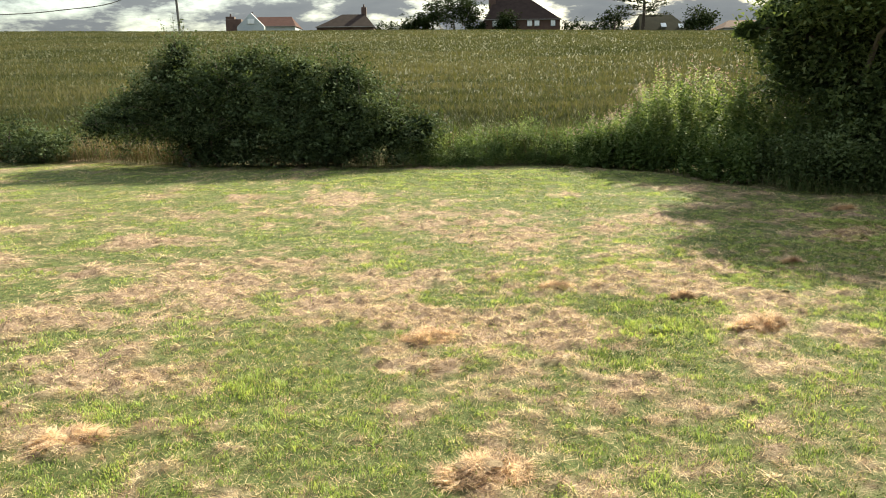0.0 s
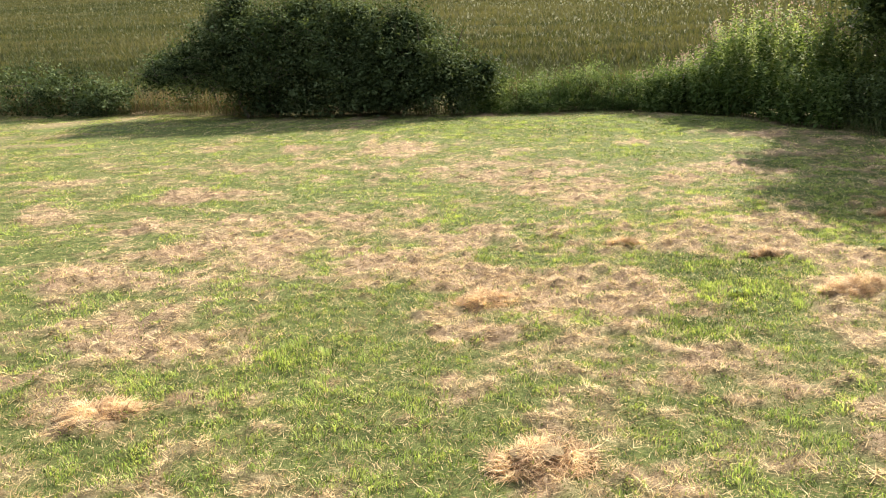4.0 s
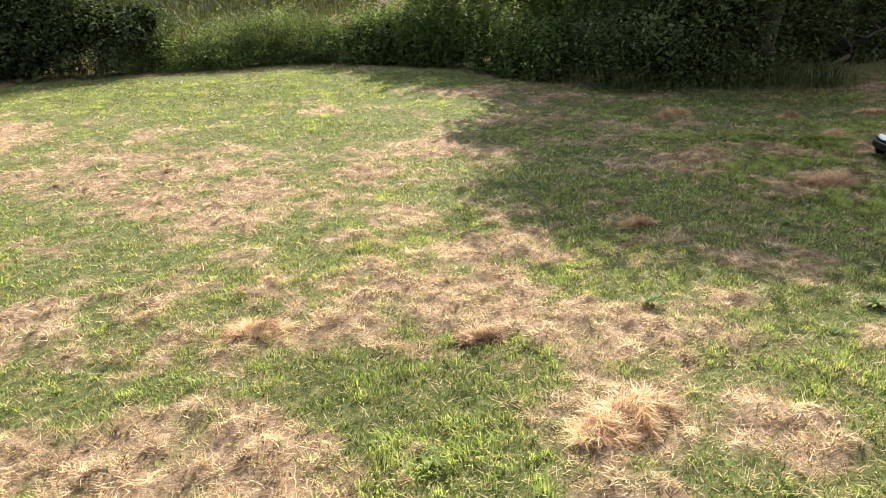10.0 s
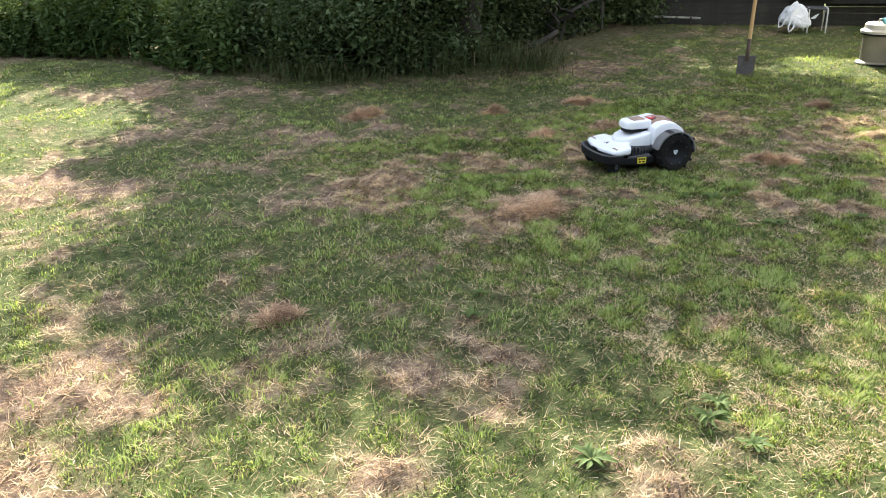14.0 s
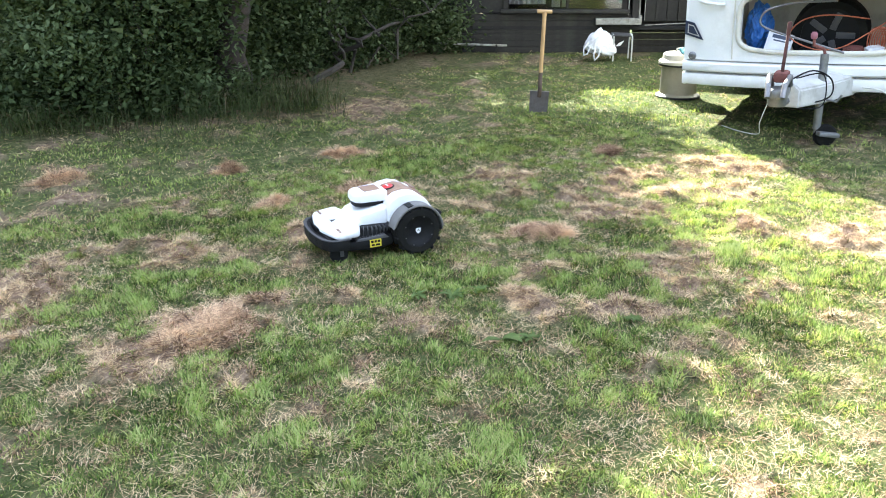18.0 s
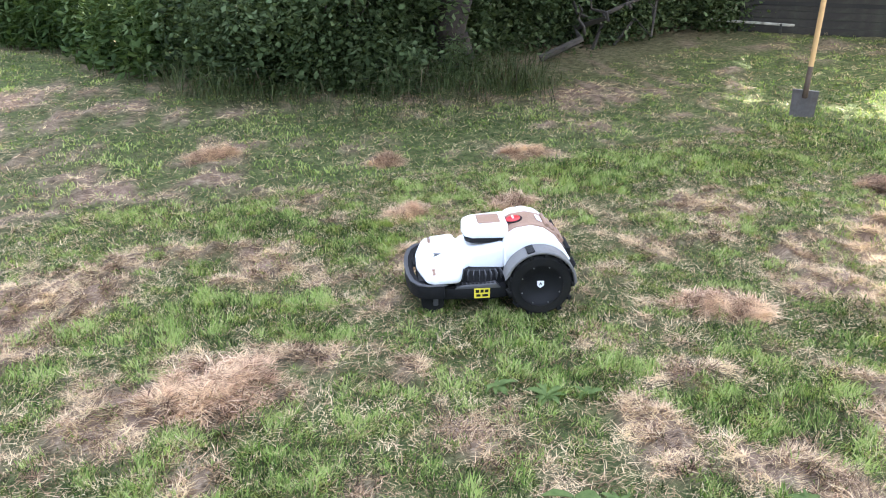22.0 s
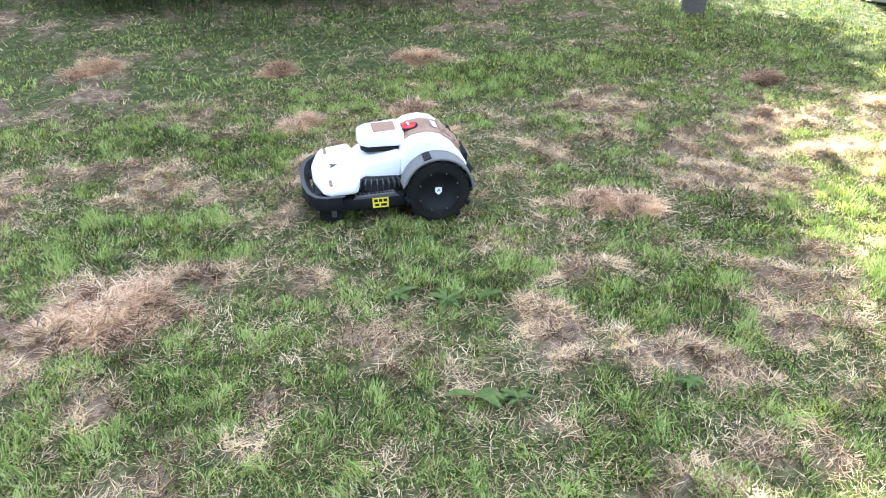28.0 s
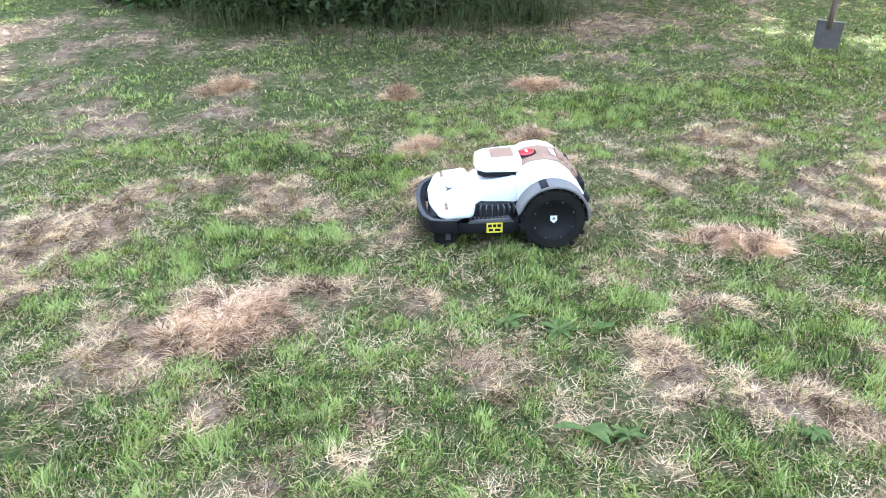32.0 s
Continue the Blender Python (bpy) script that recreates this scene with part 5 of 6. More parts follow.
THATCH = surface("matted_thatch", (0.10, 0.07, 0.045), (0.30, 0.22, 0.14), 22, 0.95, 0.9, grain=110, spec=0.1)
HEAPS = [(2.21, 5.43, 0.19, 0.55, 0.07, 0.1, 0.4), (3.36, 7.50, 0.09, 0.8, 0.06, 0.0, 0.9), (-0.06, 5.36, 0.20, 0.6, 0.06, 0.2, 0.2), (0.18, 3.32, 0.19, 0.55, 0.03, 0.1, 0.0), (-1.77, 3.71, 0.17, 0.5, 0.03, 0.3, 0.0), (7.04, 7.84, 0.19, 0.42, 0.06, -0.75, 0.2), (5.12, 8.01, 0.20, 0.8, 0.06, 0.5, 0.3)]
HEAPS += [(8.79, 8.73, 0.13, 0.6, 0.04, 0.0, 0.8), (5.46, 10.82, 0.17, 0.6, 0.06, 0.0, 0.1), (6.82, 9.25, 0.12, 0.8, 0.06, 0.0, 0.6), (6.43, 10.22, 0.10, 0.7, 0.06, 0.0, 0.3), (7.30, 10.08, 0.14, 0.7, 0.06, 0.0, 0.2), (1.96, 6.29, 0.09, 0.7, 0.05, 0.0, 0.9), (1.00, 6.64, 0.12, 0.6, 0.05, 0.0, 0.7), (6.24, 9.33, 0.13, 0.4, 0.04, 0.5, 0.2)]
for k, row in enumerate(HEAPS):
    build_heap(*row[:6], 500 + k, max(0.0, row[6] - 0.25))


def build_weed(x, y, r, n, seed, long=False):
    g = np.random.default_rng(seed)
    ob = thing("broadleaf_weed", "green broad-leaved weed growing flat in the lawn", "weed", group="lawn weeds")
    for k in range(n if long else n * 3):
        a = g.uniform(0, 6.28)
        ln = r * (g.uniform(0.7, 1.15) if long else g.uniform(0.3, 0.85))
        w = ln * (0.36 if long else 0.30) * g.uniform(0.7, 1.2)
        steep, bow = g.uniform(0.25, 1.3), g.normal(0, 0.35)
        bm = bmesh.new()
        z0 = float(ground_z(x, y))
        rows = []
        for i in range(6):
            q = i / 5
            wid = w * math.sin(math.pi * (0.10 + 0.86 * q)) * (1 + 0.12 * math.sin(i * 2.6 + k))
            rise_q = steep * ln * (0.75 * q - 0.6 * q * q) + 0.012
            cx, cy = x + math.cos(a + bow * q) * ln * q, y + math.sin(a + bow * q) * ln * q
            rows.append([bm.verts.new((cx - math.sin(a) * wid * e, cy + math.cos(a) * wid * e, z0 + rise_q + abs(e) * wid * 0.35)) for e in (-0.5, 0, 0.5)])
        for p, q in zip(rows, rows[1:]):
            for i in range(2):
                bm.faces.new((p[i], p[i + 1], q[i + 1], q[i]))
        part("leaf", bm, WEED_LEAF, ob)


WEED_LEAF = surface("weed_leaf_blade", (0.060, 0.100, 0.028), (0.19, 0.25, 0.085), 30, 0.7, 0.2, grain=90, spec=0.15)
let_light_through(WEED_LEAF, 0.4)
WEEDS = [(6.10, 7.55, 0.10, 9), (5.98, 7.66, 0.08, 8), (6.22, 7.50, 0.07, 7), (5.93, 7.08, 0.085, 5), (6.03, 7.02, 0.07, 6), (4.25, 5.96, 0.10, 10), (4.36, 6.02, 0.08, 8), (3.77, 6.0, 0.10, 9), (2.82, 6.33, 0.08, 9), (4.19, 7.54, 0.06, 7), (1.51, 5.43, 0.09, 9), (4.03, 7.03, 0.07, 8), (4.19, 7.20, 0.06, 8), (3.42, 5.83, 0.07, 8), (4.26, 5.79, 0.08, 8), (6.50, 6.85, 0.07, 8), (7.2, 6.75, 0.06, 7)]
for k, (x, y, r, n) in enumerate(WEEDS):
    build_weed(x, y, r, n, 700 + k, k == 3)
build_mower(pose(6.27, 8.36, 0.0, 0, 0, 163))


# ---- spade, barrel, bag on a stool ----
SPADE_STEEL = surface("tarnished_spade_steel", (0.13, 0.118, 0.112), (0.24, 0.222, 0.212), 14, 0.6, 0.3, 0.15, dirt=(0.10, 0.045, 0.03), dirt_amount=0.5)
SOCKET_BROWN = surface("brown_stained_socket", (0.045, 0.028, 0.018), (0.10, 0.065, 0.042), 12, 0.6, 0.2)


def build_spade():
    t = thing("garden_spade", "digging spade with a pale wooden handle stuck upright in the lawn", "spade", pose(9.62, 10.16, 0, -2, 2, -47))
    part("shaft", tube_bm([(0, 0, 0.27), (0, 0.004, 0.6), (0, 0.0, 0.90)], 0.019, 12), ASH_WOOD, t)
    part("grip", joined(tube_bm([(-0.068, 0, 0.905), (0.068, 0, 0.905)], 0.018, 12), tube_bm([(0, 0, 0.87), (0, 0, 0.90)], 0.022, 12)), ASH_WOOD, t)
    part("socket", tube_bm([(0, -0.012, 0.14), (0, -0.034, 0.20), (0, -0.022, 0.26), (0, -0.004, 0.32), (0, 0, 0.36)], 0.0205, 12, 0.97), SOCKET_BROWN, t, "dark brown steel socket")
    bl = bmesh.new()
    rows = []
    for i in range(5):
        z = 0.185 - 0.27 * i / 4
        w = 0.09 - 0.008 * i / 4
        rows.append([bl.verts.new((w * e, -0.015 + 0.022 * e * e + 0.06 * (0.185 - z), z)) for e in (-1, -0.5, 0, 0.5, 1)])
    for p, q in zip(rows, rows[1:]):
        for i in range(4):
            bl.faces.new((p[i], p[i + 1], q[i + 1], q[i]))
    bmesh.ops.solidify(bl, geom=bl.faces[:], thickness=0.004)
    part("blade", bl, SPADE_STEEL, t)
    part("tread", box_bm(0.18, 0.018, 0.008, 0.002, 1), SPADE_STEEL, t, m=pose(0, -0.002, 0.187))


def build_barrel():
    t = thing("waste_water_barrel", "beige plastic barrel with a pale lid beside the caravan", "barrel", pose(11.18, 9.66, 0))
    part("body", lathe_bm([(0.20, 0.0), (0.215, 0.004), (0.215, 0.03), (0.182, 0.045), (0.178, 0.32), (0.185, 0.34)], 40), BEIGE, t)
    part("foot_ring", lathe_bm([(0.205, 0.001), (0.222, 0.004), (0.222, 0.022), (0.205, 0.03)], 40), BLACK_PLASTIC, t)
    lid = part("lid", lathe_bm([(0.19, 0.335), (0.212, 0.34), (0.212, 0.365), (0.180, 0.385), (0.172, 0.43), (0.150, 0.445), (0.03, 0.45)], 40), BEIGE_LID, t, "pale beige stepped lid")
    # black ring stands in for the shadow below the lid's edge
    part("lid_shadow_ring", lathe_bm([(0.195, 0.318), (0.208, 0.322), (0.208, 0.338), (0.195, 0.340)], 40), BLACK_PLASTIC, lid)
    part("handle", tube_bm([(-0.05, 0.02, 0.445), (-0.05, 0.02, 0.485), (0.05, 0.02, 0.485), (0.05, 0.02, 0.445)], 0.007, 8), BEIGE_LID, lid)
    cl = bmesh.new()
    bmesh.ops.create_icosphere(cl, subdivisions=4, radius=0.10)
    for v in cl.verts:
        k = 1 + 0.5 * noise.noise(v.co * 14) + 0.25 * noise.noise(v.co * 31)
        v.co = Vector((v.co.x * 1.1 * k, v.co.y * 0.8 * k, max(0.0, v.co.z) * 0.75 * k))
    c = part("rag", cl, TEAL_CLOTH, None, m=pose(11.20, 9.56, 0.446))
    tagged(c, "crumpled teal cloth lying on the barrel lid", "cloth")


def build_bag_and_stool():
    s = thing("folding_stool", "low folding stool with a pale tube frame", "stool", pose(13.02, 11.72, 0, 0, 0, -45))
    part("seat", box_bm(0.26, 0.22, 0.016, 0.006), GREY_PLASTIC, s, m=pose(0, 0, 0.33, 4, 3, 0))
    for dx in (-0.12, 0.12):
        part("leg", tube_bm([(dx, -0.13, 0.0), (dx, -0.12, 0.31), (dx, -0.07, 0.335), (dx, 0.05, 0.335)], 0.010, 8), PALE_CABLE, s)
        part("leg", tube_bm([(dx, 0.14, 0.0), (dx, 0.10, 0.31), (dx, 0.02, 0.325)], 0.010, 8), PALE_CABLE, s)
    bm = bmesh.new()
    bmesh.ops.create_icosphere(bm, subdivisions=5, radius=1)
    for v in bm.verts:
        d = v.co.copy()
        k = 1 + 0.22 * noise.noise(d * 2.1 + Vector((3, 1, 0))) + 0.10 * noise.noise(d * 5.5) + 0.05 * noise.noise(d * 13)
        sag = 0.72 + 0.28 * d.z
        v.co = Vector((d.x * 0.16 * k * (1.15 - 0.25 * d.z), d.y * 0.14 * k, d.z * 0.22 * k * sag))
        v.co.x += 0.14 * max(0, d.x) ** 2
    b = thing("carrier_bag", "crumpled white plastic carrier bag slumped against the stool", "bag", pose(12.72, 11.90, 0.20, 0, 16, -48) @ Matrix.Diagonal((0.82, 0.85, 1.0, 1.0)))
    part("body", bm, BAG_FILM, b)
    part("bag_handle", tube_bm([(-0.15, -0.11, 0.02), (-0.19, -0.15, -0.08), (-0.16, -0.17, -0.15), (-0.11, -0.16, -0.12), (-0.10, -0.13, -0.02)], 0.012, 8), BAG_FILM, b)
    part("bag_handle", tube_bm([(-0.02, -0.14, -0.02), (-0.01, -0.18, -0.12), (0.03, -0.18, -0.17), (0.07, -0.16, -0.11), (0.06, -0.13, 0.0)], 0.014, 8), BAG_FILM, b)
    part("loose_corner", prism_bm([(0, 0), (0.07, 0.02), (0.10, 0.10), (0.03, 0.05)], -0.004, 0.004, "Y", 0.002, 1), BAG_FILM, b, m=pose(0.30, 0.02, 0.06))


build_spade()
build_barrel()
build_bag_and_stool()


# ---- the touring caravan ----
COVER_WHITE = surface("scuffed_white_cover", (0.46, 0.46, 0.45), (0.62, 0.62, 0.60), 6, 0.5, 0.1, dirt=(0.20, 0.18, 0.14), dirt_amount=0.6)
FADED_PINK = surface("faded_pink_grip", (0.24, 0.085, 0.11), (0.34, 0.13, 0.16), 9, 0.6, 0.1)
DARK_RED = surface("dark_red_grip", (0.035, 0.010, 0.010), (0.085, 0.025, 0.022), 12, 0.6, 0.2)


def van_frame():
    fwd = Vector((-0.943, -0.331, 0)).normalized()
    across = Vector((0.331, -0.943, 0)).normalized()
    m = Matrix.Identity(4)
    for i, c in enumerate((across, -fwd, Vector((0, 0, 1)))):
        for j in range(3):
            m[j][i] = c[j]
    m.translation = (10.53, 7.92, 0.0)
    return m @ pose(0, 0, 0, 0, -2.0, 0)


def bow(u, depth=0.16):
    """How far the nose bulges forward at that place across it."""
    return -depth * (1 - min(1.0, abs(u) / 1.11) ** 2.4)


def nose_sheet(us, zs, rake, hole=None, thick=0.03):
    """The bowed front skin, with an opening where hole(u, z) is true."""
    bm = bmesh.new()
    grid = [[bm.verts.new((u, bow(u) + rake(z), z)) for u in us] for z in zs]
    for j in range(len(zs) - 1):
        for i in range(len(us) - 1):
            if hole and hole((us[i] + us[i + 1]) / 2, (zs[j] + zs[j + 1]) / 2):
                continue
            bm.faces.new((grid[j][i], grid[j][i + 1], grid[j + 1][i + 1], grid[j + 1][i]))
    loose = [v for v in bm.verts if not v.link_faces]
    bmesh.ops.delete(bm, geom=loose, context="VERTS")
    bmesh.ops.solidify(bm, geom=bm.faces[:], thickness=thick)
    bmesh.ops.recalc_face_normals(bm, faces=bm.faces)
    return bm


def in_hole(u, z):
    """The rounded locker opening."""
    a, b = (u + 0.05) / 0.60, (z - 0.89) / 0.215
    return abs(a) ** 5 + abs(b) ** 5 < 1


def build_van():
    t = thing("touring_caravan", "white touring caravan with its front locker standing open", "caravan", van_frame())

    def rake(z):
        return 0.02 * max(0, z - 0.6) + 0.42 * max(0, z - 1.25) ** 1.3

    us = [-1.11 + 2.22 * i / 148 for i in range(149)]
    zs = [0.585 + 0.605 * j / 46 for j in range(47)]
    part("front_panel", nose_sheet(us, zs, rake, in_hole), VAN_WHITE, t)
    us2 = [-1.11 + 2.22 * i / 24 for i in range(25)]
    part("front_upper", nose_sheet(us2, [1.20 + 1.25 * j / 10 for j in range(11)], rake), VAN_WHITE, t)
    # bumper moulding: two rounded rails
    for z, h, out in ((0.530, 0.10, 0.035), (0.425, 0.115, 0.025)):
        bm = bmesh.new()
        prof = [(0.05, -h / 2), (-out * 0.7, -h / 2 + 0.012), (-out, -h / 4), (-out, h / 4), (-out * 0.7, h / 2 - 0.012), (0.05, h / 2)]
        rows = [[bm.verts.new((u * 1.005, bow(u) + d, z + dz)) for d, dz in prof] for u in us2]
        for p, q in zip(rows, rows[1:]):
            for i in range(len(prof)):
                k = (i + 1) % len(prof)
                bm.faces.new((p[i], p[k], q[k], q[i]))
        bm.faces.new(rows[0])
        bm.faces.new(list(reversed(rows[-1])))
        bmesh.ops.recalc_face_normals(bm, faces=bm.faces)
        part("bumper_rail", bm, VAN_WHITE, t)
    # body behind the nose: sides, roof, floor
    side = [(0.0, 0.37), (0.0, 1.25), (0.20, 1.75), (0.62, 2.42), (0.80, 2.52), (4.6, 2.52), (4.85, 2.2), (4.9, 0.37)]
    for s in (-1, 1):
        part("side_wall", prism_bm(side, s * 1.085, s * 1.115, "X", 0.004, 1), VAN_WHITE, t)
    part("roof", prism_bm([(0.62, 2.42), (0.80, 2.52), (4.6, 2.52), (4.85, 2.2), (4.83, 2.18), (4.58, 2.49), (0.82, 2.49), (0.65, 2.40)], -1.085, 1.085, "X"), VAN_WHITE, t)
    part("floor_pan", box_bm(2.17, 4.8, 0.05, 0.01, 1), INSIDE_SHADE, t, m=pose(0, 2.45, 0.40))
    part("rear_wall", box_bm(2.17, 0.03, 1.85, 0.01, 1), VAN_WHITE, t, m=pose(0, 4.86, 1.30))
    part("bulkhead", box_bm(2.17, 0.03, 1.8, 0.01, 1), VAN_CREAM, t, m=pose(0, 0.62, 1.30))
    # moulded panel lines, grab handles, lamps and stripes on the nose
    for u in (-0.70, 0.62):
        part("panel_groove", tube_bm([(u, bow(u) - 0.002, 0.60), (u - 0.008, bow(u) - 0.003, 0.9), (u, bow(u) + 0.0, 1.16)], 0.006, 6), VAN_CREAM, t)
    for s in (-1, 1):
        u = 0.86 * s - 0.03
        h = part("grab_handle", tube_bm([(u - 0.11, bow(u - 0.11) - 0.012, 1.065), (u - 0.04, bow(u) - 0.035, 1.05), (u + 0.06, bow(u) - 0.035, 1.035), (u + 0.11, bow(u + 0.11) - 0.012, 1.035)], 0.014, 8), VAN_WHITE, t)
        part("handle_recess", tube_bm([(u - 0.12, bow(u - 0.12) - 0.004, 1.10), (u + 0.06, bow(u + 0.06) - 0.006, 1.105)], 0.010, 8), VAN_CREAM, h)
        lamp = part("marker_lamp", lathe_bm([(0.033, 0.0), (0.033, 0.010), (0.026, 0.018), (0.008, 0.022)], 22, "Y"), STEEL, t, "round chrome marker lamp", m=pose(1.035 * s, bow(1.035) - 0.004, 0.615))
        part("lamp_lens", lathe_bm([(0.022, 0.017), (0.014, 0.027), (0.004, 0.029)], 18, "Y"), GLASS, lamp)
        stripe = [(-1.112, 0.79), (-0.945, 0.745), (-1.03, 0.885), (-1.112, 0.905)]
        for k, (grow, mat, dy) in enumerate(((1.0, NAVY, -0.014), (0.66, VAN_WHITE, -0.017), (0.5, NAVY, -0.020))):
            cx, cz = -1.045, 0.825
            bm = bmesh.new()
            pts = [(cx + (a - cx) * grow, cz + (b - cz) * grow) for a, b in stripe]
            fr = [bm.verts.new((a * -s, bow(a) + dy, b)) for a, b in pts]
            bm.faces.new(fr)
            bmesh.ops.solidify(bm, geom=bm.faces[:], thickness=0.002)
            part("side_stripe", bm, mat, t)
    # locker: lining, lip, open lid
    lip = [(-0.05 + 0.615 * math.copysign(abs(math.cos(a)) ** 0.4, math.cos(a)), 0.89 + 0.225 * math.copysign(abs(math.sin(a)) ** 0.4, math.sin(a))) for a in [2 * math.pi * k / 64 for k in range(65)]]
    part("locker_rim", tube_bm([(u, bow(u) - 0.004 + rake(z), z) for u, z in lip], 0.022, 10), VAN_CREAM, t)
    for name, sx, sy, sz, at in (("locker_floor", 1.36, 0.58, 0.02, (-0.05, 0.32, 0.47)), ("locker_shelf", 1.30, 0.16, 0.02, (-0.05, -0.02, 0.635)), ("locker_roof", 1.36, 0.46, 0.02, (-0.05, 0.32, 1.15)), ("locker_side", 0.02, 0.50, 0.66, (-0.71, 0.30, 0.79)), ("locker_side", 0.02, 0.50, 0.66, (0.61, 0.30, 0.79))):
        part(name, box_bm(sx, sy, sz, 0.004, 1, at), VAN_CREAM, t)
    part("locker_lid", nose_sheet([-0.66 + 1.22 * i / 20 for i in range(21)], [0.0, 0.18, 0.36, 0.5], lambda z: 0.0, None, 0.05), VAN_CREAM, t, "cream underside of the raised lid", m=pose(0, -0.02, 1.15, 26, 0, 0))
    part("lid_stay", tube_bm([(0.06, -0.02, 1.09), (0.03, -0.16, 1.36)], 0.010, 6), RUST, t)
    # drawbar with its white cover, coupling, brake lever, jockey wheel
    tip = Vector((-0.21, -1.02, 0.46))
    cov = bmesh.new()
    ring = []
    for q, w, h in ((0.0, 0.24, 0.12), (0.45, 0.17, 0.12), (0.80, 0.085, 0.11)):
        c = Vector((0.02, -0.10, 0.47)).lerp(tip, q)
        ring.append([cov.verts.new(c + Vector((sx * w, 0, sz))) for sx, sz in ((-1, -h), (-1, 0.02), (-0.5, 0.06), (0.5, 0.06), (1, 0.02), (1, -h))])
    for p, q in zip(ring, ring[1:]):
        for i in range(6):
            k = (i + 1) % 6
            cov.faces.new((p[i], p[k], q[k], q[i]))
    cov.faces.new(ring[0])
    cov.faces.new(list(reversed(ring[-1])))
    bmesh.ops.recalc_face_normals(cov, faces=cov.faces)
    bmesh.ops.bevel(cov, geom=cov.edges[:], offset=0.012, segments=2, affect="EDGES")
    part("drawbar_cover", cov, COVER_WHITE, t, "white moulded cover over the drawbar")
    part("drawbar", joined(tube_bm([(-0.45, 0.4, 0.36), tip + Vector((0, 0.12, -0.06))], 0.03, 8), tube_bm([(0.45, 0.4, 0.36), tip + Vector((0, 0.12, -0.06))], 0.03, 8)), GALV, t)
    coup = part("coupling", joined(box_bm(0.11, 0.20, 0.05, 0.015, 2, (0, 0.02, 0.02)), lathe_bm([(0.045, -0.055), (0.055, -0.04), (0.055, 0.02), (0.03, 0.045)], 18)), GALV, t, "scuffed grey metal coupling head", m=Matrix.Translation(tip) @ Matrix.Scale(1.25, 4))
    part("coupling_handle", tube_bm([(-0.05, 0.10, 0.05), (-0.055, 0.02, 0.11), (-0.045, -0.08, 0.08), (-0.04, -0.12, 0.01)], 0.016, 8), STEEL, coup)
    part("coupling_handle", tube_bm([(0.05, 0.10, 0.05), (0.055, 0.02, 0.11), (0.045, -0.08, 0.08), (0.04, -0.12, 0.01)], 0.016, 8), STEEL, coup)
    part("brake_boot", joined(box_bm(0.08, 0.14, 0.06, 0.02, 2, (0, 0.10, 0.10))), RUST, coup, "faded red rubber boot")
    part("brake_lever", joined(box_bm(0.022, 0.035, 0.34, 0.006, 1, (0, 0.0, 0.17)), box_bm(0.030, 0.040, 0.10, 0.012, 2, (0, 0, 0.37))), DARK_RED, t, "dark red handbrake lever", m=Matrix.Translation(tip + Vector((0.0, 0.10, 0.09))) @ pose(0, 0, 0, -4, 3, 0))
    jp = Vector((0.03, -0.50, 0.0))
    j = part("jockey_post", tube_bm([jp + Vector((0, 0, 0.14)), jp + Vector((0, 0, 0.70))], 0.030, 14), GALV, t)
    part("jockey_inner", tube_bm([jp + Vector((0, 0, 0.07)), jp + Vector((0, 0, 0.2))], 0.022, 12), STEEL, j)
    part("jockey_clamp", joined(box_bm(0.10, 0.07, 0.05, 0.01, 2, jp + Vector((-0.02, 0, 0.36))), tube_bm([jp + Vector((0.03, -0.02, 0.37)), jp + Vector((0.12, -0.05, 0.36)), jp + Vector((0.15, -0.05, 0.41))], 0.009, 8)), GALV, j)
    part("crank_handle", tube_bm([jp + Vector((0, 0, 0.70)), jp + Vector((-0.01, 0, 0.735)), jp + Vector((-0.08, -0.01, 0.765)), jp + Vector((-0.085, -0.01, 0.83))], 0.012, 8), RUST, j)
    part("crank_grip", lathe_bm([(0.018, 0), (0.024, 0.012), (0.024, 0.035), (0.016, 0.05)], 14), FADED_PINK, j, "faded pink crank grip", m=Matrix.Translation(jp + Vector((-0.085, -0.01, 0.81))))
    w = part("jockey_wheel", lathe_bm([(0.02, -0.028), (0.075, -0.030), (0.085, -0.018), (0.085, 0.018), (0.075, 0.030), (0.02, 0.028)], 26, "Y"), RUBBER, t, m=Matrix.Translation(jp + Vector((0.06, 0.02, 0.09))) @ pose(0, 0, 0, 0, 0, 30))
    part("wheel_fork", box_bm(0.16, 0.075, 0.035, 0.01, 2), GALV, w, m=pose(0.0, -0.045, 0.015, 0, 8, 0))
    # axle and wheels
    for s in (-1, 1):
        wh = part("wheel", lathe_bm([(0.05, -0.08), (0.26, -0.085), (0.30, -0.06), (0.30, 0.06), (0.26, 0.085), (0.05, 0.08)], 36, "X"), RUBBER, t, m=pose(s * 0.98, 2.55, 0.30))
        part("hubcap", lathe_bm([(0.18, 0.0), (0.17, 0.02), (0.05, 0.035)] if s > 0 else [(0.18, 0.0), (0.17, -0.02), (0.05, -0.035)], 28, "X"), STEEL, wh, m=pose(s * 0.082, 0, 0))
    return t


def in_van(m, pts):
    return [m @ Vector(p) for p in pts]


def smooth_run(pts, n=6):
    """A rounded run through a few bends."""
    out, P = [], [Vector(p) for p in pts]
    for i in range(len(P) - 1):
        a, b, c, d = P[max(0, i - 1)], P[i], P[i + 1], P[min(len(P) - 1, i + 2)]
        for k in range(n):
            q = k / n
            out.append(0.5 * ((2 * b) + (c - a) * q + (2 * a - 5 * b + 4 * c - d) * q * q + (3 * b - a - 3 * c + d) * q ** 3))
    return out + [P[-1]]


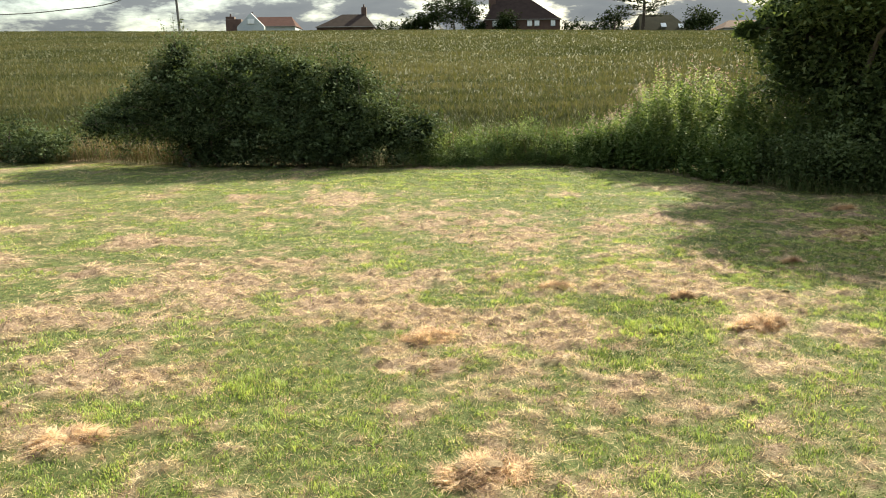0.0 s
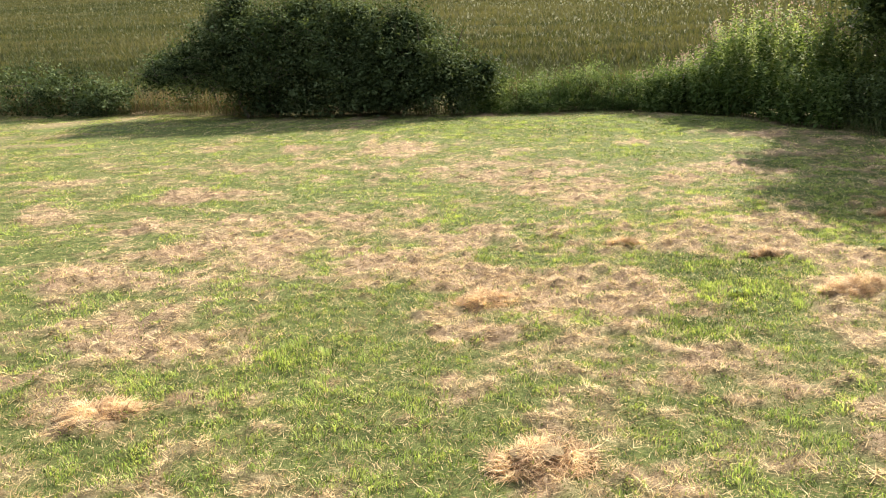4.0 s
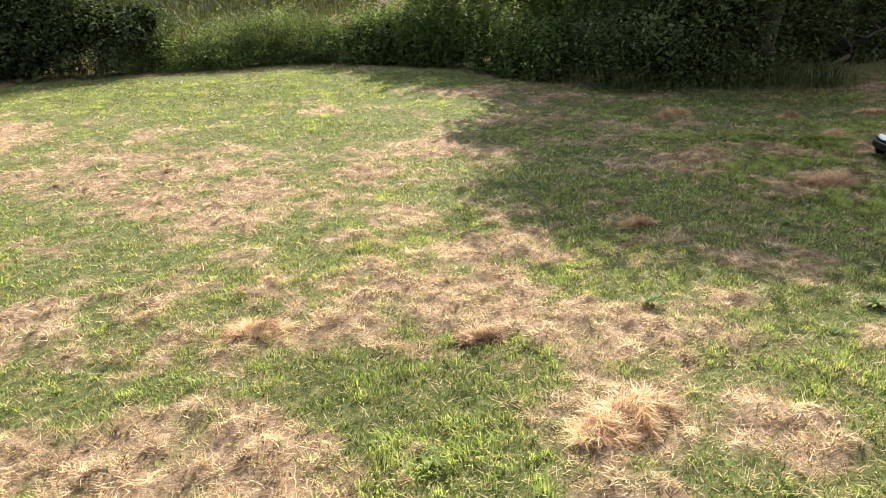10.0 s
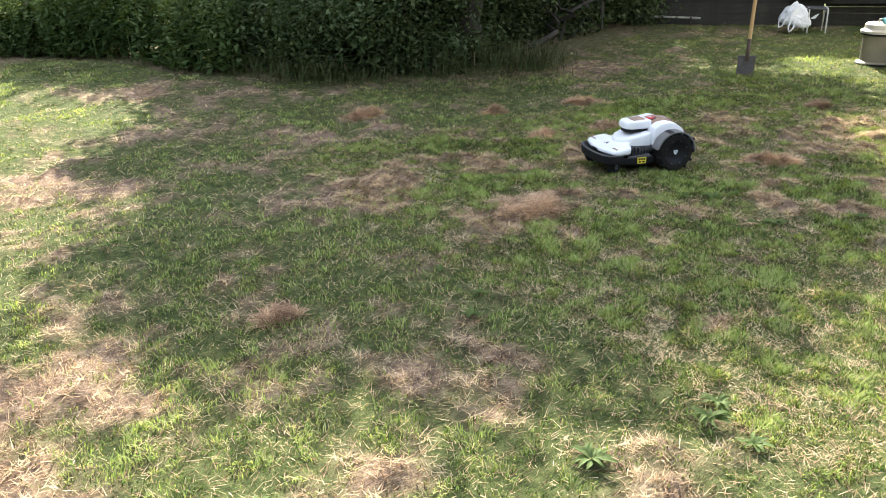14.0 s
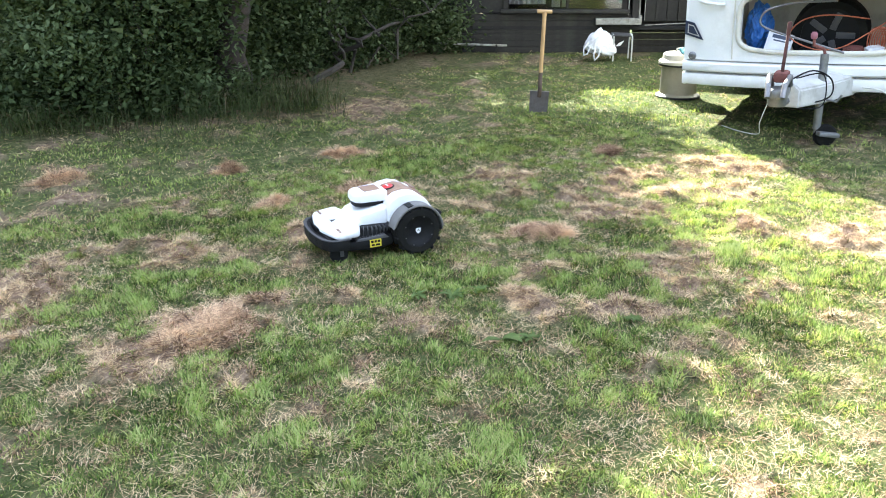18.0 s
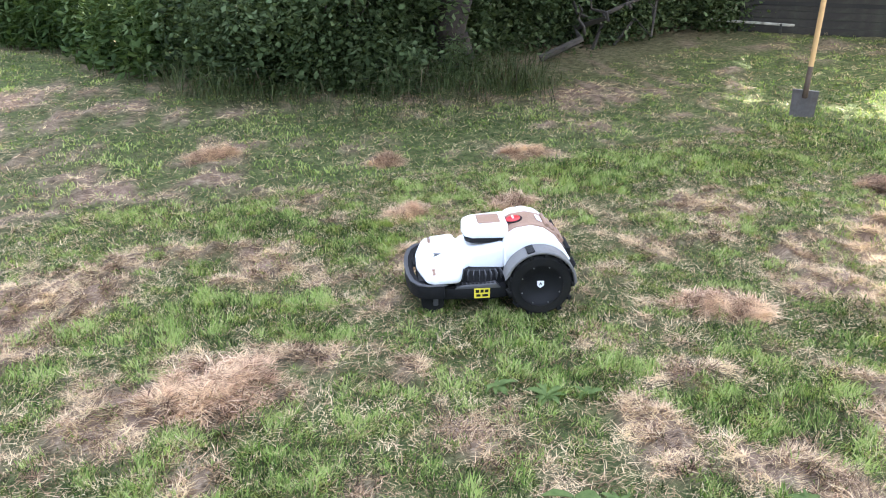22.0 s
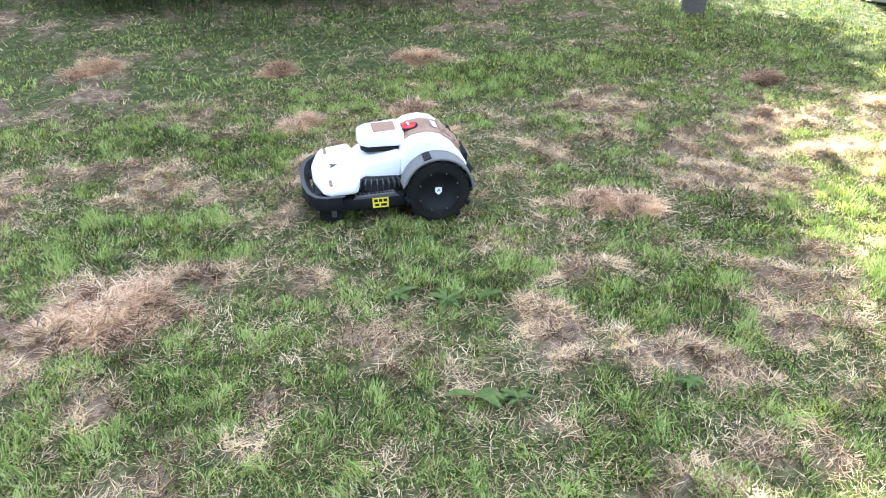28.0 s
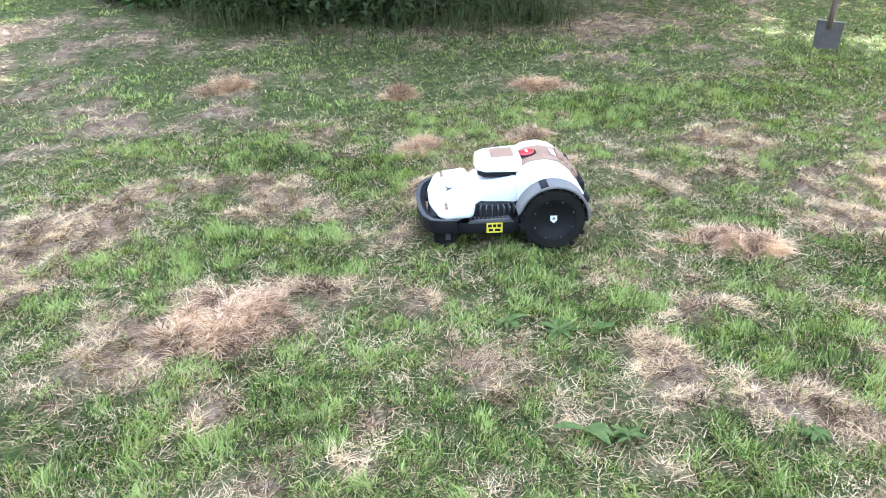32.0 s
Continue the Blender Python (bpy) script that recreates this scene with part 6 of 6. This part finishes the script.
def build_locker_contents():
    m = van_frame()
    tyre = thing("spare_wheel", "black spare wheel standing in the open locker", "wheel", m @ pose(0.0, 0.24, 0.785, 10, 0, 0) @ Matrix.Scale(1.28, 4))
    part("tyre", lathe_bm([(0.155, -0.07), (0.215, -0.078), (0.228, -0.05), (0.230, 0.05), (0.215, 0.078), (0.17, 0.07)], 44, "Y", True), RUBBER, tyre)
    part("rim", lathe_bm([(0.03, -0.045), (0.10, -0.03), (0.15, -0.05), (0.175, -0.068), (0.175, 0.06), (0.03, 0.05)], 36, "Y"), BLACK_PLASTIC, tyre)
    for k in range(5):
        a = radians(72 * k + 20)
        part("spoke", box_bm(0.04, 0.014, 0.11, 0.006, 2), GREY_PLASTIC, tyre, m=pose(0.09 * math.sin(a), 0.055 * -1, 0.09 * math.cos(a), 0, math.degrees(a), 0))
    bg = bmesh.new()
    bmesh.ops.create_icosphere(bg, subdivisions=5, radius=1)
    for v in bg.verts:
        d = v.co.copy()
        k = 1 + 0.22 * noise.noise(d * 2.3) + 0.14 * noise.noise(d * 5.7) + 0.06 * noise.noise(d * 14)
        v.co = Vector((d.x * 0.105 * k, d.y * 0.14 * k, d.z * 0.19 * k))
    tagged(part("blue_bag", bg, BLUE_FILM, None, m=m @ pose(-0.545, 0.16, 0.835)), "crumpled blue plastic bag stuffed in the locker", "bag")
    bx = box_bm(0.20, 0.025, 0.17, 0.006, 2)
    pk = tagged(part("paper_packet", bx, BAG_FILM, None, m=m @ pose(-0.36, 0.01, 0.722, -28, 14, 8)), "white paper packet with a dark printed band", "packet")
    part("printed_band", box_bm(0.15, 0.002, 0.030, 0.0005, 1), NAVY, pk, m=pose(0.01, -0.0135, 0.045))
    part("printed_band", box_bm(0.10, 0.002, 0.012, 0.0005, 1), NAVY, pk, m=pose(0.0, -0.0135, 0.012))
    coil = thing("extension_lead", "coil of bright orange extension cable in the locker", "cable", m)
    for k in range(9):
        a0 = 0.47 - 0.017 * k
        pts = [(a0 + 0.055 * math.cos(q), 0.05 + 0.03 * math.sin(q) + 0.006 * k, 0.735 + 0.105 * math.sin(q)) for q in [2 * math.pi * i / 18 for i in range(19)]]
        part("loop", tube_bm(pts, 0.0048, 6), ORANGE, coil)
    part("loose_run", tube_bm(smooth_run([(0.42, 0.02, 0.84), (0.46, -0.02, 0.93), (0.30, -0.06, 0.82), (0.10, -0.08, 0.70), (-0.10, -0.08, 0.69), (-0.28, -0.02, 0.78), (-0.20, 0.02, 0.90), (0.0, 0.02, 0.94), (0.28, 0.02, 0.91)]), 0.0052, 7), ORANGE, coil)
    bar = thing("steel_bar", "bent bright steel winding bar across the locker", "tool")
    bar.matrix_basis = m
    part("rod", tube_bm(smooth_run([(0.05, -0.10, 1.055), (-0.25, -0.09, 1.04), (-0.45, -0.10, 0.99), (-0.50, -0.11, 0.90), (-0.42, -0.13, 0.84), (-0.15, -0.16, 0.76), (0.14, -0.19, 0.675)]), 0.0085, 8), STEEL, bar)
    for k in range(4):
        lump = bmesh.new()
        bmesh.ops.create_icosphere(lump, subdivisions=3, radius=1)
        for v in lump.verts:
            d = v.co.copy()
            v.co = Vector((d.x * 0.08, d.y * 0.06, d.z * 0.035)) * (1 + 0.4 * noise.noise(d * 2.5 + Vector((k, 0, 0))))
        tagged(part("tool_roll", lump, (RUST, BAG_FILM, BLACK_PLASTIC, NAVY)[k], None, m=m @ pose((0.20, 0.34, -0.12, 0.50)[k], 0.02 + 0.02 * k, 0.675, 0, 0, 20 * k)), "small bundle lying on the locker floor", "bundle")
    tagged(part("dark_case", box_bm(0.08, 0.24, 0.30, 0.015, 2), NAVY, None, m=m @ pose(0.545, 0.22, 0.80, 0, -4, 0)), "dark blue case at the end of the locker", "case")
    lead = thing("mains_lead", "thin pale lead hanging from the drawbar to the grass", "cable")
    part("cable", tube_bm(smooth_run(in_van(m, [(-0.25, -1.06, 0.47), (-0.32, -0.98, 0.26), (-0.36, -0.72, 0.12), (-0.56, -0.36, 0.06), (-0.75, -0.05, 0.035)])), 0.0032, 6), PALE_CABLE, lead)
    lead2 = thing("mains_lead", "thin pale lead sagging below the caravan's bumper", "cable")
    part("cable", tube_bm(smooth_run(in_van(m, [(0.30, -0.34, 0.44), (0.42, -0.38, 0.43), (0.55, -0.36, 0.36), (0.72, -0.30, 0.31), (0.92, -0.22, 0.31), (1.25, 0.0, 0.36)])), 0.0065, 6), PALE_CABLE, lead2)
    blk = thing("brake_cable", "black breakaway cables looped over the drawbar", "cable")
    part("cable", tube_bm(smooth_run(in_van(m, [(-0.16, -0.86, 0.55), (-0.02, -0.74, 0.61), (0.10, -0.60, 0.53), (0.10, -0.58, 0.40), (-0.06, -0.72, 0.37), (-0.14, -0.80, 0.47)])), 0.006, 6), BLACK_PLASTIC, blk)
    part("cable", tube_bm(smooth_run(in_van(m, [(-0.12, -0.80, 0.56), (0.05, -0.66, 0.57), (0.06, -0.62, 0.34), (-0.10, -0.78, 0.34)])), 0.005, 6), BLACK_PLASTIC, blk)


build_van()
build_locker_contents()


# ---- the old cabin behind the caravan ----
def build_cabin():
    t = thing("wooden_cabin", "dark weathered cabin with a sash window and flaking trim", "cabin")
    m = Matrix.Identity(4)
    for i, c in enumerate(((0.661, -0.751, 0), (0.751, 0.661, 0), (0, 0, 1))):
        for j in range(3):
            m[j][i] = c[j]
    m.translation = (13.0, 12.75, 0)
    t.matrix_basis = m
    # u runs along the front, y goes into the cabin, z is up
    for k in range(6):
        part("plinth_board", box_bm(2.35, 0.035, 0.088, 0.004, 1), DARK_WOOD, t, m=pose(-0.22, 0.02 + 0.004 * (k % 2), 0.045 + 0.09 * k, 0, 0, 0))
    # recessed boards added to stand in for the shaded gap below the side planks
    for k in range(5):
        part("plinth_board", box_bm(2.3, 0.03, 0.086, 0.004, 1), DARK_WOOD, t, m=pose(2.15, 0.16 + 0.004 * (k % 2), 0.045 + 0.09 * k))
    part("wall", box_bm(0.80, 0.08, 1.45, 0.004, 1), DARK_WOOD, t, m=pose(-1.20, 0.09, 1.275))
    part("wall", box_bm(1.9, 0.08, 0.2, 0.004, 1), DARK_WOOD, t, m=pose(0.15, 0.09, 1.90))
    for k in range(14):
        part("side_plank", box_bm(0.148, 0.03, 1.55, 0.004, 1), DARK_WOOD, t, m=pose(1.14 + 0.075 + 0.152 * k, 0.06 + 0.003 * (k % 3), 1.21))
    part("corner_post", box_bm(0.11, 0.10, 1.58, 0.008, 1), DARK_WOOD, t, m=pose(1.02, 0.03, 1.19))
    part("bead_trim", tube_bm([(1.07, -0.03, 0.42), (1.06, -0.03, 1.0), (1.07, -0.03, 1.5), (1.07, -0.03, 1.95)], 0.010, 6), OLD_PAINT, t)
    part("bead_trim", box_bm(0.014, 0.02, 1.46, 0.003, 1), OLD_PAINT, t, m=pose(0.92, -0.01, 1.25))
    part("bead_trim", box_bm(0.012, 0.02, 1.5, 0.003, 1), OLD_PAINT, t, m=pose(1.145, 0.03, 1.2))
    part("white_step", box_bm(0.62, 0.16, 0.085, 0.008, 1), OLD_PAINT, t, "step board with flaking pale paint", m=pose(0.78, -0.06, 0.445))
    part("step_trim", box_bm(0.035, 0.05, 0.10, 0.006, 1), OLD_PAINT, t, m=pose(1.08, -0.08, 0.475))
    part("bottom_rail", box_bm(2.0, 0.02, 0.015, 0.003, 1), OLD_PAINT, t, m=pose(2.15, 0.0, 0.44, 0, -3, 0))
    # window: frame, sill, glass, curtains, room painted near black for its shade
    for u in (-0.78, 0.86):
        part("window_frame", box_bm(0.07, 0.07, 1.25, 0.006, 1), DARK_WOOD, t, m=pose(u, 0.045, 1.20))
    part("window_frame", box_bm(0.04, 0.06, 1.25, 0.006, 1), DARK_WOOD, t, m=pose(0.08, 0.045, 1.20))
    part("window_sill", box_bm(1.78, 0.14, 0.05, 0.008, 1), DARK_WOOD, t, m=pose(0.04, -0.01, 0.575))
    pane = part("pane", box_bm(1.6, 0.004, 1.22), GLASS, t, m=pose(0.04, 0.05, 1.21))
    pane.visible_shadow = False
    for u0, u1, hem in ((-0.74, -0.22, 0.66), (-0.14, -0.02, 0.62), (0.0, 0.06, 0.62)):
        bm = bmesh.new()
        n = 24
        rows = [[bm.verts.new((u0 + (u1 - u0) * i / n, 0.16 + 0.018 * math.sin(i * 1.9) + 0.008 * math.sin(i * 0.7), z)) for i in range(n + 1)] for z in (hem, 1.2, 1.8)]
        for p, q in zip(rows, rows[1:]):
            for i in range(n):
                bm.faces.new((p[i], p[i + 1], q[i + 1], q[i]))
        bmesh.ops.solidify(bm, geom=bm.faces[:], thickness=0.003)
        part("curtain", bm, CURTAIN, t, "grey hanging net curtain")
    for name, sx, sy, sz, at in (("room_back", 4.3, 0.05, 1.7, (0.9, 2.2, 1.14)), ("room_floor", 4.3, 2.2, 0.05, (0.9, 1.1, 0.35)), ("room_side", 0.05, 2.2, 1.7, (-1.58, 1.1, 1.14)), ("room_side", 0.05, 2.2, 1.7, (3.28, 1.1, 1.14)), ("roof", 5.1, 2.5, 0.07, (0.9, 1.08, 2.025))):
        part(name, box_bm(sx, sy, sz, 0.006, 1, at), DARK_WOOD if name == "roof" else INSIDE_SHADE, t)
    rail = thing("fence_rail", "old grey rail lying along the cabin's foot", "rail")
    part("rail", box_bm(1.0, 0.03, 0.03, 0.006, 1), OLD_PAINT, rail, m=m @ pose(-1.25, -0.10, 0.13, 0, 2, 4))
    part("peg", box_bm(0.03, 0.03, 0.14, 0.005, 1), DARK_WOOD, rail, m=m @ pose(-0.9, -0.08, 0.06))


build_cabin()


# ---- houses and trees on the crest ----
BRICK = surface("far_brick", (0.055, 0.032, 0.026), (0.10, 0.058, 0.045), 1.5, 0.9, 0.2, grain=8)
ROOF_BROWN = surface("brown_roof_tiles", (0.020, 0.014, 0.013), (0.038, 0.027, 0.024), 1.2, 0.9, 0.3, grain=7, spec=0.05)
ROOF_RED = surface("red_roof_tiles", (0.050, 0.024, 0.021), (0.080, 0.040, 0.034), 1.2, 0.9, 0.3, grain=7, spec=0.05)
ROOF_MOSS = surface("mossy_roof", (0.018, 0.018, 0.012), (0.036, 0.034, 0.020), 0.8, 0.9, 0.3, grain=6, spec=0.05)
RENDER_WHITE = surface("pale_render", (0.30, 0.34, 0.37), (0.40, 0.44, 0.46), 1.0, 0.85, 0.1, grain=6)
SKYLIGHT = surface("roof_window_glass", (0.60, 0.63, 0.66), (0.72, 0.75, 0.78), 2, 0.12, 0.0)
POLE_WOOD = surface("pole_wood", (0.09, 0.085, 0.08), (0.16, 0.15, 0.14), 3, 0.9, 0.3)
FAR_LEAF = leafy("far_foliage", [(0.012, 0.020, 0.008), (0.022, 0.034, 0.012), (0.036, 0.052, 0.018)], through=0.12, rough=0.9)
R_FAR = 150.0


def far(az, el, dist=R_FAR):
    """A place on the crest by bearing and height angle, in degrees."""
    a = radians(az)
    return Vector((dist * math.sin(a), dist * math.cos(a), 1.65 + dist * math.tan(radians(el))))


def gable_house(name, label, az0, az1, eave, ridge, depth, wall, roof, hip0=0.0, hip1=0.0, base=9.0, dist=R_FAR):
    """A house seen side on: ridge along the crest, hips given as shares of the length."""
    t = thing(name, label, "house")
    a, b = far(az0, eave, dist), far(az1, eave, dist)
    top = far((az0 + az1) / 2, ridge, dist).z
    x0, x1, y0, y1, z = a.x, b.x, a.y, a.y + depth, a.z
    L = x1 - x0
    part("wall", box_bm(L * 0.96, depth * 0.94, z - base, 0.05, 1, ((x0 + x1) / 2, (y0 + y1) / 2, (z + base) / 2)), wall, t)
    bm = bmesh.new()
    c = [bm.verts.new(p) for p in ((x0, y0, z), (x1, y0, z), (x1, y1, z), (x0, y1, z))]
    r0, r1 = bm.verts.new((x0 + L * hip0, (y0 + y1) / 2, top)), bm.verts.new((x1 - L * hip1, (y0 + y1) / 2, top))
    for f in ((c[0], c[1], r1, r0), (c[2], c[3], r0, r1), (c[1], c[2], r1), (c[3], c[0], r0), (c[3], c[2], c[1], c[0])):
        bm.faces.new(f)
    bmesh.ops.recalc_face_normals(bm, faces=bm.faces)
    part("roof", bm, roof, t, smooth=False)
    part("gutter", tube_bm([(x0, y0 - 0.05, z), (x1, y0 - 0.05, z)], 0.09, 6), POLE_WOOD, t)
    return t, (x0, x1, y0, y1, z, top)


def add_chimney(t, az, el, w=0.9, dist=R_FAR, drop=2.6):
    p = far(az, el, dist)
    c = part("chimney", box_bm(w, w * 0.8, drop, 0.04, 1, (p.x, p.y + 4, p.z - drop / 2)), BRICK, t)
    part("chimney_pot", lathe_bm([(0.16, 0), (0.13, 0.5)], 10), BRICK, c, m=pose(p.x, p.y + 4, p.z))


def add_window(t, x, y, z, w, h):
    f = part("window", box_bm(w, 0.12, h, 0.02, 1, (x, y, z)), RENDER_WHITE, t)
    part("pane", box_bm(w * 0.4, 0.06, h * 0.8, 0, 1, (x - w * 0.22, y - 0.06, z)), SKYLIGHT, f)
    part("pane", box_bm(w * 0.4, 0.06, h * 0.8, 0, 1, (x + w * 0.22, y - 0.06, z)), SKYLIGHT, f)


def build_crest():
    t, (x0, x1, y0, y1, z, top) = gable_house("house", "pale rendered house with a red tiled roof on the crest", -11.95, -9.1, 4.13, 4.86, 8, RENDER_WHITE, ROOF_RED, 0.0, 0.18)
    a, b, c = far(-12.9, 4.1), far(-11.1, 4.1), far(-11.95, 4.95)
    bm = prism_bm([(a.x, a.z - 2.5), (b.x, b.z - 2.5), (b.x, b.z), (c.x, c.z), (a.x, a.z)], a.y - 1.0, a.y - 0.1, "Y")
    part("gable", bm, RENDER_WHITE, t, "pale gable end", smooth=False)
    add_window(t, far(-11.95, 4.4).x, a.y - 1.08, far(0, 4.42).z, 1.3, 1.0)
    l0, l1 = far(-13.75, 4.6), far(-12.7, 4.6)
    part("link_block", box_bm(l1.x - l0.x, 5, 4.5, 0.05, 1, ((l0.x + l1.x) / 2, l0.y + 3, l0.z - 2.25)), BRICK, t)
    add_chimney(t, -13.72, 4.86, 1.5)
    add_chimney(t, -12.28, 4.98, 1.0)
    t, d = gable_house("house", "brown hip-roofed bungalow half hidden by the field", -7.9, -3.9, 4.10, 5.05, 9, BRICK, ROOF_BROWN, 0.42, 0.20)
    add_chimney(t, -4.75, 5.52, 0.9)
    t, (x0, x1, y0, y1, z, top) = gable_house("house", "large brick house with a steep brown roof on the crest", 3.5, 8.75, 4.50, 6.15, 10, BRICK, ROOF_BROWN, 0.18, 0.42)
    add_chimney(t, 4.1, 6.3, 1.2)
    for az, w in ((4.35, 1.7), (5.3, 1.6), (6.55, 0.9), (7.05, 0.9), (8.15, 0.8)):
        add_window(t, far(az, 4).x, y0 + 0.1, far(0, 4.26).z, w, 1.0)
    t, (x0, x1, y0, y1, z, top) = gable_house("barn", "dark mossy-roofed barn with two white skylights", 13.75, 17.45, 3.55, 4.74, 9, BRICK, ROOF_MOSS, 0.10, 0.28)
    for az, el in ((15.55, 3.98), (16.75, 3.92)):
        p = far(az, el)
        q = (p.z - z) / (top - z)
        part("skylight", box_bm(0.9, 0.10, 1.1, 0.02, 1), SKYLIGHT, t, "bright roof window", m=pose(p.x, y0 + q * 4.5 - 0.1, p.z, -48, 0, 0))
    t, d = gable_house("house", "red-roofed house at the end of the crest", 19.0, 23.5, 3.62, 4.22, 9, RENDER_WHITE, ROOF_RED, 0.22, 0.2)
    g = far(21.6, 3.66)
    bm = prism_bm([(g.x - 1.4, g.z - 1), (g.x + 1.4, g.z - 1), (g.x, g.z + 0.7)], g.y - 0.8, g.y + 2, "Y")
    part("dormer", bm, RENDER_WHITE, t, smooth=False)
    # garden trees and hedges along the crest
    def crest_tree(label, az, el, spread, seed, count=2600):
        p = far(az, el)
        h = p.z - 10.2
        lumps = [(p.x, p.y, p.z - h * 0.28, spread, spread, h * 0.30), (p.x - spread * 0.6, p.y, p.z - h * 0.45, spread * 0.6, spread * 0.6, h * 0.28), (p.x + spread * 0.65, p.y, p.z - h * 0.42, spread * 0.6, spread * 0.6, h * 0.28)]
        build_tree("garden_tree", label, "tree", (p.x, p.y), (0.2, 0), p.z - h * 0.3, 0.25, lumps, count, 0.42, seed, FAR_LEAF, limbs=5, floor=9.0, size_shell=0.3, spray=0.7)
    crest_tree("round dark garden tree beside the houses", 1.4, 6.05, 4.2, 900, 5200)
    crest_tree("low garden tree by the hedge", -1.0, 4.8, 2.2, 905)
    crest_tree("small round tree before the brick house", 5.0, 4.75, 1.3, 910, 1500)
    crest_tree("small green tree behind the barn", 17.5, 4.75, 1.9, 915)
    crest_tree("thin half-bare tree near the conifer", 11.9, 5.15, 1.9, 920, 1100)
    for k, (a0, a1, el) in enumerate(((-3.9, -1.8, 4.32), (8.6, 11.6, 4.22), (11.4, 13.8, 3.95), (2.4, 3.6, 4.3))):
        p, q = far(a0, el), far(a1, el)
        n = max(3, int((q.x - p.x) / 2))
        lumps = [(p.x + (q.x - p.x) * (i + 0.5) / n, p.y + 1, p.z - 1.3 + 0.25 * math.sin(i * 2.1), 1.5, 1.0, 1.4) for i in range(n)]
        t = thing("garden_hedge", "clipped dark garden hedge along the crest", "hedge")
        leaf_mass("foliage", lumps, 2600, 0.35, FAR_LEAF, t, 940 + k, floor=9.0, shell=0.3, spray=0.45)
    # the layered conifer
    p = far(13.75, 7.2)
    t = thing("conifer", "spreading dark conifer with layered branches", "tree")
    part("trunk", tube_bm([(p.x, p.y - 2, 9.0), (p.x + 0.2, p.y - 2, 14.0), (p.x, p.y - 2, p.z)], 0.38, 8, 0.4), BARK, t)
    g = np.random.default_rng(960)
    for k in range(26):
        z = 13.4 + (p.z - 13.4) * k / 26
        a = k * 2.4
        ln = 5.6 * (1 - 0.55 * k / 26) * g.uniform(0.75, 1.1)
        e = Vector((p.x + math.cos(a) * ln, p.y - 2 + math.sin(a) * ln, z + 0.6))
        b = part("branch", tube_bm([(p.x, p.y - 2, z), ((p.x + e.x) / 2, (p.y - 2 + e.y) / 2, z - 0.1), e], 0.09, 5, 0.4), BARK, t)
        q = g.uniform(0.25, 1.05, 95)
        pts = np.stack([p.x + math.cos(a) * ln * q, p.y - 2 + math.sin(a) * ln * q, z + 0.5 * q ** 2], 1) + g.normal(size=(95, 3)) * [0.5, 0.5, 0.16]
        v, f = leaf_arrays(pts, 0.45, g, 1.2, 0.5)
        mesh_arrays("needles", v, f, FAR_LEAF, {"rnd": np.repeat(g.uniform(0, 0.7, 95), 4), "tone": np.zeros(len(v))}, parent=b)
    # wire pole and cable
    p = far(-16.62, 4.14, 104)
    t = thing("utility_pole", "tall grey wooden utility pole in the field", "pole", pose(p.x, p.y, 8.8, 0, -2.5, 0))
    part("pole", tube_bm([(0, 0, -0.6), (0, 0, 9.5)], 0.15, 10, 0.8), POLE_WOOD, t)
    part("cross_arm", box_bm(1.6, 0.1, 0.12, 0.01, 1, (0, 0, 9.1)), POLE_WOOD, t)
    w = thing("overhead_wire", "thin sagging overhead wire against the clouds", "wire")
    part("wire", tube_bm(smooth_run([far(-16.7, 7.9, 104), far(-20.0, 5.67, 104), far(-23.45, 4.97, 104), far(-26.87, 4.61, 104), far(-31, 4.6, 104), far(-38, 5.4, 104)]), 0.055, 5), POLE_WOOD, w)
    w = thing("overhead_wire", "thin overhead wire beyond the barn", "wire")
    part("wire", tube_bm([far(13.0, 5.9), far(17.0, 5.62), far(21.0, 5.5), far(26.0, 5.6)], 0.05, 5), POLE_WOOD, w)


build_crest()
